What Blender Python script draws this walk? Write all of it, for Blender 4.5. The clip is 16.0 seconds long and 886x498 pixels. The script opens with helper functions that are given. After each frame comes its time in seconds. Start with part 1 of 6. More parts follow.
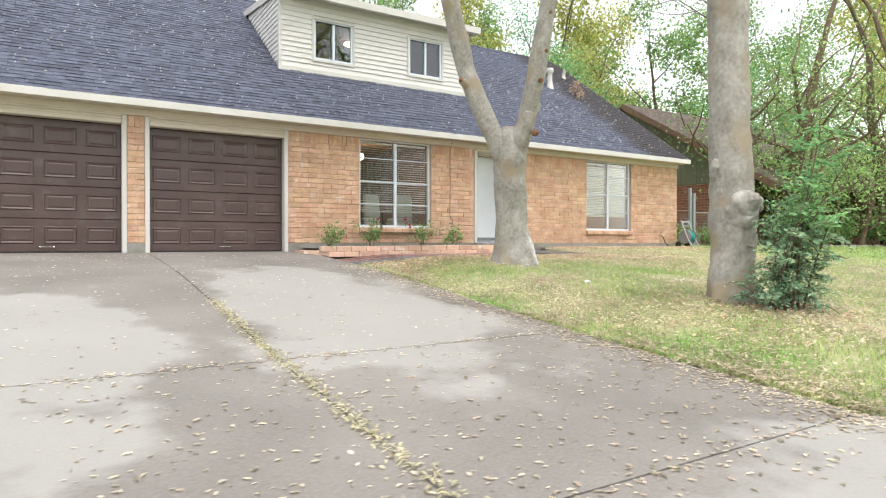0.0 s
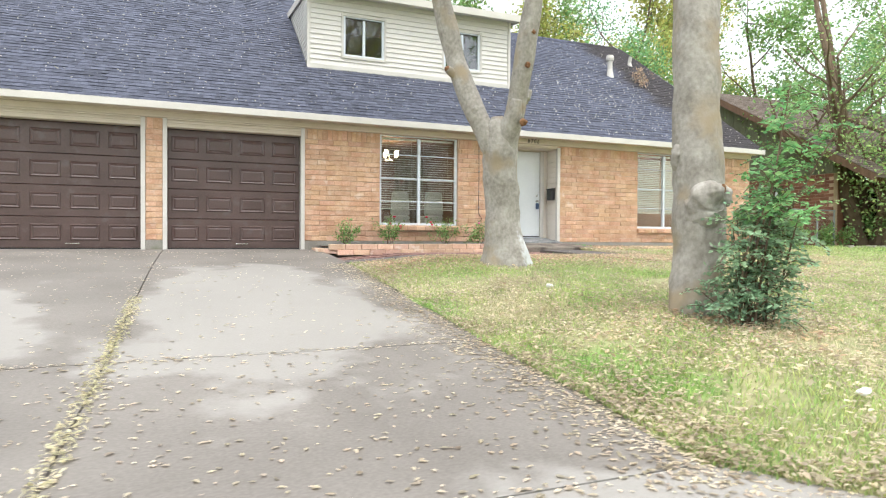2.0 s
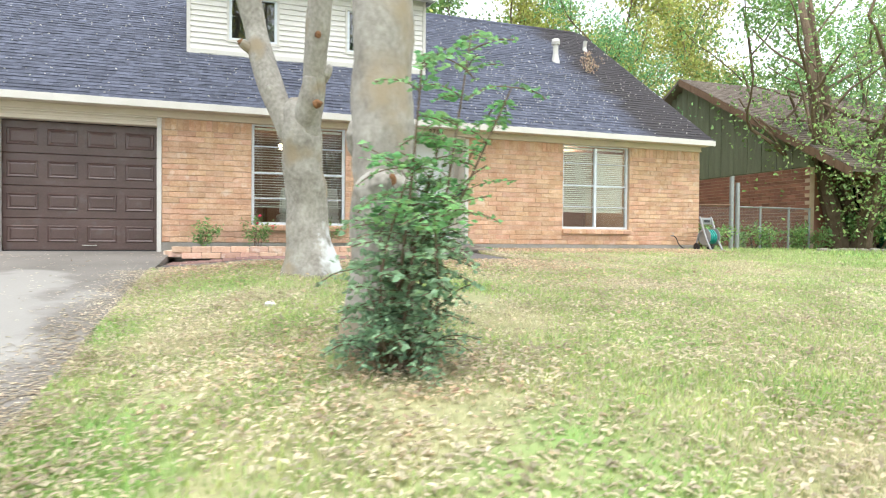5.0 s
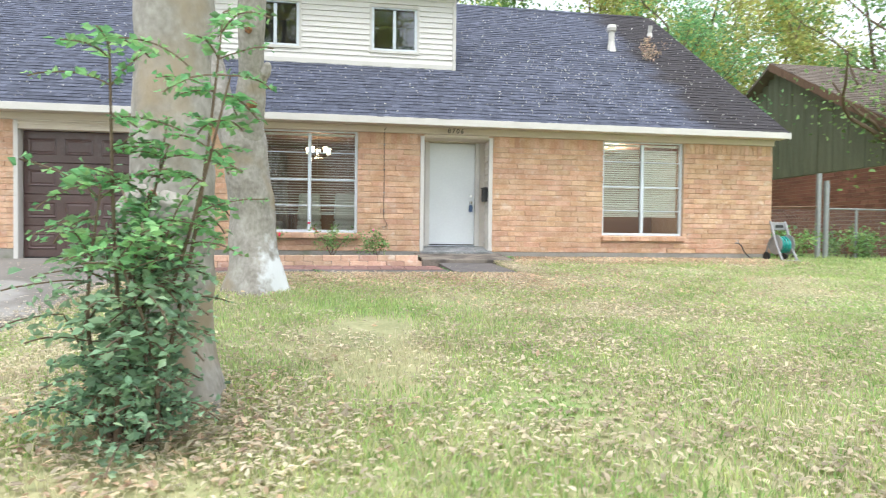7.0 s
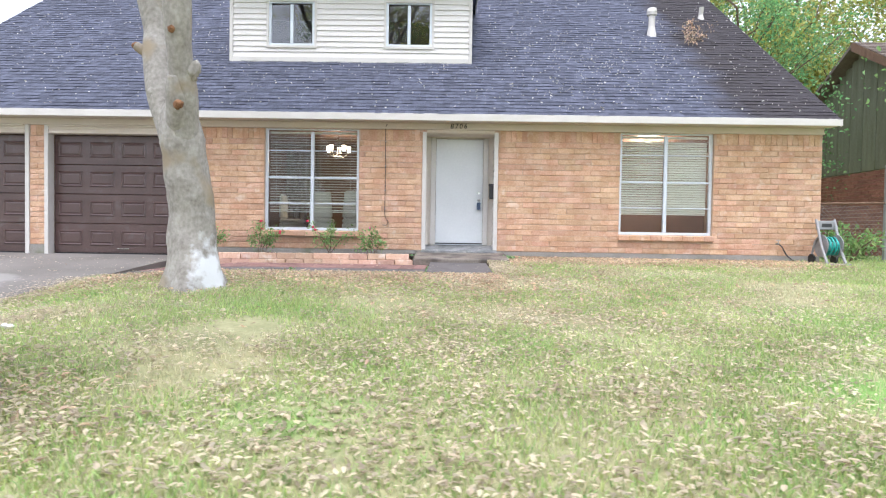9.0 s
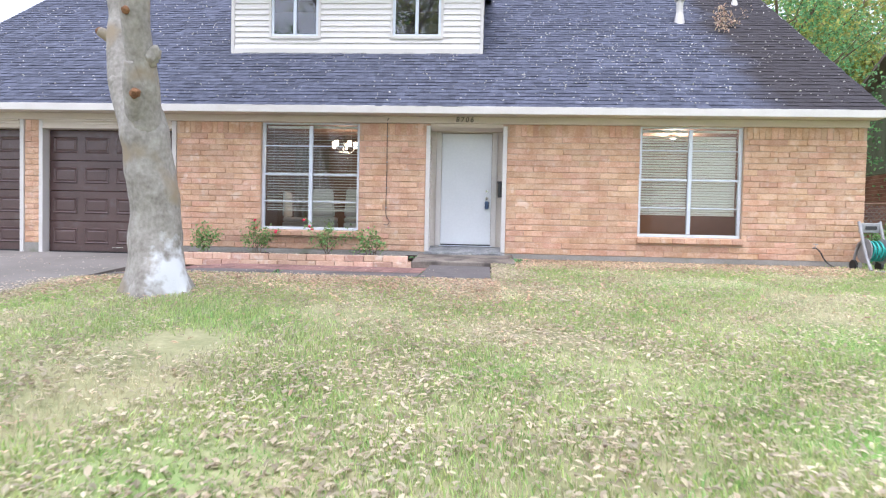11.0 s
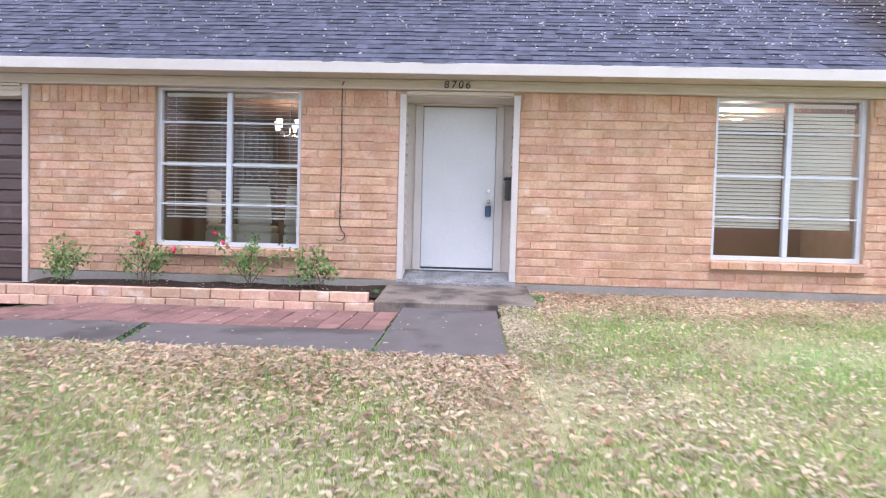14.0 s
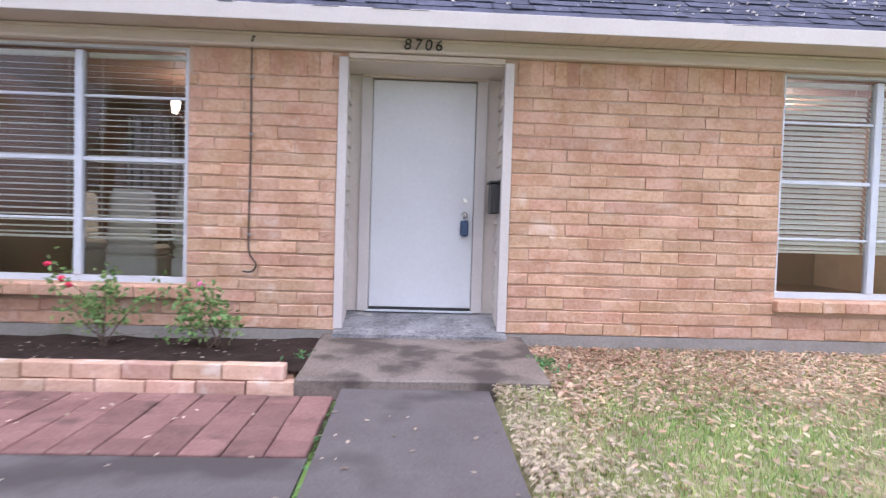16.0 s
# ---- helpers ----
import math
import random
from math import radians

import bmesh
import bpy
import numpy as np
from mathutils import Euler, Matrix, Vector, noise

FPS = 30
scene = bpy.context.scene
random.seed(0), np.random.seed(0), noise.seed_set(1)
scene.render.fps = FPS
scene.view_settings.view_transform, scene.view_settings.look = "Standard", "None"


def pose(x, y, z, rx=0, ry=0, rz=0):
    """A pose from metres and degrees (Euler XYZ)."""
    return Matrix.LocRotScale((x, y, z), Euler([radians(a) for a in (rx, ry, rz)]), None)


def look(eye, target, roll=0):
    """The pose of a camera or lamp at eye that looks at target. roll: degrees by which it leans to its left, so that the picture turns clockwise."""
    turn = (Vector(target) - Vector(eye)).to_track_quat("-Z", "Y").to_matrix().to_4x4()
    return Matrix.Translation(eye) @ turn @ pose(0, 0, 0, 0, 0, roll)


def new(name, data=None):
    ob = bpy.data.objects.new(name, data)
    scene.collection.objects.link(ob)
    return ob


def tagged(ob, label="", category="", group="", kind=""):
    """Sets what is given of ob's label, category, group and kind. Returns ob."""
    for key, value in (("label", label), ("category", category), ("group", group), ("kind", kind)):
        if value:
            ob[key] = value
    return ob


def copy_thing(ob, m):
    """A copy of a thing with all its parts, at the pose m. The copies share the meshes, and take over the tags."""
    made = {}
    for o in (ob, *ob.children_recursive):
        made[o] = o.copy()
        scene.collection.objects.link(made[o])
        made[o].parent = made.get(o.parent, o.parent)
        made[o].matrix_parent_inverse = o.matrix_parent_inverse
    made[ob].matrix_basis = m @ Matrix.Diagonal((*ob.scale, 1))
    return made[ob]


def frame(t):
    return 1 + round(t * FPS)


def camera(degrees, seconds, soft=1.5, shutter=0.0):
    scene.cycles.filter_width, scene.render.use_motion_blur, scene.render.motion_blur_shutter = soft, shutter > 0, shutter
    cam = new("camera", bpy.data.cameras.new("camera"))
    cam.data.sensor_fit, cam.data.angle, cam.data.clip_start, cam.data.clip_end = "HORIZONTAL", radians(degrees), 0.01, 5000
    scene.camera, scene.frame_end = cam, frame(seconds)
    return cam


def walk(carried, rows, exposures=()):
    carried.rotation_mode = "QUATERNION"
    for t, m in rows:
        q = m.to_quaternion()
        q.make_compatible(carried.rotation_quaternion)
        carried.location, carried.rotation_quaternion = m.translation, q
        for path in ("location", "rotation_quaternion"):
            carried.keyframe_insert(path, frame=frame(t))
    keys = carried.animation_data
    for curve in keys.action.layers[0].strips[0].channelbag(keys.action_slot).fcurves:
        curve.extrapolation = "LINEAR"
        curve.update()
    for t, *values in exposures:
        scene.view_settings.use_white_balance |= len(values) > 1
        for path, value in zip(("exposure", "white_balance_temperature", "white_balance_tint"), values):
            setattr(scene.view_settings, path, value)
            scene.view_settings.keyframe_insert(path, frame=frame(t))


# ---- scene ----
cam = camera(71.3, 16.0, soft=1.15, shutter=0.5)
METRES, EYE, TILT, LEAN, TURN = 15.8, 1.215, 0.0, 0.0, -31.7
ROWS = [
    (0.0, 0.0, 0.0, 0.0, 0.0, -0.61, -0.08),
    (0.5, 0.0256, 0.0129, 0.0011, 1.35, -0.68, -0.11),
    (1.0, 0.052, 0.0256, 0.0009, 4.63, -0.79, -0.17),
    (1.5, 0.0815, 0.0328, 0.0001, 7.51, -0.79, -0.29),
    (2.0, 0.1114, 0.0417, 0.0007, 9.95, -0.82, -0.34),
    (2.5, 0.1403, 0.0606, 0.0016, 11.38, -0.86, -0.42),
    (3.0, 0.1703, 0.0784, 0.0, 11.61, -0.87, -0.48),
    (3.5, 0.1968, 0.0972, -0.0001, 12.68, -0.91, -0.49),
    (4.0, 0.2242, 0.1196, 0.0023, 13.16, -1.02, -0.49),
    (4.5, 0.2531, 0.1418, 0.0045, 12.91, -1.04, -0.52),
    (7.0, 0.3651, 0.2536, 0.0187, 23.01, -1.26, -0.65),
    (7.5, 0.3918, 0.2722, 0.0199, 28.25, -1.36, -0.72),
    (8.0, 0.4152, 0.295, 0.0195, 30.46, -1.46, -0.79),
    (8.5, 0.4381, 0.3129, 0.0203, 30.89, -1.45, -0.85),
    (9.0, 0.46, 0.3269, 0.0204, 32.39, -1.54, -0.89),
    (10.25, 0.4797, 0.3575, 0.0228, 34.7, -1.7, -1.1),
    (11.5, 0.4458, 0.4098, 0.0257, 35.76, -1.87, -1.31),
    (12.0, 0.4253, 0.4431, 0.0291, 35.54, -2.0, -1.35),
    (12.5, 0.4035, 0.4764, 0.0309, 35.4, -2.12, -1.38),
    (13.0, 0.3843, 0.508, 0.0315, 34.64, -2.13, -1.43),
    (13.5, 0.3623, 0.5373, 0.0371, 34.19, -2.1, -1.48),
    (14.0, 0.3361, 0.5648, 0.0418, 34.14, -2.27, -1.54),
    (14.5, 0.3119, 0.5934, 0.0435, 32.94, -2.23, -1.6),
    (15.0, 0.2869, 0.6208, 0.0463, 32.78, -2.07, -1.63),
    (15.5, 0.2667, 0.6483, 0.0514, 31.91, -2.15, -1.68),
    (16.0, 0.2491, 0.6809, 0.0542, 29.16, -2.13, -1.76),
]
EXPOSURES = ((0.0, 0.69, 6500, 8), (4.5, 0.9, 6350, 6), (7.5, 0.76, 6100, 8), (9.0, 0.76, 5950, 14), (11.5, 0.74, 5750, 18), (12.5, 0.74, 5760, 22), (14.5, 0.70, 5720, 24), (16.0, 0.52, 5700, 27))
walk(cam, [(t, pose(0, 0, EYE, TILT, LEAN, TURN) @ pose(METRES * x, METRES * y, METRES * z, 90 + pitch, roll, yaw)) for t, x, y, z, yaw, pitch, roll in ROWS], EXPOSURES)

# ---- world, sun, exposure ----
world = bpy.data.worlds.new("overcast_sky")
scene.world = world
world.use_nodes = True
wn, wl = world.node_tree.nodes, world.node_tree.links
wn.clear()
sky = wn.new("ShaderNodeTexSky")
sky.sky_type, sky.sun_disc = "NISHITA", False
sky.sun_elevation, sky.sun_rotation = radians(70), radians(170)
sky.air_density, sky.dust_density, sky.ozone_density = 1.0, 2.0, 1.0
whiten = wn.new("ShaderNodeHueSaturation")
whiten.inputs["Saturation"].default_value = 0.2
whiten.inputs["Value"].default_value = 1.7
wbg, wout = wn.new("ShaderNodeBackground"), wn.new("ShaderNodeOutputWorld")
wbg.inputs["Strength"].default_value = 0.15
wl.new(sky.outputs[0], whiten.inputs["Color"])
wl.new(whiten.outputs[0], wbg.inputs["Color"])
wl.new(wbg.outputs[0], wout.inputs["Surface"])
sun_data = bpy.data.lights.new("sun", "SUN")
sun_data.energy, sun_data.angle, sun_data.color = 1.4, radians(30), (1.0, 0.95, 0.88)
sun = new("sun", sun_data)
sun.matrix_world = look((5, -1, 30), (8, 9, 0))


# ---- materials ----
def rgb(c):
    return (*c, 1.0)


def mat(name, c1, c2, scale=6.0, rough=0.8, bump=0.15, fine=60.0, metal=0.0, vary=0.0, island=0.0, stain=None, spread=(0.35, 0.65), spec=0.5, stretch=(1, 1, 1), hue=0.0, tips=None):
    """Two colours mixed by noise at two scales, a fine bump, a per-piece variation and an optional stain (colour, scale, threshold)."""
    m = bpy.data.materials.new(name)
    m.use_nodes = True
    n, l = m.node_tree.nodes, m.node_tree.links
    b = n["Principled BSDF"]
    geo = n.new("ShaderNodeNewGeometry")
    mp = n.new("ShaderNodeMapping")
    mp.inputs["Scale"].default_value = stretch
    l.new(geo.outputs["Position"], mp.inputs["Vector"])
    big, small = n.new("ShaderNodeTexNoise"), n.new("ShaderNodeTexNoise")
    big.inputs["Scale"].default_value, big.inputs["Detail"].default_value = scale, 5
    small.inputs["Scale"].default_value, small.inputs["Detail"].default_value = fine, 4
    for t in (big, small):
        l.new(mp.outputs[0], t.inputs["Vector"])
    add = n.new("ShaderNodeMath")
    add.operation = "MULTIPLY_ADD"
    add.inputs[1].default_value = 0.45
    l.new(small.outputs[0], add.inputs[0])
    half = n.new("ShaderNodeMath")
    half.operation = "MULTIPLY"
    half.inputs[1].default_value = 0.55
    l.new(big.outputs[0], half.inputs[0])
    l.new(half.outputs[0], add.inputs[2])
    ramp = n.new("ShaderNodeMapRange")
    ramp.inputs["From Min"].default_value, ramp.inputs["From Max"].default_value = spread
    l.new(add.outputs[0], ramp.inputs["Value"])
    mix = n.new("ShaderNodeMixRGB")
    mix.inputs[1].default_value, mix.inputs[2].default_value = rgb(c1), rgb(c2)
    l.new(ramp.outputs[0], mix.inputs[0])
    colour = mix.outputs[0]
    if stain:
        sn = n.new("ShaderNodeTexNoise")
        sn.inputs["Scale"].default_value, sn.inputs["Detail"].default_value = stain[1], 6
        l.new(geo.outputs["Position"], sn.inputs["Vector"])
        sr = n.new("ShaderNodeMapRange")
        sr.inputs["From Min"].default_value, sr.inputs["From Max"].default_value = stain[2], stain[2] + 0.12
        l.new(sn.outputs[0], sr.inputs["Value"])
        smx = n.new("ShaderNodeMixRGB")
        smx.inputs[2].default_value = rgb(stain[0])
        l.new(sr.outputs[0], smx.inputs[0])
        l.new(colour, smx.inputs[1])
        colour = smx.outputs[0]
    if vary or island:
        if island:
            src = geo.outputs["Random Per Island"]
        else:
            src = n.new("ShaderNodeObjectInfo").outputs["Random"]
        amount = island or vary
        vr = n.new("ShaderNodeMapRange")
        vr.inputs["To Min"].default_value, vr.inputs["To Max"].default_value = 1 - amount, 1 + amount
        l.new(src, vr.inputs["Value"])
        hs = n.new("ShaderNodeHueSaturation")
        l.new(vr.outputs[0], hs.inputs["Value"])
        if hue:
            frac = n.new("ShaderNodeMath")
            frac.operation = "MULTIPLY"
            frac.inputs[1].default_value = 17.3
            fr2 = n.new("ShaderNodeMath")
            fr2.operation = "FRACT"
            hr = n.new("ShaderNodeMapRange")
            hr.inputs["To Min"].default_value, hr.inputs["To Max"].default_value = 0.5 - hue, 0.5 + hue
            l.new(src, frac.inputs[0])
            l.new(frac.outputs[0], fr2.inputs[0])
            l.new(fr2.outputs[0], hr.inputs["Value"])
            l.new(hr.outputs[0], hs.inputs["Hue"])
        l.new(colour, hs.inputs["Color"])
        colour = hs.outputs[0]
    l.new(colour, b.inputs["Base Color"])
    b.inputs["Roughness"].default_value, b.inputs["Metallic"].default_value = rough, metal
    b.inputs["Specular IOR Level"].default_value = spec
    if bump:
        bp = n.new("ShaderNodeBump")
        bp.inputs["Strength"].default_value, bp.inputs["Distance"].default_value = bump, 0.02
        l.new(add.outputs[0], bp.inputs["Height"])
        l.new(bp.outputs[0], b.inputs["Normal"])
    return m


def leafy(name, c1, c2, island=0.35, hue=0.03, rough=0.6):
    """Leaves and blades: lit through as well as from the front."""
    m = mat(name, c1, c2, 1.2, rough, 0.0, 9.0, island=island, hue=hue)
    n, l = m.node_tree.nodes, m.node_tree.links
    b, out = n["Principled BSDF"], n["Material Output"]
    tr, mx = n.new("ShaderNodeBsdfTranslucent"), n.new("ShaderNodeMixShader")
    l.new(b.inputs["Base Color"].links[0].from_socket, tr.inputs["Color"])
    mx.inputs[0].default_value = 0.5
    l.new(b.outputs[0], mx.inputs[1])
    l.new(tr.outputs[0], mx.inputs[2])
    l.new(mx.outputs[0], out.inputs["Surface"])
    return m


M = {}
M["brick"] = mat("orange_brick", (0.475, 0.28, 0.172), (0.59, 0.39, 0.275), 5.0, 0.9, 0.6, 38, vary=0.12, hue=0.009, spread=(0.40, 0.60), stain=((0.62, 0.47, 0.37), 5.5, 0.62))
M["brick_rest"] = mat("orange_brick_rest", (0.475, 0.28, 0.172), (0.59, 0.39, 0.275), 5.0, 0.9, 0.6, 38, island=0.12, hue=0.009, spread=(0.40, 0.60), stain=((0.62, 0.47, 0.37), 5.5, 0.62))
M["mortar"] = mat("mortar", (0.44, 0.31, 0.22), (0.55, 0.41, 0.31), 5, 0.95, 0.4, 90)
M["planter_brick"] = mat("pink_planter_brick", (0.50, 0.31, 0.22), (0.66, 0.46, 0.35), 4, 0.9, 0.5, 40, vary=0.18, hue=0.012, stain=((0.72, 0.60, 0.51), 6, 0.56))
M["paver"] = mat("red_paver", (0.18, 0.092, 0.08), (0.28, 0.16, 0.138), 4, 0.85, 0.4, 40, vary=0.2, stain=((0.12, 0.07, 0.06), 3, 0.56))
M["shingle"] = mat("dark_shingle", (0.050, 0.054, 0.078), (0.105, 0.114, 0.158), 9.0, 0.9, 0.4, 140, vary=0.24, spec=0.35)
M["shingle_rest"] = mat("dark_shingle_rest", (0.050, 0.054, 0.078), (0.105, 0.114, 0.158), 9.0, 0.9, 0.4, 140, island=0.24, spec=0.35)
M["white_paint"] = mat("white_trim_paint", (0.53, 0.502, 0.475), (0.61, 0.582, 0.555), 2, 0.55, 0.06, 60, stain=((0.52, 0.47, 0.41), 1.5, 0.66))
M["cream_paint"] = mat("cream_frieze_paint", (0.57, 0.495, 0.415), (0.65, 0.575, 0.49), 2, 0.6, 0.06, 60)
M["siding"] = mat("white_siding", (0.60, 0.572, 0.552), (0.67, 0.642, 0.622), 1.2, 0.5, 0.04, 30)
M["entry_siding"] = mat("entry_siding", (0.66, 0.60, 0.54), (0.74, 0.69, 0.63), 1.2, 0.5, 0.04, 30)
M["door_white"] = mat("door_paint", (0.62, 0.64, 0.66), (0.68, 0.70, 0.72), 2, 0.38, 0.03, 30)
M["garage"] = mat("brown_garage_paint", (0.058, 0.030, 0.027), (0.09, 0.051, 0.046), 2.5, 0.33, 0.06, 40, stain=((0.095, 0.068, 0.064), 5.0, 0.60), spec=0.6)
M["aluminium"] = mat("aluminium", (0.56, 0.60, 0.66), (0.66, 0.70, 0.75), 8, 0.45, 0.03, 60, metal=0.25)
M["slat"] = leafy("white_blind_slat", (0.88, 0.88, 0.83), (0.92, 0.92, 0.88), 0.03, 0.0, 0.5)
M["concrete"] = mat("walk_concrete", (0.10, 0.088, 0.086), (0.165, 0.15, 0.146), 1.6, 0.75, 0.25, 70, stain=((0.075, 0.066, 0.064), 1.6, 0.51))
M["step"] = mat("step_concrete", (0.13, 0.108, 0.09), (0.235, 0.20, 0.168), 2.6, 0.75, 0.3, 60, spread=(0.40, 0.60), stain=((0.075, 0.062, 0.052), 3.0, 0.50))
M["porch"] = mat("grey_painted_porch", (0.12, 0.125, 0.13), (0.27, 0.275, 0.285), 3.5, 0.7, 0.25, 40, spread=(0.42, 0.58), stain=((0.40, 0.385, 0.36), 5, 0.58))
M["foundation"] = mat("foundation_concrete", (0.21, 0.195, 0.175), (0.33, 0.31, 0.28), 3, 0.9, 0.35, 50, stain=((0.16, 0.17, 0.11), 2, 0.56))
M["soil"] = mat("dark_mulch", (0.035, 0.022, 0.017), (0.085, 0.055, 0.042), 12, 0.95, 0.8, 60)
M["ground"] = mat("lawn_ground", (0.19, 0.21, 0.09), (0.40, 0.37, 0.21), 2.5, 0.95, 0.8, 22, stain=((0.17, 0.30, 0.07), 0.5, 0.50))
M["bark"] = mat("pale_smooth_bark", (0.21, 0.19, 0.165), (0.395, 0.37, 0.335), 5.5, 0.9, 0.6, 26, spread=(0.36, 0.64), stain=((0.29, 0.235, 0.165), 1.9, 0.53), stretch=(1.0, 1.0, 0.8))
M["scar"] = mat("brown_scar", (0.10, 0.045, 0.025), (0.30, 0.15, 0.07), 12, 0.9, 0.6, 60)
M["twig_bark"] = mat("brown_bark", (0.11, 0.075, 0.05), (0.20, 0.145, 0.10), 5, 0.95, 0.5, 40)
M["grass"] = leafy("grass_blade", (0.28, 0.44, 0.13), (0.57, 0.64, 0.29), 0.35, 0.03)
M["grass_dry"] = leafy("dry_grass_blade", (0.54, 0.50, 0.31), (0.66, 0.61, 0.43), 0.3, 0.02)
M["litter_gold"] = leafy("golden_fallen_leaf", (0.47, 0.39, 0.28), (0.82, 0.73, 0.60), 0.45, 0.02, 0.7)
M["litter"] = leafy("fallen_leaf", (0.45, 0.375, 0.265), (0.74, 0.66, 0.515), 0.36, 0.02, 0.7)
M["litter_brown"] = leafy("brown_fallen_leaf", (0.46, 0.315, 0.21), (0.80, 0.635, 0.48), 0.4, 0.02, 0.7)
M["leaf_dark"] = leafy("dark_green_leaf", (0.19, 0.32, 0.20), (0.36, 0.51, 0.32), 0.45)
M["leaf_fresh"] = leafy("fresh_green_leaf", (0.14, 0.33, 0.13), (0.30, 0.52, 0.23), 0.4)
M["leaf_yellow"] = leafy("yellow_green_leaf", (0.36, 0.42, 0.10), (0.62, 0.58, 0.22), 0.4, 0.03)
M["leaf_bright"] = leafy("light_green_leaf", (0.26, 0.42, 0.14), (0.46, 0.60, 0.26), 0.4, 0.03)
M["roof_leaf"] = leafy("bleached_fallen_leaf", (0.60, 0.57, 0.52), (0.84, 0.81, 0.76), 0.3, 0.01, 0.7)
M["leaf_mid"] = leafy("mid_green_leaf", (0.17, 0.31, 0.10), (0.34, 0.48, 0.19), 0.4, 0.03)
M["flower"] = mat("red_petal", (0.55, 0.02, 0.06), (0.75, 0.05, 0.12), 20, 0.6, 0, 60)
M["flower_pink"] = mat("pink_petal", (0.70, 0.12, 0.30), (0.80, 0.22, 0.42), 20, 0.6, 0, 60)
M["black"] = mat("black_metal", (0.015, 0.015, 0.017), (0.03, 0.03, 0.032), 10, 0.45, 0.05, 60)
M["chrome"] = mat("satin_nickel", (0.55, 0.54, 0.52), (0.62, 0.61, 0.60), 10, 0.25, 0, 60, metal=1.0)
M["lockbox"] = mat("blue_lockbox", (0.03, 0.06, 0.13), (0.05, 0.09, 0.19), 10, 0.4, 0.03, 60)
# near-black that paints the shade inside the neighbour's rooms
M["dark"] = mat("room_shade_black", (0.012, 0.011, 0.010), (0.02, 0.018, 0.017), 5, 0.9, 0, 30)
M["wall_in"] = mat("interior_wall_paint", (0.25, 0.155, 0.115), (0.31, 0.195, 0.145), 2, 0.7, 0.02, 30)
M["wood_floor"] = mat("brown_wood_floor", (0.12, 0.06, 0.035), (0.20, 0.11, 0.065), 3, 0.4, 0.05, 40)
M["cloth"] = mat("white_slipcover", (0.70, 0.69, 0.65), (0.80, 0.79, 0.75), 5, 0.9, 0.2, 80)
M["curtain"] = mat("beige_curtain", (0.30, 0.25, 0.19), (0.42, 0.36, 0.28), 5, 0.9, 0.2, 80)
M["plastic_grey"] = mat("taupe_plastic", (0.24, 0.24, 0.25), (0.33, 0.32, 0.32), 6, 0.5, 0.05, 40)
M["hose"] = mat("teal_hose", (0.02, 0.30, 0.27), (0.05, 0.42, 0.37), 12, 0.45, 0.05, 40)
M["galvanised"] = mat("galvanised_steel", (0.27, 0.285, 0.29), (0.36, 0.375, 0.38), 10, 0.5, 0.05, 60, metal=0.5)
M["nb_brick"] = mat("brown_neighbour_brick", (0.20, 0.085, 0.06), (0.30, 0.14, 0.10), 2, 0.9, 0.3, 40, island=0.2)
M["nb_board"] = mat("green_board_siding", (0.115, 0.125, 0.08), (0.19, 0.20, 0.14), 2, 0.8, 0.3, 30, island=0.2, stretch=(3, 3, 0.4))
M["nb_roof"] = mat("brown_roof", (0.13, 0.10, 0.085), (0.22, 0.18, 0.155), 3, 0.95, 0.4, 40, island=0.2)
M["fence_wood"] = mat("weathered_fence_wood", (0.12, 0.07, 0.045), (0.20, 0.12, 0.08), 3, 0.9, 0.4, 40, stretch=(3, 3, 0.5))
M["bin"] = mat("green_bin_plastic", (0.02, 0.10, 0.07), (0.04, 0.15, 0.11), 5, 0.5, 0.03, 40)
M["stone"] = mat("edging_stone", (0.30, 0.26, 0.22), (0.45, 0.41, 0.36), 8, 0.9, 0.5, 40, vary=0.2)
M["paper"] = mat("white_paper", (0.75, 0.75, 0.77), (0.82, 0.82, 0.84), 20, 0.8, 0.2, 50)


def emitter(name, colour, strength):
    m = bpy.data.materials.new(name)
    m.use_nodes = True
    b = m.node_tree.nodes["Principled BSDF"]
    b.inputs["Base Color"].default_value = rgb(colour)
    b.inputs["Emission Color"].default_value = rgb(colour)
    b.inputs["Emission Strength"].default_value = strength
    return m


M["bulb"] = emitter("lamp_glass_lit", (1.0, 0.85, 0.62), 4.0)


def glass(name, tint, ior=1.33):
    m = bpy.data.materials.new(name)
    m.use_nodes = True
    n, l = m.node_tree.nodes, m.node_tree.links
    n.remove(n["Principled BSDF"])
    gl, tr, mx, fr = n.new("ShaderNodeBsdfGlossy"), n.new("ShaderNodeBsdfTransparent"), n.new("ShaderNodeMixShader"), n.new("ShaderNodeFresnel")
    fr.inputs["IOR"].default_value = ior
    gl.inputs["Roughness"].default_value = 0.01
    tr.inputs["Color"].default_value = rgb(tint)
    l.new(fr.outputs[0], mx.inputs[0])
    l.new(tr.outputs[0], mx.inputs[1])
    l.new(gl.outputs[0], mx.inputs[2])
    l.new(mx.outputs[0], n["Material Output"].inputs["Surface"])
    return m


M["glass"] = glass("window_glass", (0.96, 0.98, 0.97))
M["glass_dark"] = glass("screened_glass", (0.75, 0.76, 0.77), 1.9)


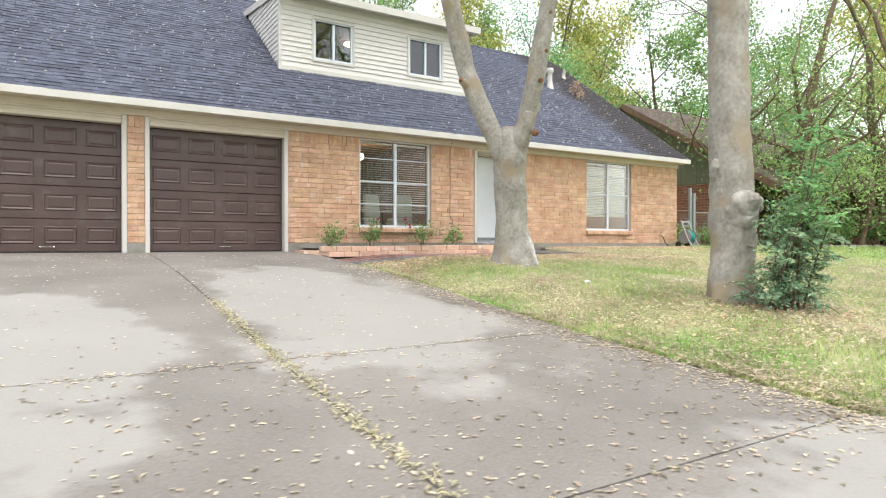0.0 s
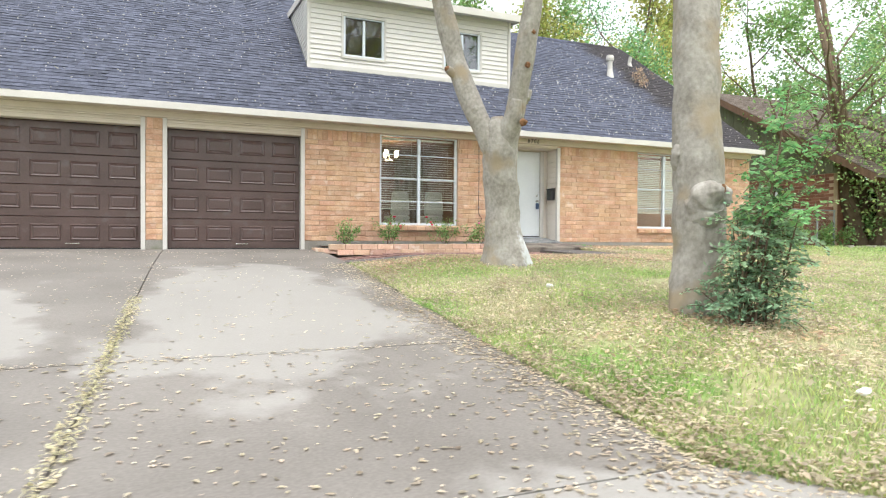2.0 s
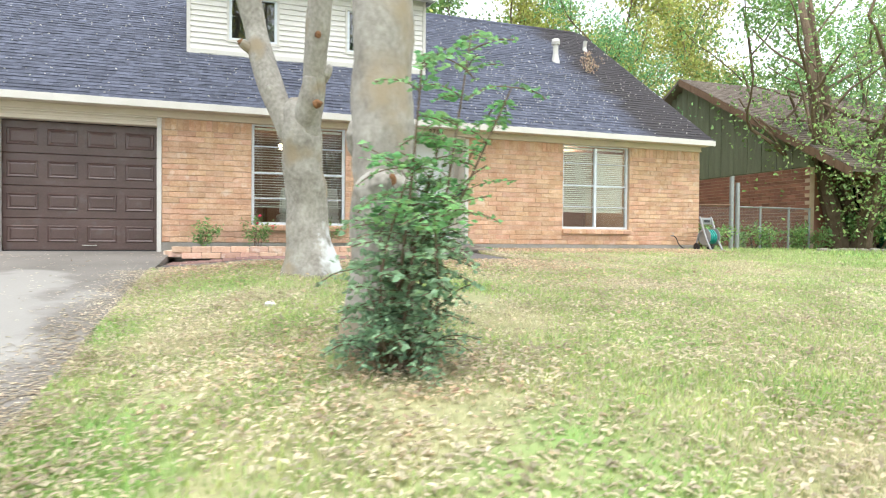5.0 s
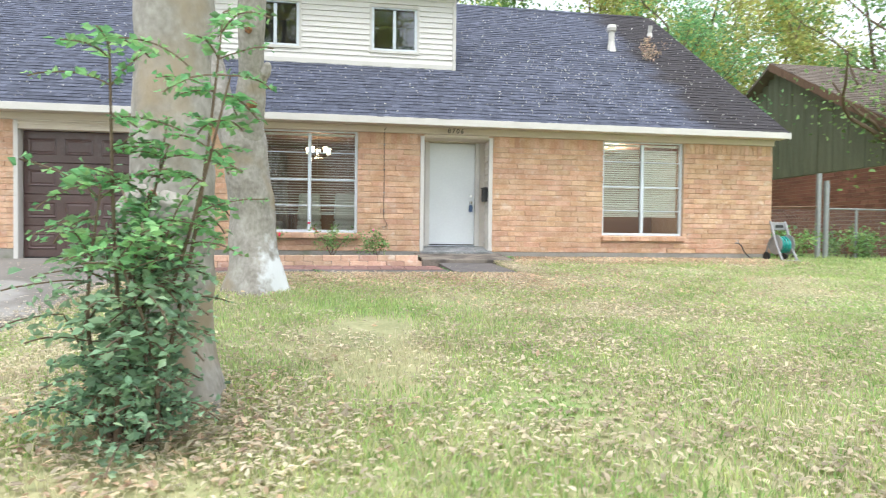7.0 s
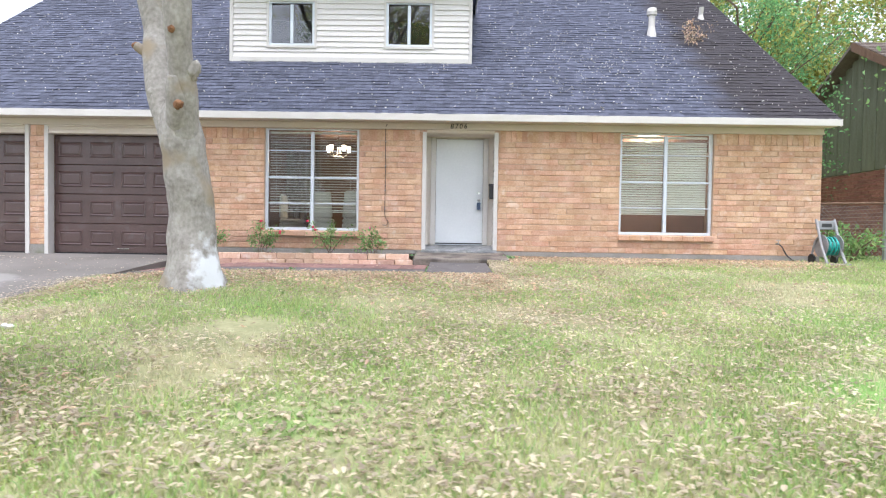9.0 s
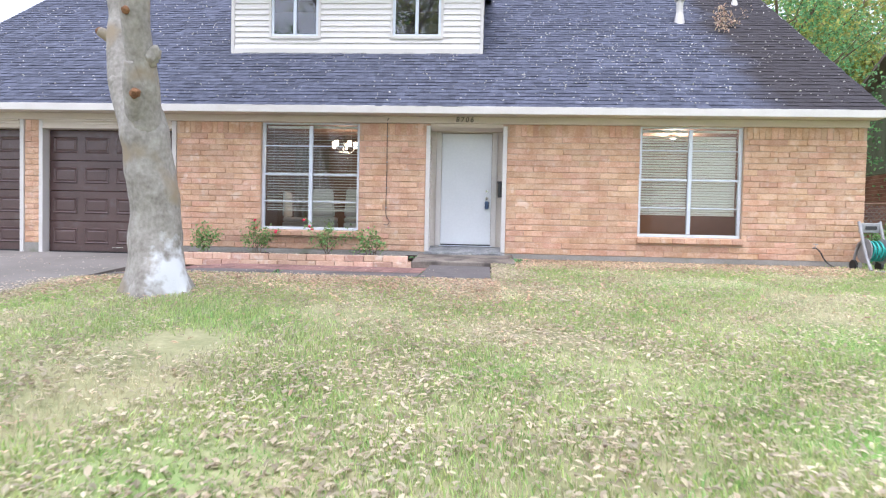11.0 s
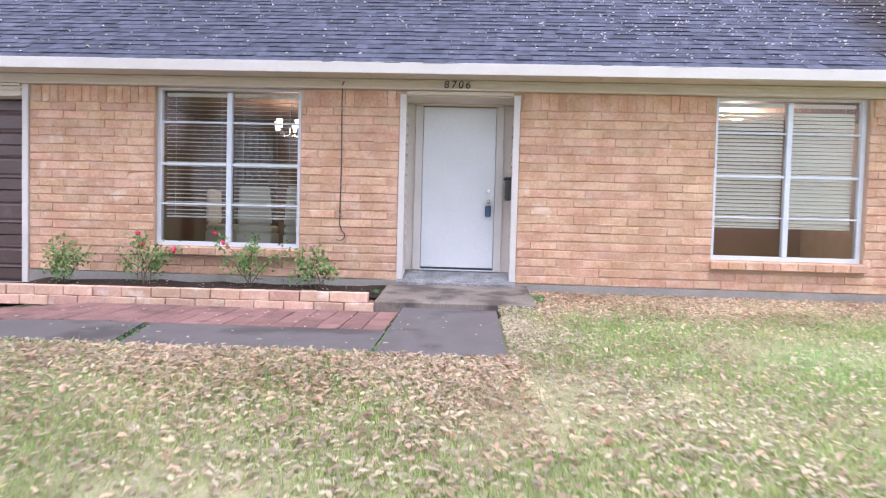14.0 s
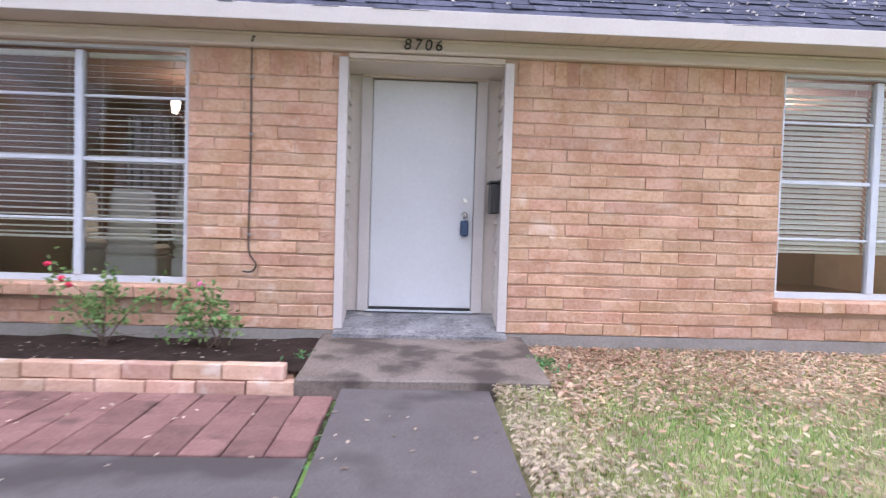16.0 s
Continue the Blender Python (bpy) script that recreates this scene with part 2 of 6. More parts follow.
def moss(m):
    """A dark weathered stain over the east end of the roof, under the trees."""
    n, l = m.node_tree.nodes, m.node_tree.links
    b = n["Principled BSDF"]
    base = b.inputs["Base Color"].links[0].from_socket
    geo, sep, wp = n.new("ShaderNodeNewGeometry"), n.new("ShaderNodeSeparateXYZ"), n.new("ShaderNodeTexNoise")
    l.new(geo.outputs["Position"], sep.inputs[0])
    l.new(geo.outputs["Position"], wp.inputs["Vector"])
    wp.inputs["Scale"].default_value, wp.inputs["Detail"].default_value = 1.1, 6
    ad, rg, mx = n.new("ShaderNodeMath"), n.new("ShaderNodeMapRange"), n.new("ShaderNodeMixRGB")
    ad.operation = "MULTIPLY_ADD"
    ad.inputs[1].default_value = 1.5
    l.new(wp.outputs[0], ad.inputs[0])
    l.new(sep.outputs[0], ad.inputs[2])
    rg.inputs["From Min"].default_value, rg.inputs["From Max"].default_value = 14.35, 15.1
    rg.inputs["To Max"].default_value = 0.85
    l.new(ad.outputs[0], rg.inputs["Value"])
    mx.inputs[2].default_value = rgb((0.036, 0.029, 0.028))
    l.new(rg.outputs[0], mx.inputs[0])
    l.new(base, mx.inputs[1])
    l.new(mx.outputs[0], b.inputs["Base Color"])


moss(M["shingle"])
moss(M["shingle_rest"])


def drive_material():
    """Concrete, damp and dark all over, with pale dry patches of their own outline."""
    m = mat("driveway_concrete", (0.14, 0.125, 0.112), (0.225, 0.205, 0.187), 0.9, 0.72, 0.22, 60)
    n, l = m.node_tree.nodes, m.node_tree.links
    b = n["Principled BSDF"]
    base = b.inputs["Base Color"].links[0].from_socket
    geo = n.new("ShaderNodeNewGeometry")
    warp = n.new("ShaderNodeTexNoise")
    warp.inputs["Scale"].default_value, warp.inputs["Detail"].default_value = 1.3, 9
    l.new(geo.outputs["Position"], warp.inputs["Vector"])
    masks = []
    for cx, cy, rx, ry in ((2.45, 6.1, 1.2, 2.75), (-0.3, 5.0, 0.95, 2.2), (3.9, 0.8, 1.7, 1.0), (1.95, 4.3, 0.75, 0.6)):
        mp = n.new("ShaderNodeMapping")
        mp.inputs["Location"].default_value = (-cx / rx, -cy / ry, 0)
        mp.inputs["Scale"].default_value = (1 / rx, 1 / ry, 0)
        l.new(geo.outputs["Position"], mp.inputs["Vector"])
        ln = n.new("ShaderNodeVectorMath")
        ln.operation = "LENGTH"
        l.new(mp.outputs[0], ln.inputs[0])
        ad = n.new("ShaderNodeMath")
        ad.operation = "MULTIPLY_ADD"
        ad.inputs[1].default_value = 1.9
        l.new(warp.outputs[0], ad.inputs[0])
        l.new(ln.outputs["Value"], ad.inputs[2])
        rg = n.new("ShaderNodeMapRange")
        rg.inputs["From Min"].default_value, rg.inputs["From Max"].default_value = 2.06, 1.84
        l.new(ad.outputs[0], rg.inputs["Value"])
        masks.append(rg.outputs[0])
    total = masks[0]
    for k in masks[1:]:
        mx = n.new("ShaderNodeMath")
        mx.operation = "MAXIMUM"
        l.new(total, mx.inputs[0])
        l.new(k, mx.inputs[1])
        total = mx.outputs[0]
    dry = n.new("ShaderNodeMixRGB")
    dry.inputs[2].default_value = rgb((0.36, 0.345, 0.325))
    soft = n.new("ShaderNodeMath")
    soft.operation = "MULTIPLY"
    soft.inputs[1].default_value = 0.55
    l.new(total, soft.inputs[0])
    l.new(soft.outputs[0], dry.inputs[0])
    l.new(base, dry.inputs[1])
    l.new(dry.outputs[0], b.inputs["Base Color"])
    return m


M["drive"] = drive_material()


# ---- mesh helpers ----
def thing(name, at, label, category, group="", kind=""):
    ob = new(name)
    ob.location = at
    ob.empty_display_size = 0.1
    return tagged(ob, label, category, group, kind)


def origin(ob):
    p = Vector((0, 0, 0))
    while ob:
        p += ob.location
        ob = ob.parent
    return p


def mesh_of(bm, name, material):
    me = bpy.data.meshes.new(name)
    bm.to_mesh(me)
    bm.free()
    me.materials.append(material)
    return me


def part(name, bm, material, parent=None, label="", smooth=False):
    """A bmesh in world coordinates as one mesh object under its thing."""
    me = mesh_of(bm, name, material)
    if parent:
        me.transform(Matrix.Translation(-origin(parent)))
    if smooth:
        me.polygons.foreach_set("use_smooth", [True] * len(me.polygons))
    ob = new(name, me)
    ob.parent = parent
    return tagged(ob, label)


def structure(name, bm, material, label, category, parent=None):
    return tagged(part(name, bm, material, parent), label, category, "", "structure")


def box(bm, x0, x1, y0, y1, z0, z1, bevel=0.0):
    made = bmesh.ops.create_cube(bm, size=1.0, matrix=Matrix.LocRotScale(((x0 + x1) / 2, (y0 + y1) / 2, (z0 + z1) / 2), None, (x1 - x0, y1 - y0, z1 - z0)))
    if bevel:
        edges = list({e for v in made["verts"] for e in v.link_edges})
        bmesh.ops.bevel(bm, geom=edges, offset=bevel, segments=1, affect="EDGES")
    return bm


def boxed(*a, bevel=0.0):
    return box(bmesh.new(), *a, bevel=bevel)


def rod(bm, a, b, r0, r1=None, sides=10):
    a, b = Vector(a), Vector(b)
    r1 = r0 if r1 is None else r1
    turn = (b - a).to_track_quat("Z", "Y").to_matrix().to_4x4()
    bmesh.ops.create_cone(bm, cap_ends=True, segments=sides, radius1=r0, radius2=r1, depth=(b - a).length, matrix=Matrix.Translation((a + b) / 2) @ turn)
    return bm


def tube(bm, points, radii, sides=10, wobble=0.0, seed=0.0, cap=True):
    """Rings swept along a path; wobble pushes the skin in and out."""
    pts = [Vector(p) for p in points]
    rings = []
    side = None
    for i, p in enumerate(pts):
        d = (pts[min(i + 1, len(pts) - 1)] - pts[max(i - 1, 0)]).normalized()
        if side is None:
            side = d.orthogonal().normalized()
        side = (side - d * side.dot(d)).normalized()
        up = d.cross(side)
        ring = []
        for k in range(sides):
            a = 2 * math.pi * k / sides
            out = side * math.cos(a) + up * math.sin(a)
            q = p + out * radii[i]
            if wobble:
                q += out * radii[i] * wobble * noise.noise(q * 2.3 + Vector((seed, seed, 0)))
            ring.append(bm.verts.new(q))
        rings.append(ring)
    for r, s in zip(rings, rings[1:]):
        for k in range(sides):
            bm.faces.new((r[k], r[(k + 1) % sides], s[(k + 1) % sides], s[k]))
    if cap:
        bm.faces.new(rings[-1])
        bm.faces.new(rings[0][::-1])
    return bm


def smooth_path(points, radii, steps=5):
    """A Catmull-Rom path through the points, with its radii."""
    pts = [Vector(p) for p in points]
    out, rr = [], []
    for i in range(len(pts) - 1):
        p0, p1, p2, p3 = pts[max(i - 1, 0)], pts[i], pts[i + 1], pts[min(i + 2, len(pts) - 1)]
        for s in range(steps):
            t = s / steps
            out.append(0.5 * ((2 * p1) + (p2 - p0) * t + (2 * p0 - 5 * p1 + 4 * p2 - p3) * t * t + (3 * p1 - p0 - 3 * p2 + p3) * t ** 3))
            rr.append(radii[i] * (1 - t) + radii[i + 1] * t)
    return out + [pts[-1]], rr + [radii[-1]]


def sheet_mesh(name, verts, faces, material, smooth=False):
    """A mesh from computed arrays of quads."""
    me = bpy.data.meshes.new(name)
    verts, faces = np.asarray(verts, dtype=np.float32), np.asarray(faces, dtype=np.int32)
    k = faces.shape[1]
    me.vertices.add(len(verts))
    me.vertices.foreach_set("co", verts.ravel())
    me.loops.add(faces.size)
    me.loops.foreach_set("vertex_index", faces.ravel())
    me.polygons.add(len(faces))
    me.polygons.foreach_set("loop_start", np.arange(0, faces.size, k, dtype=np.int32))
    me.update(calc_edges=True)
    me.validate()
    me.polygons.foreach_set("use_smooth", [smooth] * len(me.polygons))
    me.materials.append(material)
    return me


def leaf_mesh(name, centres, sizes, material, rng, flat=0.0, aspect=0.5, droop=0.0, curl=1.0):
    """Many small folded leaves: two quads each, turned at random; flat: how far they lie down."""
    c = np.asarray(centres, dtype=float)
    n = len(c)
    s = np.broadcast_to(np.asarray(sizes, dtype=float), (n,))[:, None]
    a = rng.normal(size=(n, 3))
    a[:, 2] = a[:, 2] * (1 - flat) - droop
    a /= np.linalg.norm(a, axis=1)[:, None] + 1e-9
    up = rng.normal(size=(n, 3)) * (1 - flat) + np.array([0, 0, 1.0]) * (0.3 + 3 * flat)
    b = np.cross(up, a)
    b /= np.linalg.norm(b, axis=1)[:, None] + 1e-9
    nrm = np.cross(a, b)
    w = aspect * s
    bend = rng.uniform(0.02, 0.3, (n, 1)) * s * curl
    p0, p3 = c - a * s * 0.5, c + a * s * 0.5 - nrm * bend * 0.6
    j = rng.uniform(0.25, 0.6, (n, 4, 1))
    m1, m2 = c - a * s * 0.24 + b * w * j[:, 0] + nrm * bend, c - a * s * 0.24 - b * w * j[:, 1] + nrm * bend
    q1, q2 = c + a * s * 0.16 + b * w * j[:, 2] + nrm * bend * 0.8, c + a * s * 0.16 - b * w * j[:, 3] + nrm * bend * 0.8
    v = np.stack([p0, m1, q1, p3, q2, m2], axis=1).reshape(-1, 3)
    f = np.arange(6 * n).reshape(n, 6)
    return sheet_mesh(name, v, np.concatenate([f[:, [0, 1, 2, 3]], f[:, [0, 3, 4, 5]]]), material)


def stuff(name, me, parent, label, category=""):
    ob = new(name, me)
    if parent:
        me.transform(Matrix.Translation(-origin(parent)))
        ob.parent = parent
    return tagged(ob, label, category, "", "stuff")


# ---- ground ----
EDGE = 4.05
WALL = 12.12
LEFT, RIGHT = -2.0, 15.75
P_Y = (-400, -40, -4, 0, 2, 4.3, 6, 8.4, 10.8, 12.2, 60, 400)
P_Z = (-0.15, -0.12, -0.1, 0.06, 0.22, 0.40, 0.58, 0.81, 0.97, 1.03, 1.10, 1.2)


def drive_edge(y):
    return EDGE + np.maximum(0, 1.75 - y) * 0.9


def rise(x, y):
    """The height of the ground; the lawn swells a little beside the driveway."""
    s = np.clip((np.asarray(x, float) - 4.1) / 1.5, 0, 1)
    s = s * s * (3 - 2 * s)
    return np.interp(y, P_Y, P_Z) + s * np.interp(y, (-6, 0, 2, 3, 5, 8, 9, 12.2), (0.0, 0.12, 0.16, 0.22, 0.20, 0.13, 0.10, 0.04))


def path_rise(x, y):
    """The nearly level front walk between the driveway and the step."""
    y = np.asarray(y, float)
    return rise(x, np.minimum(y, 9.0)) + 0.008 * np.maximum(y - 9.0, 0)


def walk_level(x, y):
    """The slab that climbs to the entry step."""
    y = np.asarray(y, float)
    return rise(x, np.minimum(y, 9.0)) + 0.032 * np.maximum(y - 9.0, 0)


def build_ground():
    xs = np.concatenate([[-400, -150, -60, -25, -12], np.arange(-6, -3, 0.5), np.arange(-3, 17.01, 0.1), np.arange(17.5, 24.01, 0.5), [28, 35, 50, 80, 150, 400]])
    ys = np.concatenate([[-400, -150, -60, -25, -12], np.arange(-6, -1, 0.5), np.arange(-1, 13.01, 0.1), np.arange(13.5, 16.01, 0.5), [20, 26, 35, 50, 80, 150, 400]])
    X, Y = np.meshgrid(xs, ys)
    Z = rise(X, Y) + 0.02 * np.sin(X * 1.7) * np.sin(Y * 2.1) * ((X > 4.6) & (Y > -6) & (Y < 9))
    low = (X < drive_edge(Y) - 0.05) & (Y < WALL + 0.3) & (X > -2.6) & (Y > -5)
    walkway = (X > 3.9) & (X < 8.7) & (Y > 9.2) & (Y < WALL + 0.2)
    walkway |= (X > 8.5) & (X < 9.55) & (Y > 9.1) & (Y < WALL + 0.2)
    Z = np.where(walkway, path_rise(X, Y) - 0.05, Z - 0.06 * low)
    nx, ny = len(xs), len(ys)
    v = np.stack([X.ravel(), Y.ravel(), Z.ravel()], axis=1)
    i = np.arange(nx * ny).reshape(ny, nx)
    f = np.stack([i[:-1, :-1], i[:-1, 1:], i[1:, 1:], i[1:, :-1]], axis=2).reshape(-1, 4)
    ob = new("ground", sheet_mesh("ground", v, f, M["ground"], True))
    tagged(ob, "sloping front lawn soil with thin grass and dry leaves", "ground", "", "structure")


def paving(bm, x0, x1, y0, y1, off, thick=0.1, step=0.45, right=None, level=rise):
    """A slab whose top follows the ground; right: a function of y for a bent right edge."""
    nx, ny = max(2, int((x1 - x0) / 0.6)), max(2, int(abs(y1 - y0) / step))
    top, low = [], []
    for j in range(ny + 1):
        y = y0 + (y1 - y0) * j / ny
        xe = right(y) if right else x1
        row = [bm.verts.new((x, y, float(level(x, y)) + off)) for x in np.linspace(x0, xe, nx + 1)]
        top.append(row)
        low.append([bm.verts.new((p.co.x, p.co.y, p.co.z - thick)) for p in row])
    for j in range(ny):
        for k in range(nx):
            bm.faces.new((top[j][k], top[j][k + 1], top[j + 1][k + 1], top[j + 1][k]))
        bm.faces.new((low[j][0], top[j][0], top[j + 1][0], low[j + 1][0]))
        bm.faces.new((top[j][nx], low[j][nx], low[j + 1][nx], top[j + 1][nx]))
    for k in range(nx):
        bm.faces.new((low[0][k], low[0][k + 1], top[0][k + 1], top[0][k]))
        bm.faces.new((top[ny][k], top[ny][k + 1], low[ny][k + 1], low[ny][k]))
    bmesh.ops.recalc_face_normals(bm, faces=bm.faces)
    return bm


def build_drive():
    drive = thing("driveway", (1, 6, float(rise(1, 6))), "damp grey concrete driveway with pale dry patches", "driveway", kind="structure")
    J, T = 1.28, 4.25
    for x0, x1, y0, y1 in ((-2.5, J - 0.006, T + 0.006, WALL + 0.12), (J + 0.006, EDGE, T + 0.006, WALL + 0.12), (-2.5, J - 0.006, 1.82, T - 0.006), (J + 0.006, EDGE, 1.82, T - 0.006)):
        part("slab", paving(bmesh.new(), x0, x1, y0, y1, 0.0), M["drive"], drive)
    part("slab", paving(bmesh.new(), -2.5, EDGE, -5, 1.806, 0.0, right=lambda y: float(drive_edge(y))), M["drive"], drive)


build_ground()
build_drive()


# ---- the house ----
FLOOR, BASE, TOP = 1.29, 1.20, 3.44
EAVE_Y, EAVE_Z, SLOPE, RIDGE_Y = 11.76, 3.665, 0.725, 17.85
RIDGE_Z = EAVE_Z + SLOPE * (RIDGE_Y - EAVE_Y)
OPENINGS = {"garage_a": (-1.56, 0.93, 0.9, 3.31), "garage_b": (1.31, 3.80, 0.9, 3.31), "window_1": (5.40, 7.17, 1.54, 3.44), "entry": (8.36, 9.76, 1.0, 3.40), "window_2": (12.03, 13.76, 1.55, 3.44)}


def holed_wall(bm, x0, x1, z0, z1, y0, y1, holes):
    """A wall along x with rectangular holes right through it."""
    xs = sorted({x0, x1, *[min(max(h[k], x0), x1) for h in holes for k in (0, 1)]})
    for a, b in zip(xs, xs[1:]):
        mid = (a + b) / 2
        spans = sorted((max(h[2], z0), min(h[3], z1)) for h in holes if h[0] < mid < h[1])
        low = z0
        for s, e in spans + [(z1, z1)]:
            if s > low + 1e-4:
                box(bm, a, b, y0, y1, low, s)
            low = max(low, e)
    return bm


def build_shell():
    holes = list(OPENINGS.values())
    wall = structure("wall_front", holed_wall(bmesh.new(), LEFT, RIGHT, BASE, TOP + 0.3, WALL + 0.012, WALL + 0.24, holes), M["mortar"], "orange brick front wall of a house with pale joints", "wall")
    foot = [h for k, h in OPENINGS.items() if k.startswith("garage")]
    structure("foundation", holed_wall(bmesh.new(), LEFT, RIGHT, 0.6, BASE - 0.003, WALL - 0.004, WALL + 0.24, foot), M["foundation"], "weathered concrete foundation edge under the brick", "foundation")
    for name, x0, x1 in (("wall_west", LEFT, LEFT + 0.2), ("wall_east", RIGHT - 0.2, RIGHT)):
        bm = bmesh.new()
        prof = [(WALL + 0.245, 0.6), (23.5, 0.6), (23.5, TOP + 0.3), (RIDGE_Y, RIDGE_Z - 0.1), (WALL + 0.245, TOP + 0.3)]
        a, b = [bm.verts.new((x0, y, z)) for y, z in prof], [bm.verts.new((x1, y, z)) for y, z in prof]
        bm.faces.new(a), bm.faces.new(b[::-1])
        for k in range(5):
            bm.faces.new((a[k], b[k], b[(k + 1) % 5], a[(k + 1) % 5]))
        bmesh.ops.recalc_face_normals(bm, faces=bm.faces)
        structure(name, bm, M["mortar"], "plain brick gable wall of the house", "wall")
    structure("wall_back", boxed(LEFT + 0.21, RIGHT - 0.21, 23.3, 23.5, 0.6, TOP + 0.3), M["mortar"], "plain back wall of the house", "wall")
    return wall


def roof_z(y):
    return EAVE_Z + SLOPE * (y - EAVE_Y)


def build_roof():
    x0, x1 = LEFT - 0.1, RIGHT + 0.1
    bm = bmesh.new()
    t = 0.06
    prof = [(EAVE_Y + 0.02, EAVE_Z - t), (EAVE_Y + 0.02, EAVE_Z - 0.01), (RIDGE_Y, RIDGE_Z - 0.01), (24.0, EAVE_Z - 0.01), (24.0, EAVE_Z - t), (RIDGE_Y, RIDGE_Z - t - 0.06)]
    a, b = [bm.verts.new((x0, y, z)) for y, z in prof], [bm.verts.new((x1, y, z)) for y, z in prof]
    bm.faces.new(a), bm.faces.new(b[::-1])
    for k in range(6):
        bm.faces.new((a[k], b[k], b[(k + 1) % 6], a[(k + 1) % 6]))
    bmesh.ops.recalc_face_normals(bm, faces=bm.faces)
    roof = structure("roof", bm, M["shingle_rest"], "steep dark grey shingle roof dotted with fallen leaves", "roof")
    cap = bmesh.new()
    for k in range(int((x1 - x0) / 0.25)):
        cx = x0 + 0.125 + k * 0.25
        for s in (-1, 1):
            vs = [cap.verts.new(p) for p in ((cx - 0.15, RIDGE_Y, RIDGE_Z + 0.03), (cx + 0.13, RIDGE_Y, RIDGE_Z + 0.018), (cx + 0.13, RIDGE_Y + s * 0.15, RIDGE_Z - 0.085), (cx - 0.15, RIDGE_Y + s * 0.15, RIDGE_Z - 0.073))]
            cap.faces.new(vs if s < 0 else vs[::-1])
    part("ridge_cap", cap, M["shingle_rest"], roof)
    # eaves
    structure("fascia", boxed(x0 - 0.02, x1 + 0.02, EAVE_Y - 0.03, EAVE_Y, EAVE_Z - 0.12, EAVE_Z + 0.005, bevel=0.004), M["white_paint"], "white painted fascia board along the eave", "fascia")
    soffit = structure("soffit", boxed(x0, x1, EAVE_Y + 0.003, WALL - 0.045, EAVE_Z - 0.105, EAVE_Z - 0.09), M["cream_paint"], "cream soffit panels under the eave", "soffit")
    for k in range(int((x1 - x0) / 0.1)):
        cx = x0 + 0.05 + k * 0.1
        if 7.0 < cx < 11.5:
            part("soffit_rib", boxed(cx, cx + 0.012, EAVE_Y + 0.01, WALL - 0.05, EAVE_Z - 0.109, EAVE_Z - 0.1055), M["cream_paint"], soffit)
    fr = structure("frieze", boxed(x0 + 0.1, x1 - 0.1, WALL - 0.04, WALL + 0.01, TOP, EAVE_Z - 0.107, bevel=0.003), M["cream_paint"], "cream frieze board under the eave", "trim")
    part("moulding", boxed(x0 + 0.1, x1 - 0.1, WALL - 0.06, WALL - 0.0425, TOP + 0.002, TOP + 0.03, bevel=0.004), M["cream_paint"], fr)
    part("moulding", boxed(x0 + 0.1, x1 - 0.1, WALL - 0.06, WALL - 0.0425, EAVE_Z - 0.133, EAVE_Z - 0.110, bevel=0.004), M["cream_paint"], fr)
    for x in (x0 - 0.02, x1 + 0.002):
        bm = bmesh.new()
        p = [(EAVE_Y + 0.003, EAVE_Z - 0.13), (RIDGE_Y, RIDGE_Z - 0.2), (RIDGE_Y, RIDGE_Z - 0.012), (EAVE_Y + 0.003, EAVE_Z - 0.012)]
        a, b = [bm.verts.new((x, y, z)) for y, z in p], [bm.verts.new((x + 0.018, y, z)) for y, z in p]
        bm.faces.new(a), bm.faces.new(b[::-1])
        for k in range(4):
            bm.faces.new((a[k], b[k], b[(k + 1) % 4], a[(k + 1) % 4]))
        bmesh.ops.recalc_face_normals(bm, faces=bm.faces)
        structure("rake_board", bm, M["white_paint"], "white rake board on the gable edge", "trim")
    return roof


def sliding_pair(name, x0, x1, z0, z1, bars, glass_mat, y=WALL, sill=True, label=""):
    """An aluminium window of two side-by-side sashes with cross bars."""
    win = tagged(new(name), label, "window", "", "structure")
    win.location = ((x0 + x1) / 2, y, z0)
    d0, d1 = y + 0.07, y + 0.13
    w = 0.05
    fb = bmesh.new()
    box(fb, x0, x0 + w, d0, d1, z0, z1), box(fb, x1 - w, x1, d0, d1, z0, z1)
    box(fb, x0 + w, x1 - w, d0, d1, z1 - 0.025, z1), box(fb, x0 + w, x1 - w, d0, d1, z0, z0 + w)
    part("window_frame", fb, M["aluminium"], win)
    mid = (x0 + x1) / 2
    part("mullion", boxed(mid - 0.032, mid + 0.032, d0 - 0.012, d1 - 0.002, z0 + w, z1 - w, bevel=0.006), M["aluminium"], win)
    for a, b in ((x0 + w, mid - 0.032), (mid + 0.032, x1 - w)):
        for q, thick in bars:
            z = z0 + (z1 - z0) * q
            part("glazing_bar", boxed(a, b, d0 + 0.006, d1 - 0.02, z - thick / 2, z + thick / 2, bevel=0.004), M["aluminium"], win)
        ob = part("pane", boxed(a, b, d0 + 0.028, d0 + 0.032, z0 + w, z1 - w), glass_mat, win, "clear glass")
        ob.visible_shadow = False
    return win


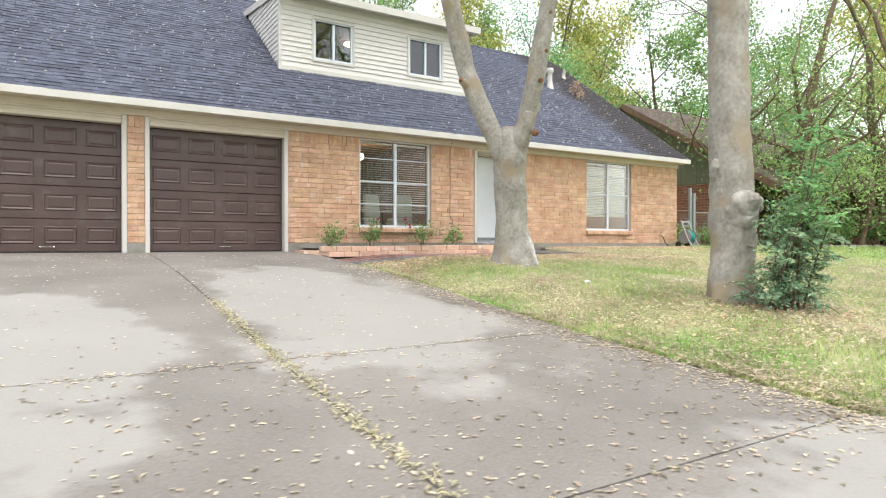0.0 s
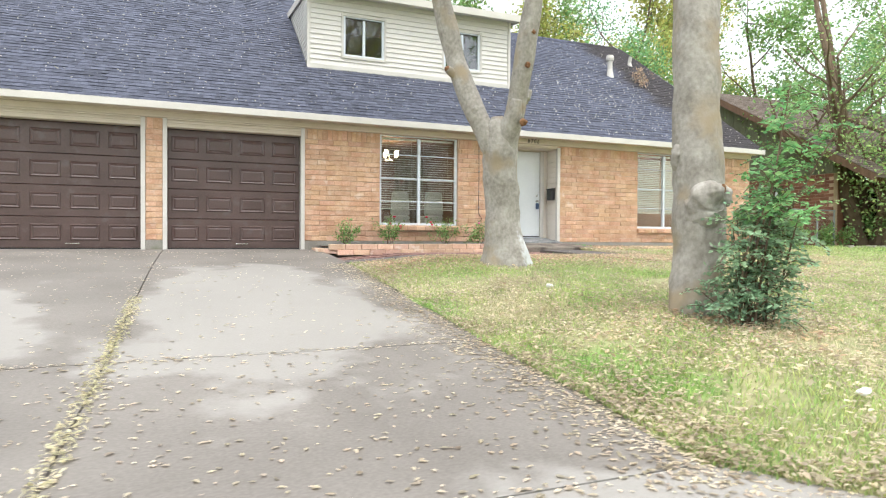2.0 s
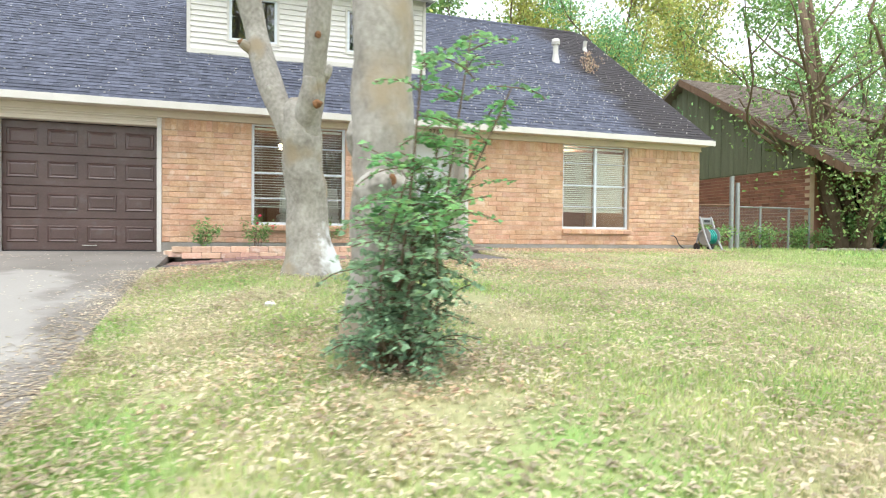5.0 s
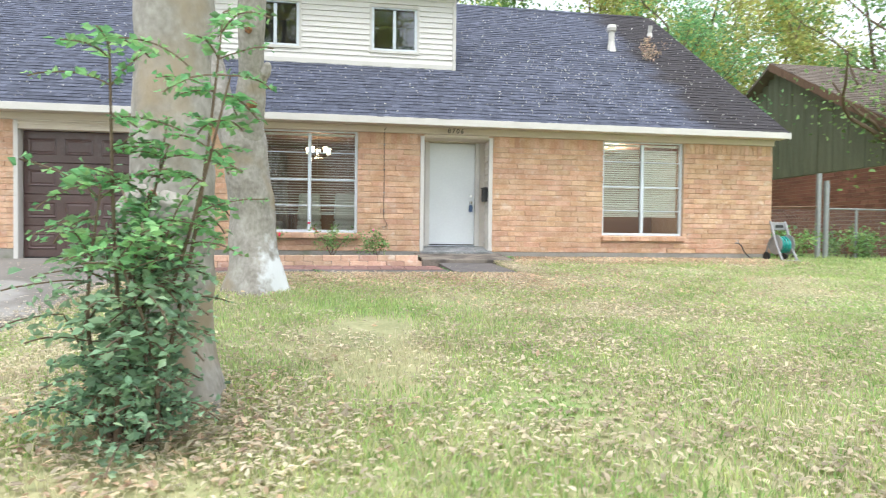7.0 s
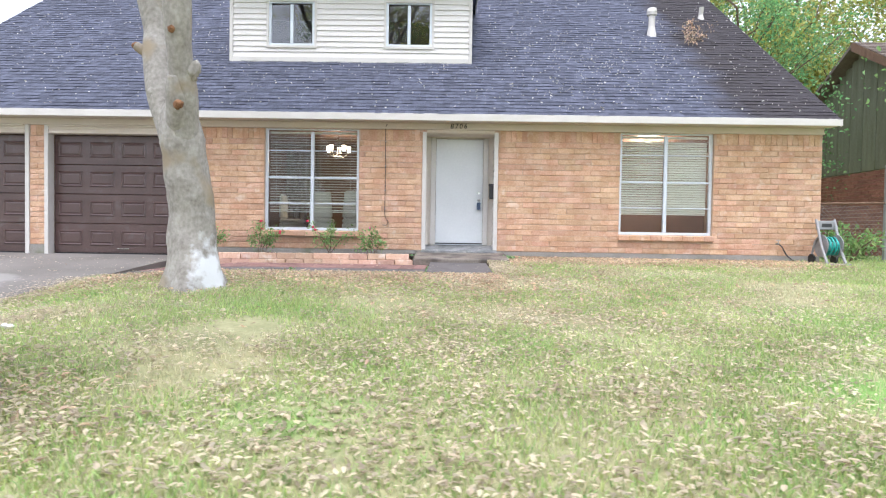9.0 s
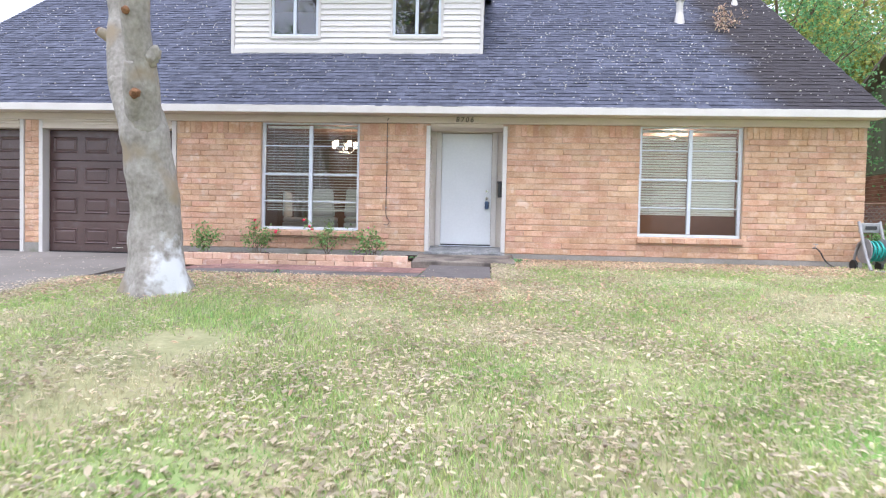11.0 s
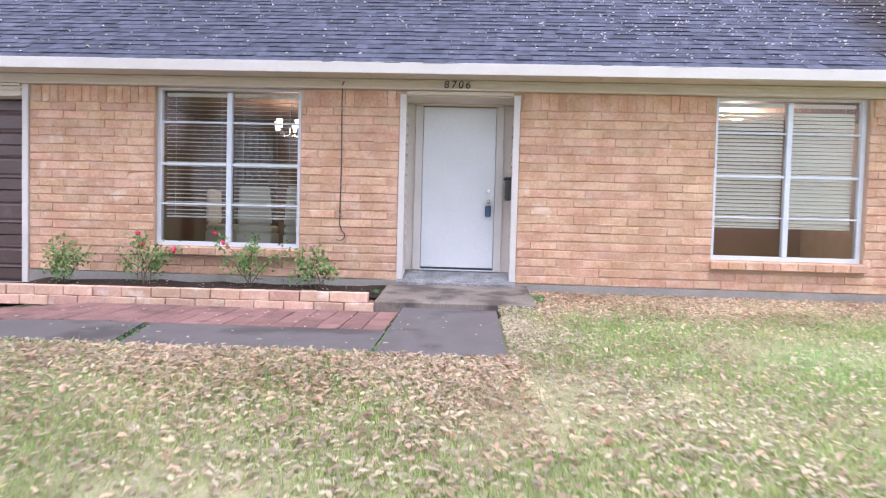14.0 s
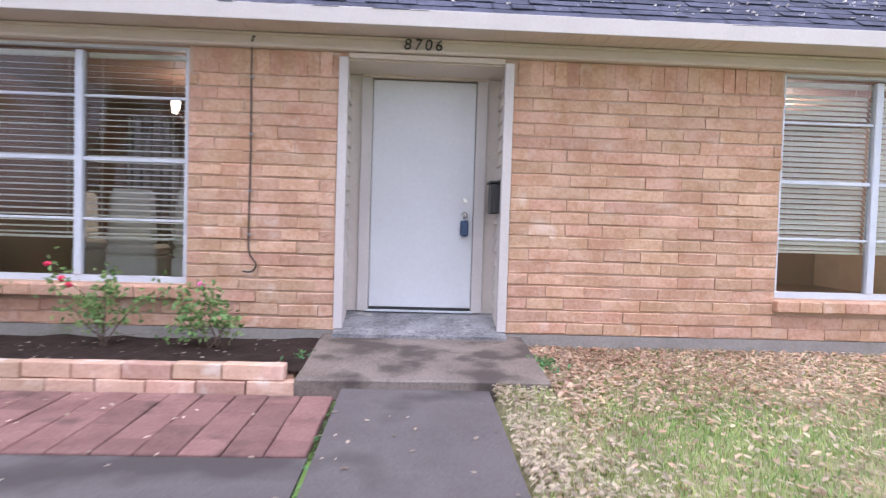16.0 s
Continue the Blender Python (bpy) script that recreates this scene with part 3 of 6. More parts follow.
def blind(x0, x1, z0, z1, y, tilt, pitch, label, group):
    ob = thing("window_blind", ((x0 + x1) / 2, y, z0), label, "blind", group)
    part("headrail", boxed(x0, x1, y - 0.02, y + 0.02, z1 - 0.04, z1, bevel=0.004), M["slat"], ob)
    part("bottom_rail", boxed(x0, x1, y - 0.018, y + 0.018, z0, z0 + 0.02, bevel=0.004), M["slat"], ob)
    first = None
    n = int((z1 - 0.05 - z0 - 0.03) / pitch)
    rng = np.random.default_rng(int(x0 * 100))
    for k in range(n):
        z = z0 + 0.045 + k * pitch
        if first is None:
            bm = bmesh.new()
            for s, (ya, yb) in enumerate(((-0.024, -0.008), (-0.008, 0.008), (0.008, 0.024))):
                za, zb = (0.0, 0.003, 0.003, 0.0)[s], (0.0, 0.003, 0.003, 0.0)[s + 1]
                vs = [bm.verts.new((x, yy, zz + t)) for t in (0, 0.0015) for x, yy, zz in ((x0, ya, za), (x1, ya, za), (x1, yb, zb), (x0, yb, zb))]
                bm.faces.new(vs[3::-1]), bm.faces.new(vs[4:])
                bm.faces.new((vs[0], vs[1], vs[5], vs[4])), bm.faces.new((vs[2], vs[3], vs[7], vs[6]))
            bm.transform(Matrix.Translation((-(x0 + x1) / 2, 0, 0)))
            me = mesh_of(bm, "slat", M["slat"])
            first = me
        s = new("slat", first)
        s.parent = ob
        s.location = (0, 0, z - z0)
        s.rotation_euler = (radians(tilt + rng.normal(0, 2.5)), 0, 0)
    for x in (x0 + 0.12, x1 - 0.12):
        part("cord", rod(bmesh.new(), (x, y - 0.026, z0 + 0.01), (x, y - 0.026, z1 - 0.03), 0.002, sides=5), M["slat"], ob)
    return ob


def garage_door(x0, x1, z0, z1, label):
    y = WALL + 0.17
    door = thing("garage_door", ((x0 + x1) / 2, y, z0), label, "garage door", "garage doors")
    rows, cols = 4, 4
    ph, pw = (z1 - z0) / rows, (x1 - x0) / cols
    for r in range(rows):
        za, zb = z0 + r * ph, z0 + (r + 1) * ph - 0.008
        panel = part("panel", boxed(x0, x1, y, y + 0.04, za, zb, bevel=0.006), M["garage"], door)
        for c in range(cols):
            a, b = x0 + c * pw + pw * 0.11, x0 + (c + 1) * pw - pw * 0.11
            lo, hi = za + ph * 0.24, zb - ph * 0.22
            bm = bmesh.new()
            loops = []
            for inset, dy in ((0, 0.0005), (0.018, -0.016), (0.045, -0.004), (0.07, -0.013)):
                loops.append([bm.verts.new(p) for p in ((a + inset, y + dy, lo + inset), (b - inset, y + dy, lo + inset), (b - inset, y + dy, hi - inset), (a + inset, y + dy, hi - inset))])
            for p, q in zip(loops, loops[1:]):
                for k in range(4):
                    bm.faces.new((p[k], p[(k + 1) % 4], q[(k + 1) % 4], q[k]))
            bm.faces.new(loops[-1])
            bmesh.ops.recalc_face_normals(bm, faces=bm.faces)
            part("raised_panel", bm, M["garage"], panel)
    part("weather_seal", boxed(x0, x1, y + 0.004, y + 0.035, z0 - 0.03, z0 - 0.001), M["black"], door)
    hb = rod(bmesh.new(), ((x0 + x1) / 2 + 0.0, y - 0.02, z0 + 0.08), ((x0 + x1) / 2 + 0.22, y - 0.02, z0 + 0.08), 0.008, sides=6)
    box(hb, (x0 + x1) / 2, (x0 + x1) / 2 + 0.02, y - 0.02, y, z0 + 0.07, z0 + 0.09), box(hb, (x0 + x1) / 2 + 0.2, (x0 + x1) / 2 + 0.22, y - 0.02, y, z0 + 0.07, z0 + 0.09)
    part("lift_handle", hb, M["chrome"], door, "worn metal lift handle")
    return door


def build_garage_fronts():
    for key, label in (("garage_a", "dark brown panelled garage door, closed, beside another"), ("garage_b", "dark brown panelled garage door with pale scuffs, closed")):
        x0, x1, _, z1 = OPENINGS[key]
        z0 = 1.05
        garage_door(x0 + 0.03, x1 - 0.03, z0, z1 - 0.03, label)
        trim = tagged(new("trim_garage"), "cream painted timber garage surround", "trim", "garage surrounds", "structure")
        trim.location = ((x0 + x1) / 2, WALL, 1.0)
        part("jamb", boxed(x0 - 0.045, x0 + 0.03, WALL - 0.025, WALL + 0.16, 1.02, TOP - 0.003, bevel=0.004), M["white_paint"], trim)
        part("jamb", boxed(x1 - 0.03, x1 + 0.045, WALL - 0.025, WALL + 0.16, 1.02, TOP - 0.003, bevel=0.004), M["white_paint"], trim)
        part("head", boxed(x0 + 0.032, x1 - 0.032, WALL - 0.016, WALL + 0.16, z1 - 0.03, TOP - 0.003, bevel=0.004), M["cream_paint"], trim)
        for za, zb, out in ((z1 - 0.028, z1 - 0.004, 0.05), (z1 + 0.045, z1 + 0.068, 0.036), (z1 + 0.1, TOP - 0.004, 0.06)):
            part("moulding", boxed(x0 + 0.034, x1 - 0.034, WALL - out, WALL - 0.0165, za, zb, bevel=0.004), M["cream_paint"], trim)
    # a plain garage room behind
    structure("wall_garage_back", boxed(LEFT + 0.21, 4.0, 17.9, 18.0, 0.9, 3.6), M["wall_in"], "plain garage back wall", "wall")


def build_entry():
    x0, x1, _, z1 = OPENINGS["entry"]
    back = 12.62
    trim = tagged(new("trim_entry"), "white timber corner boards round the recessed entry", "trim", "", "structure")
    trim.location = ((x0 + x1) / 2, WALL, 1.2)
    part("corner_board", boxed(x0 - 0.004, x0 + 0.07, WALL - 0.03, WALL + 0.05, 1.215, z1, bevel=0.004), M["white_paint"], trim)
    part("corner_board", boxed(x1 - 0.07, x1 + 0.004, WALL - 0.03, WALL + 0.05, 1.215, z1, bevel=0.004), M["white_paint"], trim)
    part("head_board", boxed(x0 + 0.072, x1 - 0.072, WALL - 0.02, WALL + 0.02, z1 - 0.008, z1 + 0.035, bevel=0.004), M["cream_paint"], trim)
    structure("ceiling_entry", boxed(x0, x1, WALL + 0.022, back + 0.1, z1 - 0.02, z1 + 0.06), M["cream_paint"], "cream boarded ceiling over the entry", "ceiling")
    for side, name in ((0, "wall_entry_left"), (1, "wall_entry_right")):
        xa, xb = ((x0 - 0.1, x0 + 0.03), (x1 - 0.03, x1 + 0.1))[side]
        w = structure(name, boxed(xa, xb, WALL + 0.052, back + 0.1, 1.2, z1 - 0.022), M["entry_siding"], "cream lap siding on the entry's side wall", "wall")
        n = 17
        for k in range(n):
            h = (z1 - 1.3) / n
            za = 1.24 + k * h
            bm = bmesh.new()
            f = x0 + 0.03 if side == 0 else x1 - 0.03
            d = 1 if side == 0 else -1
            vs = [bm.verts.new(p) for y in (WALL + 0.055, back - 0.055) for p in ((f, y, za), (f + d * 0.032, y, za), (f + d * 0.006, y, za + h), (f, y, za + h))]
            bm.faces.new(vs[:4]), bm.faces.new(vs[7:3:-1])
            for i in range(4):
                bm.faces.new((vs[i], vs[4 + i], vs[4 + (i + 1) % 4], vs[(i + 1) % 4]))
            bmesh.ops.recalc_face_normals(bm, faces=bm.faces)
            part("siding_board", bm, M["entry_siding"], w)
    dx0, dx1, dz0, dz1 = 8.60, 9.51, 1.325, 3.345
    structure("wall_entry_back", holed_wall(bmesh.new(), x0 - 0.1, x1 + 0.1, 1.1, 3.7, back + 0.0, back + 0.12, [(dx0 - 0.02, dx1 + 0.02, 1.31, dz1 + 0.02)]), M["entry_siding"], "painted wall around the front door", "wall")
    casing = tagged(new("trim_door"), "white front door casing", "trim", "", "structure")
    casing.location = ((dx0 + dx1) / 2, back, dz0)
    part("jamb", boxed(dx0 - 0.10, dx0 - 0.004, back - 0.05, back + 0.05, 1.3, dz1 + 0.01, bevel=0.004), M["white_paint"], casing)
    part("jamb", boxed(dx1 + 0.004, dx1 + 0.10, back - 0.05, back + 0.05, 1.3, dz1 + 0.01, bevel=0.004), M["white_paint"], casing)
    part("head", boxed(dx0 - 0.10, dx1 + 0.10, back - 0.045, back + 0.05, dz1 + 0.012, dz1 + 0.055, bevel=0.003), M["cream_paint"], casing)
    door = thing("front_door", ((dx0 + dx1) / 2, back, dz0), "plain white painted front door, closed, with lock box", "door")
    part("leaf", boxed(dx0, dx1, back - 0.012, back + 0.032, dz0 + 0.012, dz1, bevel=0.003), M["door_white"], door)
    part("sweep", boxed(dx0, dx1, back - 0.016, back + 0.03, dz0 - 0.012, dz0 + 0.010), M["black"], door, "black rubber door sweep")
    kx = 9.435
    for name, z, r in (("deadbolt", 2.305, 0.028), ("knob", 2.175, 0.03)):
        bm = rod(bmesh.new(), (kx, back - 0.014, z), (kx, back - 0.026, z), r, r * 0.9, 16)
        rod(bm, (kx, back - 0.026, z), (kx, back - 0.05, z), r * 0.45, r * 0.5, 12)
        if name == "knob":
            bmesh.ops.create_uvsphere(bm, u_segments=14, v_segments=8, radius=0.026, matrix=Matrix.Translation((kx, back - 0.06, z)))
        part(name, bm, M["chrome"], door, "satin nickel " + name)
    box_ob = thing("lock_box", (kx, back - 0.06, 2.0), "dark blue realtor key lock box hanging on knob", "lock box")
    part("case", boxed(kx - 0.036, kx + 0.036, back - 0.075, back - 0.016, 1.985, 2.125, bevel=0.012), M["lockbox"], box_ob)
    ring = bmesh.new()
    pts = [(kx + 0.024 * math.cos(a), back - 0.045, 2.125 + 0.055 * math.sin(a)) for a in np.linspace(0, math.pi, 10)]
    tube(ring, pts, [0.005] * 10, 6)
    part("shackle", ring, M["chrome"], box_ob, "steel shackle")
    mb = thing("mailbox", (x1 - 0.06, 12.32, 2.2), "black wall mailbox on the entry's siding", "mailbox")
    part("case", boxed(x1 - 0.135, x1 - 0.054, 12.22, 12.46, 2.19, 2.44, bevel=0.008), M["black"], mb)
    lid = boxed(x1 - 0.15, x1 - 0.053, 12.21, 12.47, 2.442, 2.462, bevel=0.004)
    part("lid", lid, M["black"], mb)
    # porch floor, step and walk
    bm = bmesh.new()
    box(bm, x0 + 0.031, x1 - 0.031, WALL - 0.14, back - 0.003, 0.9, 1.205)
    for v in bm.verts:
        if v.co.z > 1.1:
            v.co.z = 1.192 if v.co.y < 12 else 1.295
            v.co.x += (-0.03 if v.co.x < 9 else 0.03) * (v.co.y < 12)
    structure("porch_floor", bm, M["porch"], "grey painted concrete porch floor, worn at the edge", "floor")
    structure("threshold", boxed(dx0 - 0.02, dx1 + 0.02, back - 0.06, back + 0.1, 1.297, 1.312, bevel=0.003), M["aluminium"], "aluminium door threshold", "threshold")
    bm = boxed(8.27, 9.90, 10.95, WALL - 0.006, 0.85, 1.09, bevel=0.012)
    for v in bm.verts:
        if v.co.z > 1.0 and v.co.y > 11.5:
            v.co.z += 0.085
        if v.co.z > 1.0:
            v.co.z += 0.012 * noise.noise(v.co * 3)
    structure("entry_step", bm, M["step"], "stained concrete entry step with a low riser", "step")


def house_number():
    sign = thing("house_number", (9.02, WALL - 0.04, TOP + 0.035), "black metal house number 8706 on the frieze", "house number")
    for k, ch in enumerate("8706"):
        cu = bpy.data.curves.new("digit", "FONT")
        cu.body, cu.size, cu.extrude, cu.shear, cu.align_x = ch, 0.125, 0.004, 0.12, "CENTER"
        tmp = bpy.data.objects.new("digit_source", cu)
        scene.collection.objects.link(tmp)
        bpy.context.view_layer.update()
        me = bpy.data.meshes.new_from_object(tmp.evaluated_get(bpy.context.evaluated_depsgraph_get()))
        bpy.data.objects.remove(tmp)
        me.materials.clear()
        me.materials.append(M["black"])
        ob = new("digit", me)
        ob.parent = sign
        ob.rotation_euler = (radians(90), 0, 0)
        ob.location = (-0.125 + k * 0.083, -0.023, -0.012)


def build_dormer():
    x0, x1, y, z1 = 4.17, 9.27, 13.75, 6.80
    zb = roof_z(y) + 0.01
    wins = [(4.98, 5.95, 5.45, 6.37), (7.47, 8.44, 5.45, 6.37)]
    front = structure("wall_dormer_front", holed_wall(bmesh.new(), x0 + 0.02, x1 - 0.02, zb, z1, y + 0.02, y + 0.14, wins), M["siding"], "cream lap-sided dormer front", "wall")
    n = 14
    h = (z1 - zb - 0.09) / n
    for k in range(n):
        za = zb + 0.09 + k * h
        cuts = [x0]
        for a, b, c, d in wins:
            if za + h > c and za < d:
                cuts += [a, b]
        cuts.append(x1)
        for a, b in zip(cuts[::2], cuts[1::2]):
            bm = bmesh.new()
            vs = [bm.verts.new(p) for x in (a, b) for p in ((x, y + 0.018, za), (x, y - 0.012, za), (x, y + 0.010, za + h), (x, y + 0.018, za + h))]
            bm.faces.new(vs[:4]), bm.faces.new(vs[7:3:-1])
            for i in range(4):
                bm.faces.new((vs[i], vs[4 + i], vs[4 + (i + 1) % 4], vs[(i + 1) % 4]))
            bmesh.ops.recalc_face_normals(bm, faces=bm.faces)
            part("siding_board", bm, M["siding"], front)
    part("base_trim", boxed(x0, x1, y - 0.02, y + 0.015, zb - 0.03, zb + 0.088, bevel=0.003), M["white_paint"], front)
    for x in (x0 - 0.02, x1 - 0.05):
        part("corner_board", boxed(x, x + 0.07, y - 0.026, y + 0.05, zb - 0.02, z1, bevel=0.003), M["white_paint"], front)
    ye = 16.66
    for name, xa, xb, out in (("wall_dormer_left", x0, x0 + 0.1, -1), ("wall_dormer_right", x1 - 0.1, x1, 1)):
        bm = bmesh.new()
        p = [(y + 0.052, roof_z(y + 0.05) - 0.03), (ye, roof_z(ye) - 0.03), (ye, roof_z(ye)), (y + 0.052, z1 + 0.063)]
        a, b = [bm.verts.new((xa, q, z)) for q, z in p], [bm.verts.new((xb, q, z)) for q, z in p]
        bm.faces.new(a), bm.faces.new(b[::-1])
        for k in range(4):
            bm.faces.new((a[k], b[k], b[(k + 1) % 4], a[(k + 1) % 4]))
        bmesh.ops.recalc_face_normals(bm, faces=bm.faces)
        cheek = structure(name, bm, M["siding"], "cream lap-sided dormer cheek", "wall")
        f = xa if out < 0 else xb
        for k in range(n + 2):
            za = zb + 0.09 + k * h
            yk = EAVE_Y + (za - EAVE_Z) / SLOPE
            ya = max(y + 0.052, y - 0.3 + (za + h - z1 - 0.02) / 0.125)
            if yk < ya + 0.1:
                continue
            bm = bmesh.new()
            vs = [bm.verts.new(q) for yy in (ya, yk) for q in ((f - out * 0.004, yy, za), (f + out * 0.022, yy, za), (f + out * 0.004, yy, za + h), (f - out * 0.004, yy, za + h))]
            bm.faces.new(vs[:4]), bm.faces.new(vs[7:3:-1])
            for i in range(4):
                bm.faces.new((vs[i], vs[4 + i], vs[4 + (i + 1) % 4], vs[(i + 1) % 4]))
            bmesh.ops.recalc_face_normals(bm, faces=bm.faces)
            part("siding_board", bm, M["siding"], cheek)
    bm = bmesh.new()
    xa, xb = x0 - 0.045, x1 + 0.16
    p = [(y - 0.3, z1 + 0.02), (17.3, z1 + 0.50), (17.3, z1 + 0.57), (y - 0.3, z1 + 0.09)]
    a, b = [bm.verts.new((xa, q, z)) for q, z in p], [bm.verts.new((xb, q, z)) for q, z in p]
    bm.faces.new(a), bm.faces.new(b[::-1])
    for k in range(4):
        bm.faces.new((a[k], b[k], b[(k + 1) % 4], a[(k + 1) % 4]))
    bmesh.ops.recalc_face_normals(bm, faces=bm.faces)
    dr = structure("roof_dormer", bm, M["shingle_rest"], "low shingle shed roof over the dormer", "roof")
    part("fascia_board", boxed(xa - 0.02, xb + 0.02, y - 0.33, y - 0.302, z1 - 0.08, z1 + 0.085, bevel=0.003), M["white_paint"], dr)
    for x in (xa - 0.02, xb + 0.002):
        bm = bmesh.new()
        q = [(y - 0.3, z1 - 0.07), (17.3, z1 + 0.41), (17.3, z1 + 0.575), (y - 0.3, z1 + 0.095)]
        a, b = [bm.verts.new((x, u, v)) for u, v in q], [bm.verts.new((x + 0.018, u, v)) for u, v in q]
        bm.faces.new(a), bm.faces.new(b[::-1])
        for k in range(4):
            bm.faces.new((a[k], b[k], b[(k + 1) % 4], a[(k + 1) % 4]))
        bmesh.ops.recalc_face_normals(bm, faces=bm.faces)
        part("rake_board", bm, M["white_paint"], dr)
    part("soffit_board", boxed(xa, xb, y - 0.3, y - 0.03, z1 - 0.02, z1 + 0.0), M["white_paint"], dr)
    for k, (a, b, c, d) in enumerate(wins):
        w = sliding_pair("window_%d" % (k + 3), a, b, c, d, (), M["glass_dark"], y - 0.06, label="small aluminium sliding window in the dormer")
        fb = bmesh.new()
        box(fb, a - 0.05, a - 0.002, y - 0.02, y + 0.03, c - 0.05, d + 0.05), box(fb, b + 0.002, b + 0.05, y - 0.02, y + 0.03, c - 0.05, d + 0.05)
        box(fb, a - 0.002, b + 0.002, y - 0.02, y + 0.03, d + 0.002, d + 0.05), box(fb, a - 0.002, b + 0.002, y - 0.03, y + 0.03, c - 0.05, c - 0.002)
        part("casing", fb, M["white_paint"], w)
    structure("wall_dormer_room", boxed(x0 + 0.11, x1 - 0.11, 16.4, 16.5, 4.9, 6.78), M["wall_in"], "plain wall of the dormer room", "wall")
    structure("ceiling_dormer_room", boxed(x0 + 0.11, x1 - 0.11, y + 0.15, 16.38, 6.72, 6.79), M["wall_in"], "plain ceiling of the dormer room", "ceiling")
    structure("floor_dormer_room", boxed(x0 + 0.11, x1 - 0.11, y + 0.15, 16.38, 4.9, 5.0), M["wood_floor"], "floor of the dormer room", "floor")


build_shell()
ROOF = build_roof()
build_garage_fronts()
build_entry()
house_number()
build_dormer()
BARS = ((0.52, 0.034), (0.785, 0.022), (0.265, 0.022))
W1 = sliding_pair("window_1", *OPENINGS["window_1"], BARS, M["glass"], label="large aluminium picture window of two sashes")
W2 = sliding_pair("window_2", *OPENINGS["window_2"], BARS, M["glass"], label="large aluminium picture window of two sashes")


def brick_sill(x0, x1, z0, z1, parent):
    n = round((x1 - x0) / 0.2)
    w = (x1 - x0) / n
    me = None
    for k in range(n):
        if me is None:
            bm = boxed(0.002, w - 0.002, -0.07, 0.065, 0, z1 - z0, bevel=0.008)
            for v in bm.verts:
                v.co.z -= 0.012 if v.co.y < 0 and v.co.z > 0.05 else 0
            me = mesh_of(bm, "sill_brick", M["brick"])
        ob = new("sill_brick", me)
        ob.parent = parent
        ob.location = Vector((x0 + k * w, WALL, z0)) - parent.location


brick_sill(5.38, 7.19, 1.43, 1.535, W1)
brick_sill(12.01, 13.78, 1.44, 1.545, W2)

# ---- rooms behind the windows ----
fl = bmesh.new()
box(fl, 4.05, 8.26, WALL + 0.245, 17.8, 1.2, 1.29), box(fl, 9.86, RIGHT - 0.21, WALL + 0.245, 17.8, 1.2, 1.29), box(fl, 8.26, 9.86, 12.745, 17.8, 1.2, 1.29)
structure("floor", fl, M["wood_floor"], "brown wooden floor inside the house", "floor")
structure("ceiling", boxed(4.05, RIGHT - 0.21, WALL + 0.245, 17.8, 3.72, 3.78), M["wall_in"], "painted interior ceiling", "ceiling")
structure("wall_inner_back", boxed(4.05, RIGHT - 0.21, 16.9, 17.0, 1.292, 3.718), M["wall_in"], "painted interior back wall", "wall")
structure("wall_inner_a", boxed(4.0, 4.1, WALL + 0.245, 16.89, 1.292, 3.718), M["wall_in"], "painted interior side wall", "wall")
structure("wall_inner_b", boxed(8.22, 8.32, 12.75, 16.89, 1.292, 3.718), M["wall_in"], "painted interior partition wall", "wall")
structure("wall_inner_c", boxed(9.80, 9.90, 12.75, 16.89, 1.292, 3.718), M["wall_in"], "painted interior partition wall", "wall")
for a, b in ((5.46, 6.27), (6.30, 7.11)):
    blind(a, b, 1.88, 3.40, WALL + 0.2, 15, 0.049, "white slatted window blind, tilted open, partly raised", "dining window blinds")
blind(12.09, 12.88, 1.93, 3.40, WALL + 0.2, 48, 0.045, "white slatted window blind, closed, partly raised", "bedroom window blinds")
blind(12.91, 13.70, 1.93, 3.40, WALL + 0.2, 56, 0.045, "white slatted window blind, closed, partly raised", "bedroom window blinds")


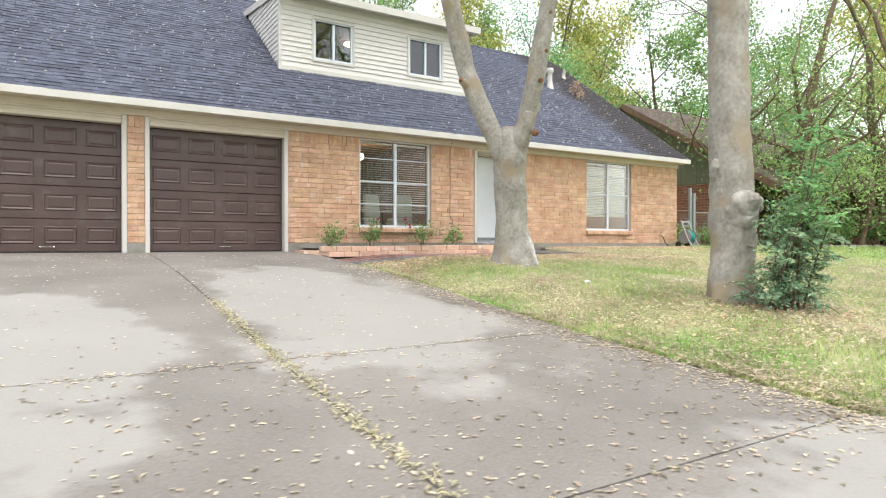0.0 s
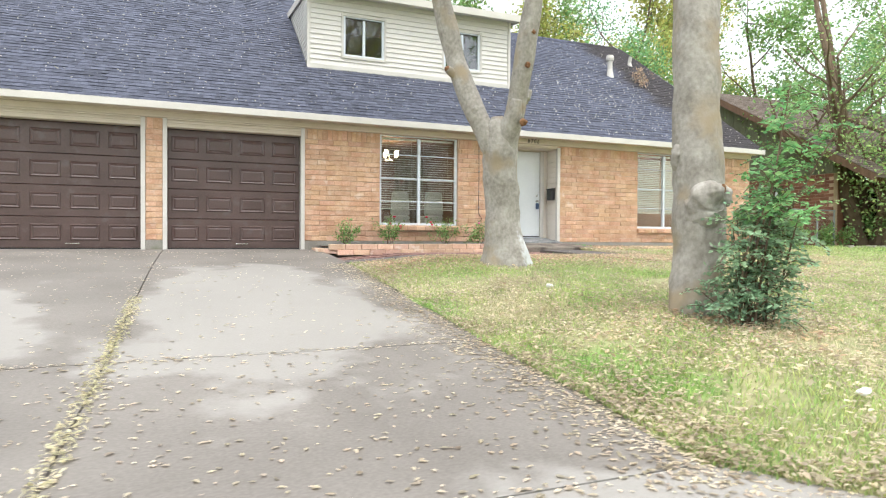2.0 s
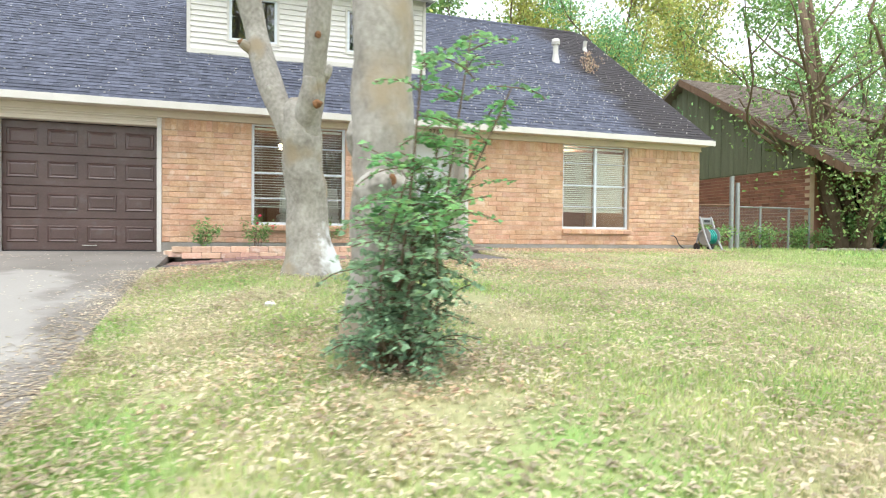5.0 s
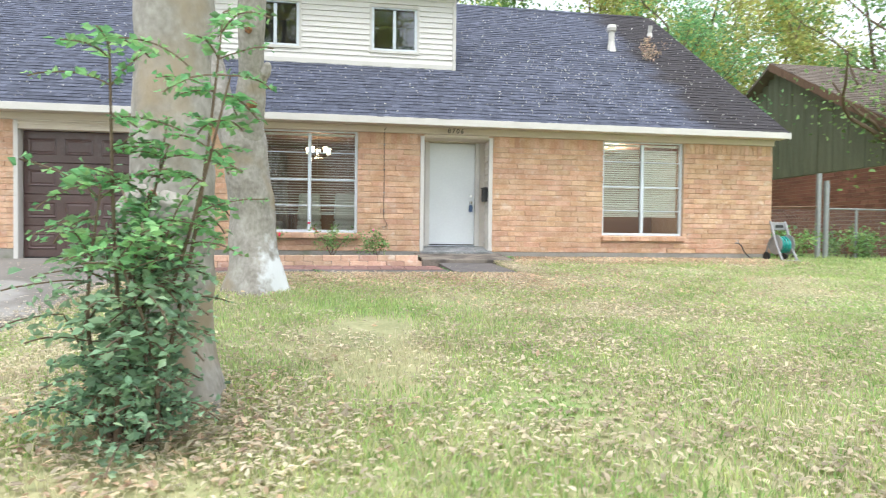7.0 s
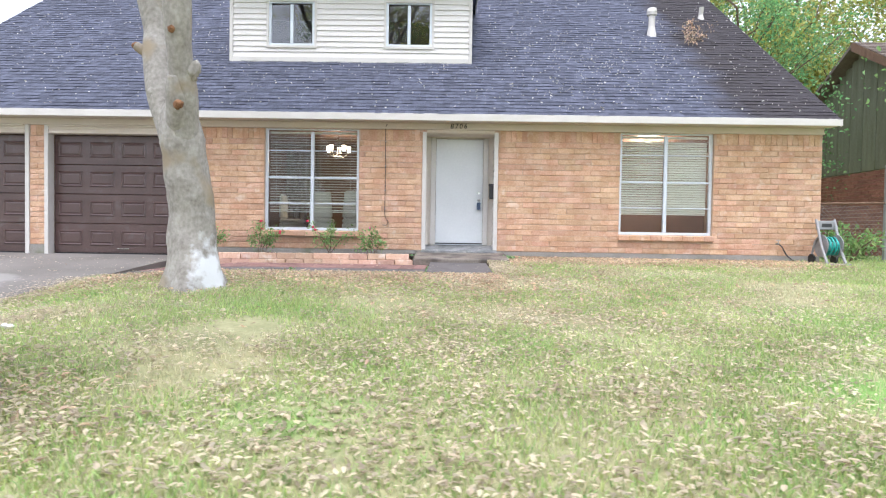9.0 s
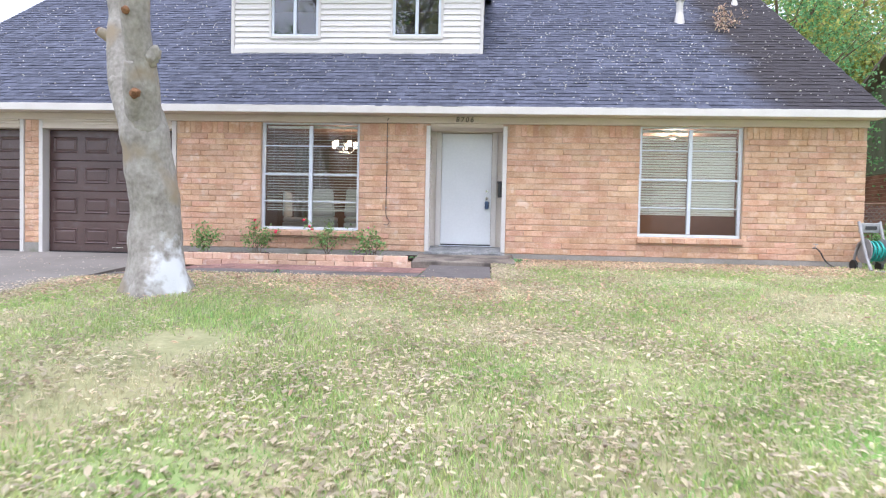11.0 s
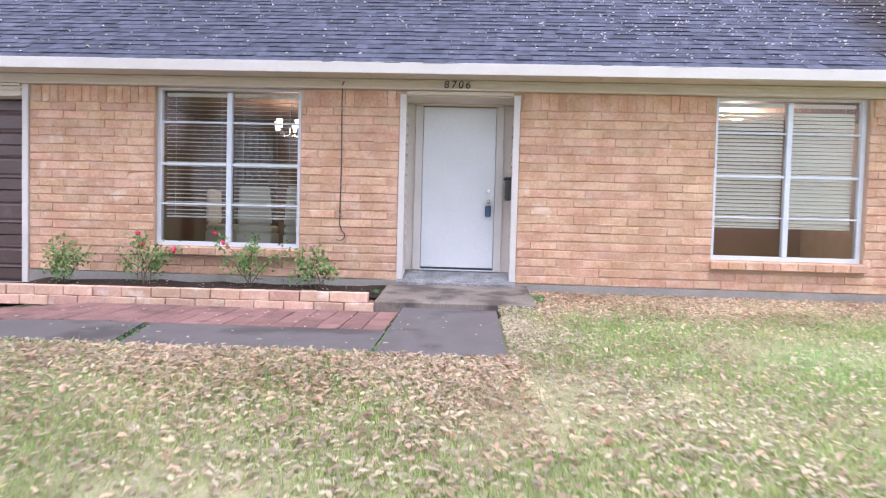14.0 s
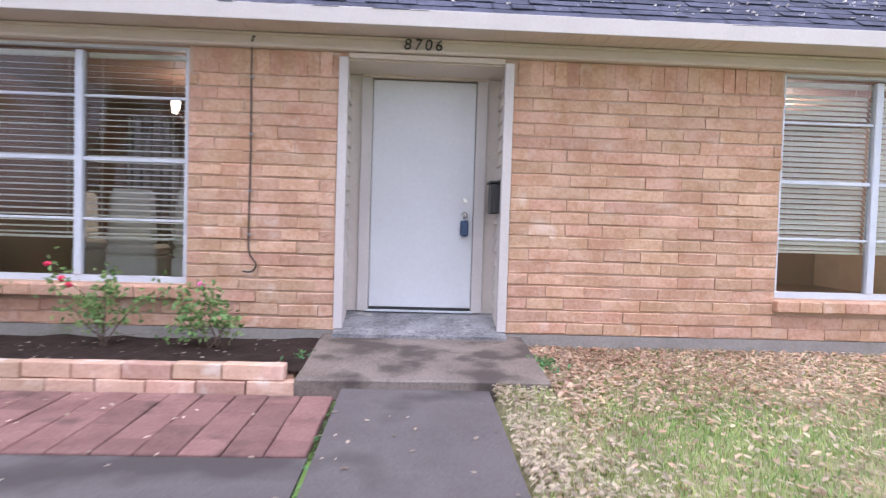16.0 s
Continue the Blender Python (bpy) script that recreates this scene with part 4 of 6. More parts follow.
# ---- paths and planter ----
def build_paths():
    path = thing("walkway", (7, 9.6, float(rise(7, 9.6))), "damp grey concrete front walk with a grassy crack", "walkway", kind="structure")
    part("slab", paving(bmesh.new(), 8.565, 9.50, 9.02, 10.97, 0.02, level=walk_level), M["concrete"], path)
    for xa, xb, skew in ((6.62, 8.53, 0), (4.08, 6.55, 1)):
        bm = paving(bmesh.new(), xa, xb, 9.08, 9.94, 0.015, level=path_rise)
        for v in bm.verts:
            if abs(v.co.x - (6.62 if not skew else 6.55)) < 0.01:
                v.co.x += (9.5 - v.co.y) * 0.22
        part("slab", bm, M["concrete"], path)
    part("joint_soil", paving(bmesh.new(), 8.522, 8.575, 9.05, 10.93, -0.004, 0.04, level=path_rise), M["ground"], path, "weedy soil in the joint")
    rng = np.random.default_rng(5)
    bed = thing("paver_strip", (6.5, 10.5, float(rise(6.5, 10.5))), "strip of worn red pavers along the planter", "paving", kind="structure")
    part("bedding", paving(bmesh.new(), 4.056, 8.55, 9.96, 11.05, -0.004, level=path_rise), M["soil"], bed)
    kinds = {}
    for i in range(22):
        x = 4.22 + i * 0.2
        y = 9.97 - (0.0, 0.21)[i % 2]
        while y < 10.9:
            ya, yb = max(y, 9.97), min(y + 0.41, 10.965)
            y += 0.41
            key = round(yb - ya, 2)
            if key < 0.04 or x > 8.47:
                continue
            if key not in kinds:
                kinds[key] = mesh_of(boxed(-0.097, 0.097, 0.003, key - 0.003, -0.05, 0.0, bevel=0.006), "paver", M["paver"])
            ob = new("paver", kinds[key])
            ob.parent = bed
            ob.location = Vector((x, ya, float(path_rise(x, ya)) + 0.016 + rng.uniform(-0.003, 0.003))) - bed.location
            ob.rotation_euler = (radians(0.7), rng.uniform(-0.01, 0.01), rng.uniform(-0.012, 0.012))
    # planter of two brick courses, filled with mulch
    pl = thing("brick_planter", (6.2, 11.03, 0.92), "low planter edge of two pinkish brick courses", "planter")
    pb = mesh_of(boxed(-0.15, 0.15, -0.05, 0.05, -0.05, 0.05, bevel=0.006), "brick", M["planter_brick"])
    for r in range(2):
        for k in range(14):
            x = 4.42 + k * 0.308 - (0.0, 0.154)[r] + 0.0
            if x > 8.13:
                continue
            ob = new("brick", pb)
            ob.parent = pl
            z = 1.006 + r * 0.104 - (8.0 - x) * 0.006
            ob.location = Vector((x, 11.03 + rng.uniform(-0.008, 0.008) + (0.012 if r else 0), z)) - pl.location
            ob.rotation_euler = (rng.uniform(-0.02, 0.02), 0.008 + rng.uniform(-0.006, 0.006), rng.uniform(-0.025, 0.025))
    for k, (x, y, a) in enumerate(((4.2, 11.11, 30), (4.05, 11.34, 65), (4.03, 11.64, 88), (4.03, 11.94, 90))):
        ob = new("brick", pb)
        ob.parent = pl
        ob.location = Vector((x, y, 1.01)) - pl.location
        ob.rotation_euler = (0, 0, -radians(a))
    ob = new("brick", mesh_of(boxed(-0.075, 0.075, -0.05, 0.05, -0.05, 0.05, bevel=0.006), "brick", M["planter_brick"]))
    ob.parent = pl
    ob.location = Vector((8.125, 11.04, 1.111)) - pl.location
    ob = new("brick", pb)
    ob.parent = pl
    ob.location = Vector((8.2, 11.24, 1.03)) - pl.location
    ob.rotation_euler = (0, 0, radians(88))
    bm = bmesh.new()
    xs, ys = np.linspace(4.12, 8.28, 40), np.linspace(11.07, WALL - 0.006, 9)
    rows = [[bm.verts.new((x, y, 1.108 + 0.012 * (y - 11.07) - (8 - x) * 0.006 + 0.025 * noise.noise(Vector((x * 4, y * 4, 0))))) for x in xs] for y in ys]
    for a, b in zip(rows, rows[1:]):
        for k in range(39):
            bm.faces.new((a[k], a[k + 1], b[k + 1], b[k]))
    bmesh.ops.solidify(bm, geom=bm.faces[:], thickness=0.15)
    bmesh.ops.recalc_face_normals(bm, faces=bm.faces)
    tagged(part("planting_bed", bm, M["soil"]), "dark mulch bed along the front wall", "flower bed", "", "structure")


build_paths()


# ---- plants ----
def limb(bm, start, way, length, radius, depth, tips, rng, sides=7, bend=0.25, split=3):
    """A branch and its children; the ends are gathered in tips."""
    pts, rr = [Vector(start)], [radius]
    d = Vector(way).normalized()
    n = 5
    for k in range(n):
        d = (d + Vector(rng.normal(0, bend * 0.4, 3)) + Vector((0, 0, 0.06))).normalized()
        pts.append(pts[-1] + d * length / n)
        rr.append(radius * (1 - 0.55 * (k + 1) / n))
    tube(bm, pts, rr, sides)
    if depth == 0:
        tips.extend(pts[2:])
        return
    for k in range(split):
        q = pts[min(n, 2 + k)] if k < split - 1 else pts[-1]
        a = (d + Vector(rng.normal(0, 0.65, 3))).normalized()
        limb(bm, q, a, length * rng.uniform(0.55, 0.8), radius * 0.48, depth - 1, tips, rng, max(4, sides - 2), bend, split)


def around(tips, count, spread, rng):
    t = np.array([tuple(p) for p in tips])
    return t[rng.integers(0, len(t), count)] + rng.normal(0, spread, (count, 3))


def bark_with_lime():
    """The bark of the forked tree, with a patch of whitewash at its foot."""
    m = M["bark"].copy()
    m.name = "pale_bark_with_whitewash"
    n, l = m.node_tree.nodes, m.node_tree.links
    b = n["Principled BSDF"]
    base = b.inputs["Base Color"].links[0].from_socket
    geo, mp, ln, wp = n.new("ShaderNodeNewGeometry"), n.new("ShaderNodeMapping"), n.new("ShaderNodeVectorMath"), n.new("ShaderNodeTexNoise")
    mp.inputs["Location"].default_value = (-6.27 / 0.22, -7.36 / 0.34, -1.08 / 0.42)
    mp.inputs["Scale"].default_value = (1 / 0.22, 1 / 0.34, 1 / 0.42)
    l.new(geo.outputs["Position"], mp.inputs["Vector"])
    ln.operation = "LENGTH"
    l.new(mp.outputs[0], ln.inputs[0])
    wp.inputs["Scale"].default_value, wp.inputs["Detail"].default_value = 9, 8
    l.new(geo.outputs["Position"], wp.inputs["Vector"])
    ad, rg, mx = n.new("ShaderNodeMath"), n.new("ShaderNodeMapRange"), n.new("ShaderNodeMixRGB")
    ad.operation = "MULTIPLY_ADD"
    ad.inputs[1].default_value = 2.4
    l.new(wp.outputs[0], ad.inputs[0])
    l.new(ln.outputs["Value"], ad.inputs[2])
    rg.inputs["From Min"].default_value, rg.inputs["From Max"].default_value = 2.3, 1.7
    l.new(ad.outputs[0], rg.inputs["Value"])
    mx.inputs[2].default_value = rgb((0.62, 0.63, 0.645))
    l.new(rg.outputs[0], mx.inputs[0])
    l.new(base, mx.inputs[1])
    l.new(mx.outputs[0], b.inputs["Base Color"])
    return m


def knot(parent, at, r, material, name="knot", stretch=(1, 1, 1), label=""):
    bm = bmesh.new()
    bmesh.ops.create_icosphere(bm, subdivisions=3, radius=r, matrix=Matrix.Translation(at) @ Matrix.Diagonal((*stretch, 1)))
    for v in bm.verts:
        v.co += (v.co - Vector(at)) * (0.45 * noise.noise(v.co * 9) + 0.35 * noise.noise(v.co * 31))
    return part(name, bm, material, parent, label, smooth=True)


def roughen(bm, scale, amount):
    """Pushes the skin in and out along its normals."""
    bm.normal_update()
    moves = [(v, v.normal * amount * (noise.noise(v.co * scale) + 0.5 * noise.noise(v.co * scale * 2.7))) for v in bm.verts]
    for v, m in moves:
        v.co += m
    return bm


def trunk_mesh(points, radii, seed, roots=0.0, sides=28, base_z=0.0):
    pts, rr = smooth_path(points, radii, 7)
    bm = tube(bmesh.new(), pts, rr, sides, 0.16, seed)
    c = Vector(points[0])
    for v in bm.verts:
        h = max(0.0, 1 - (v.co.z - base_z) / 0.55)
        if roots and h > 0:
            a = math.atan2(v.co.y - c.y, v.co.x - c.x)
            k = 1 + roots * h * h * (0.6 + 0.5 * math.sin(a * 5 + seed) + 0.3 * math.sin(a * 3 + 2 * seed))
            v.co.x, v.co.y = c.x + (v.co.x - c.x) * k, c.y + (v.co.y - c.y) * k
    roughen(bm, 7.0, 0.012)
    for v in bm.verts:
        v.co += Vector((noise.noise(v.co * 5), noise.noise(v.co * 5 + Vector((9, 0, 0))), 0)) * 0.018
    return bm


def forked_tree():
    z = float(rise(5.95, 7.6))
    t = thing("forked_tree", (5.95, 7.62, z), "pale grey forked lawn tree with whitewashed foot", "tree")
    rng = np.random.default_rng(11)
    lime = bark_with_lime()
    part("trunk", trunk_mesh([(6.0, 7.58, z - 0.1), (5.98, 7.58, z + 0.12), (5.95, 7.6, z + 0.6), (5.91, 7.6, z + 1.1), (5.86, 7.55, z + 1.65), (5.82, 7.52, z + 1.95), (5.80, 7.52, z + 2.1)], [0.345, 0.305, 0.25, 0.24, 0.25, 0.2, 0.08], 3.0, 0.28, base_z=z), lime, t, smooth=True)
    p, r = smooth_path([(5.88, 7.58, z + 1.3), (5.75, 7.58, z + 1.72), (5.56, 7.68, z + 2.15), (5.39, 7.88, z + 2.75), (5.33, 8.0, z + 3.1), (5.14, 8.05, z + 3.9), (4.95, 8.2, z + 5.0), (4.9, 8.4, z + 6.2)], [0.10, 0.17, 0.152, 0.15, 0.148, 0.14, 0.13, 0.09], 7)
    part("limb", tube(bmesh.new(), p, r, 20, 0.14, 7.0), M["bark"], t, smooth=True)
    p, r = smooth_path([(5.9, 7.56, z + 1.3), (5.91, 7.46, z + 1.72), (5.97, 7.3, z + 2.15), (5.99, 7.12, z + 2.7), (6.03, 7.03, z + 3.2), (6.13, 6.95, z + 4.0), (6.3, 6.8, z + 5.2), (6.4, 6.6, z + 6.4)], [0.10, 0.17, 0.148, 0.138, 0.13, 0.12, 0.11, 0.08], 7)
    part("limb", tube(bmesh.new(), p, r, 18, 0.16, 9.0), M["bark"], t, smooth=True)
    p, r = smooth_path([(5.9, 7.52, z + 1.45), (5.9, 7.38, z + 1.85), (5.92, 7.24, z + 2.1), (5.93, 7.17, z + 2.3)], [0.1, 0.15, 0.12, 0.075], 5)
    part("branch_stub", tube(bmesh.new(), p, r, 14, 0.2, 4.0), M["bark"], t, smooth=True)
    for at, rad, st in (((5.165, 7.845, z + 2.80), 0.07, (0.6, 1, 1)), ((5.98, 6.97, z + 2.72), 0.08, (1, 0.7, 1.3)), ((6.03, 6.91, z + 3.15), 0.06, (1, 0.7, 1.6)), ((6.0, 7.12, z + 1.98), 0.09, (1.1, 0.7, 0.8)), ((6.08, 6.88, z + 3.7), 0.06, (1, 0.7, 1.5))):
        knot(t, at, rad * 0.52, M["scar"], label="rust-brown branch scar")
    knot(t, (6.1, 7.22, z + 2.35), 0.085, M["bark"], "burl", (1, 0.9, 1.2))
    knot(t, (5.50, 7.57, z + 2.2), 0.06, M["bark"], "burl", (1.1, 0.7, 1.2))
    p, r = smooth_path([(5.4, 7.88, z + 2.66), (5.27, 7.86, z + 2.74), (5.17, 7.845, z + 2.80)], [0.09, 0.065, 0.05], 4)
    part("branch_stub", tube(bmesh.new(), p, r, 12, 0.2, 6.0), M["bark"], t, smooth=True)
    bm, tips = bmesh.new(), []
    for s, w in (((4.9, 8.4, z + 6.1), (-0.5, 0.5, 1)), ((4.92, 8.3, z + 5.6), (0.5, 0.8, 0.8)), ((6.4, 6.6, z + 6.3), (0.5, -0.6, 1)), ((6.35, 6.7, z + 5.7), (0.9, 0.4, 0.7)), ((6.38, 6.65, z + 6.0), (-0.6, -0.6, 0.9))):
        limb(bm, s, w, 2.6, 0.075, 2, tips, rng)
    tagged(part("branch", bm, M["bark"], t), kind="stuff")
    stuff("crown", leaf_mesh("crown", around(tips, 2600, 0.3, rng), rng.uniform(0.08, 0.16, 2600), M["leaf_yellow"], rng), t, "thin autumn crown")
    tw, tips = bmesh.new(), []
    limb(tw, (6.2, 6.9, z + 4.4), (0.7, -0.3, -0.1), 0.8, 0.02, 1, tips, rng, 5)
    limb(tw, (5.05, 8.1, z + 4.4), (-0.4, -0.6, -0.2), 0.7, 0.02, 1, tips, rng, 5)
    tagged(part("twig", tw, M["twig_bark"], t), kind="stuff")
    stuff("twig_leaves", leaf_mesh("twig_leaves", around(tips, 120, 0.1, rng), rng.uniform(0.06, 0.11, 120), M["leaf_fresh"], rng), t, "fresh green leaves")


def straight_tree():
    z = float(rise(5.95, 3.95))
    t = thing("straight_tree", (5.95, 3.95, z), "tall straight pale-barked lawn tree with burls", "tree")
    rng = np.random.default_rng(12)
    part("trunk", trunk_mesh([(6.06, 3.95, z - 0.1), (6.06, 3.95, z + 0.1), (6.05, 3.96, z + 0.4), (6.05, 3.97, z + 0.9), (6.05, 3.98, z + 1.3), (6.04, 4.0, z + 1.7), (6.05, 4.02, z + 2.6), (6.07, 4.04, z + 3.4), (6.08, 4.08, z + 4.6), (6.0, 4.2, z + 6.0)], [0.255, 0.238, 0.226, 0.228, 0.222, 0.208, 0.204, 0.208, 0.18, 0.13], 5.0, 0.17, base_z=z), M["bark"], t, smooth=True)
    # the stump of a sawn limb, swollen and hollow, on the street side
    p, r = smooth_path([(6.04, 3.95, z + 0.66), (6.01, 3.85, z + 0.93), (5.98, 3.77, z + 1.04), (5.97, 3.63, z + 1.10)], [0.16, 0.175, 0.15, 0.03], 10)
    part("limb_stump", roughen(tube(bmesh.new(), p, r, 32, 0.12, 2.0), 11.0, 0.024), M["bark"], t, "swollen stump of a sawn limb", smooth=True)
    knot(t, (6.09, 3.74, z + 1.04), 0.085, M["bark"], "burl", (1.0, 0.8, 1.2))
    knot(t, (6.04, 3.67, z + 1.1), 0.024, M["scar"], "hollow", (0.8, 0.5, 1.4), "dark hollow in the burl")
    knot(t, (5.89, 4.03, z + 1.4), 0.085, M["bark"], "burl", (0.8, 0.8, 1.5))
    knot(t, (6.02, 3.76, z + 0.6), 0.055, M["bark"], "burl", (1.6, 0.8, 0.4))
    knot(t, (6.24, 3.92, z + 3.75), 0.06, M["bark"], "burl", (1, 1, 1))
    bm, tips = bmesh.new(), []
    for w in ((1, 0.2, 1), (-0.8, 0.6, 1), (0.1, -0.9, 1.1), (0.2, 0.9, 0.9)):
        limb(bm, (6.01, 4.18, z + 5.9 - 0.3 * rng.random()), w, 3.0, 0.085, 2, tips, rng)
    tagged(part("branch", bm, M["bark"], t), kind="stuff")
    stuff("crown", leaf_mesh("crown", around(tips, 2600, 0.35, rng), rng.uniform(0.08, 0.16, 2600), M["leaf_yellow"], rng), t, "thin autumn crown")


def frond(bm, start, way, length, rng, leaves, size):
    """A feathered leaf: a stalk with leaflets in pairs."""
    d = Vector(way).normalized()
    p = Vector(start)
    side = d.cross(Vector((0, 0, 1))).normalized()
    pts = [p.copy()]
    n = 9
    for k in range(n):
        d = (d + Vector((0, 0, -0.085)) + Vector(rng.normal(0, 0.05, 3))).normalized()
        p = p + d * length / n
        pts.append(p.copy())
        for s in (-1, 1):
            leaves.append((p + side * s * size * 0.55 + Vector(rng.normal(0, size * 0.18, 3)), (side * s + d * 0.45 + Vector(rng.normal(0, 0.25, 3))).normalized(), size * rng.uniform(0.8, 1.2) * (1.1 - 0.05 * abs(k - 3))))
    tube(bm, pts, [0.004] * len(pts), 4)


def leaflets(name, leaves, material, parent, label, rng):
    """Leaflets that point along given ways."""
    c = np.array([tuple(a[0]) for a in leaves])
    a = np.array([tuple(x[1]) for x in leaves])
    s = np.array([x[2] for x in leaves])[:, None]
    up = np.array([0, 0, 0.7]) + rng.normal(0, 0.6, c.shape)
    b = np.cross(up, a)
    b /= np.linalg.norm(b, axis=1)[:, None] + 1e-9
    nrm = np.cross(a, b)
    w = s * 0.62
    v = np.stack([c - a * s * 0.5, c + b * w * 0.5 + nrm * s * 0.08, c + a * s * 0.5 - nrm * s * 0.1, c - b * w * 0.5 + nrm * s * 0.08], axis=1).reshape(-1, 3)
    f = np.arange(len(v)).reshape(-1, 4)
    return stuff(name, sheet_mesh(name, v, np.concatenate([f[:, [0, 1, 2]], f[:, [0, 2, 3]]]), material), parent, label)


def tree_shrub():
    """The suckers and low bush that grow on the street side of the straight tree's foot."""
    x, y = 6.02, 3.42
    z = float(rise(x, y))
    t = thing("shrub", (x, y, z), "leafy green sapling and low bush at the tree's foot", "shrub")
    rng = np.random.default_rng(21)
    bm, bright, dark = bmesh.new(), [], []
    for k in range(8):
        reach = (1.98, 1.75, 1.6, 1.35, 1.15, 1.0, 0.9, 0.8)[k]
        lean = 0.25 + 0.2 * (reach > 1.3)
        top = Vector((x + lean * rng.uniform(-0.4, 1.3), y + rng.uniform(-0.45, 0.2), z + reach))
        foot = Vector((x + rng.uniform(-0.15, 0.2), y + rng.uniform(-0.15, 0.15), z - 0.02))
        mid = (foot + top) / 2 + Vector((rng.uniform(-0.1, 0.1), rng.uniform(-0.1, 0.1), 0))
        pts, rr = smooth_path([foot, mid, top], [0.012, 0.009, 0.004], 7)
        tube(bm, pts, rr, 5)
        for q in pts[4:]:
            for _ in range(2):
                w = Vector((rng.normal(), rng.normal(), rng.uniform(0.0, 1.1)))
                frond(bm, q, w, rng.uniform(0.16, 0.34), rng, bright if q.z > z + 0.8 else dark, rng.uniform(0.04, 0.064))
    tufts = []
    for k in range(36):
        a, d, h = rng.uniform(0, 6.283), rng.uniform(0, 1) ** 0.6, 1.0 * rng.uniform(0, 1) ** 1.5
        wide = 0.34 * (1 - 0.5 * h)
        q = Vector((x - 0.03 + wide * d * math.cos(a), y + wide * d * math.sin(a), z + 0.08 + h))
        tube(bm, [Vector((x + rng.uniform(-0.1, 0.1), y + rng.uniform(-0.1, 0.1), z - 0.02)), (q + Vector((x, y, z))) / 2, q], [0.007, 0.005, 0.003], 4)
        tufts.append(q)
        w = Vector((math.cos(a) + rng.normal(0, 0.3), math.sin(a) + rng.normal(0, 0.3), rng.uniform(0.0, 0.9)))
        frond(bm, q, w, rng.uniform(0.15, 0.3), rng, dark, rng.uniform(0.034, 0.052))
    tagged(part("stem", bm, M["twig_bark"], t, "thin brown stems"), kind="stuff")
    leaflets("sapling_leaves", bright, M["leaf_fresh"], t, "bright feathered leaves", rng)
    leaflets("bush_leaves", dark, M["leaf_dark"], t, "dark green leaves", rng)
    stuff("tufted_foliage", leaf_mesh("tufted_foliage", around(tufts, 1500, 0.075, rng), rng.uniform(0.026, 0.056, 1500), M["leaf_dark"], rng, 0.15, 0.55), t, "dark green tufted leaves")


def rose_bush(x, h, seed, blooms, y=11.72):
    z = 1.10 - (8 - x) * 0.006
    rng = np.random.default_rng(seed)
    t = thing("rose_bush", (x, y, z), "small rose bush with red blooms in the mulch bed" if blooms else "small leafy rose bush in the mulch bed", "rose bush", "roses in the planter")
    bm, tips = bmesh.new(), []
    for k in range(5):
        limb(bm, (x + rng.normal(0, 0.03), y + rng.normal(0, 0.03), z - 0.02), (rng.normal(0, 0.35), rng.normal(0, 0.25), 1), h * rng.uniform(0.5, 0.75), 0.007, 1, tips, rng, 5, 0.35, 3)
    tagged(part("stem", bm, M["twig_bark"], t), kind="stuff")
    c = around([p for p in tips if p.z > z + 0.1], 430, 0.045, rng)
    stuff("foliage", leaf_mesh("foliage", c, rng.uniform(0.03, 0.055, 430), M["leaf_mid"], rng, aspect=0.6), t, "small serrated green leaves")
    tips.sort(key=lambda p: -p.z)
    for k in range(blooms):
        p = tips[k * 5 % len(tips)] + Vector((rng.normal(0, 0.02), -0.05, 0.0))
        fb = bmesh.new()
        bmesh.ops.create_icosphere(fb, subdivisions=2, radius=0.026, matrix=Matrix.Translation(p) @ Matrix.Diagonal((1, 1, 0.8, 1)))
        for v in fb.verts:
            v.co += (v.co - p) * 0.5 * noise.noise(v.co * 60)
        part("bloom", fb, M["flower_pink" if k == 0 and blooms < 3 else "flower"], t, "rose bloom")


def weed_tuft(x, y, z, seed):
    rng = np.random.default_rng(seed)
    c = np.stack([rng.normal(x, 0.05, 90), rng.normal(y, 0.12, 90), z + rng.uniform(0.0, 0.09, 90)], 1)
    stuff("weeds", leaf_mesh("weeds", c, rng.uniform(0.03, 0.06, 90), M["leaf_fresh"], rng, 0.2, 0.4), None, "small green weeds beside the step", "weeds")


weed_tuft(8.24, 11.5, 1.04, 61)
weed_tuft(9.95, 11.4, 1.05, 62)
forked_tree()
straight_tree()
tree_shrub()
rose_bush(4.55, 0.5, 31, 0)
rose_bush(5.5, 0.58, 32, 4)
rose_bush(6.72, 0.62, 33, 3)
rose_bush(7.48, 0.52, 34, 1)


# ---- lawn and fallen leaves ----
def on_lawn(x, y):
    drive = (x < drive_edge(y) - 0.02) & (y < WALL)
    walk_a = (x > 8.56) & (x < 9.52) & (y > 9.0)
    walk_b = (x < 8.57) & (y > 9.06)
    step = (x > 8.26) & (x < 9.91) & (y > 10.94)
    house = (y > WALL - 0.02) & (x < RIGHT + 0.1)
    return ~(drive | walk_a | walk_b | step | house)


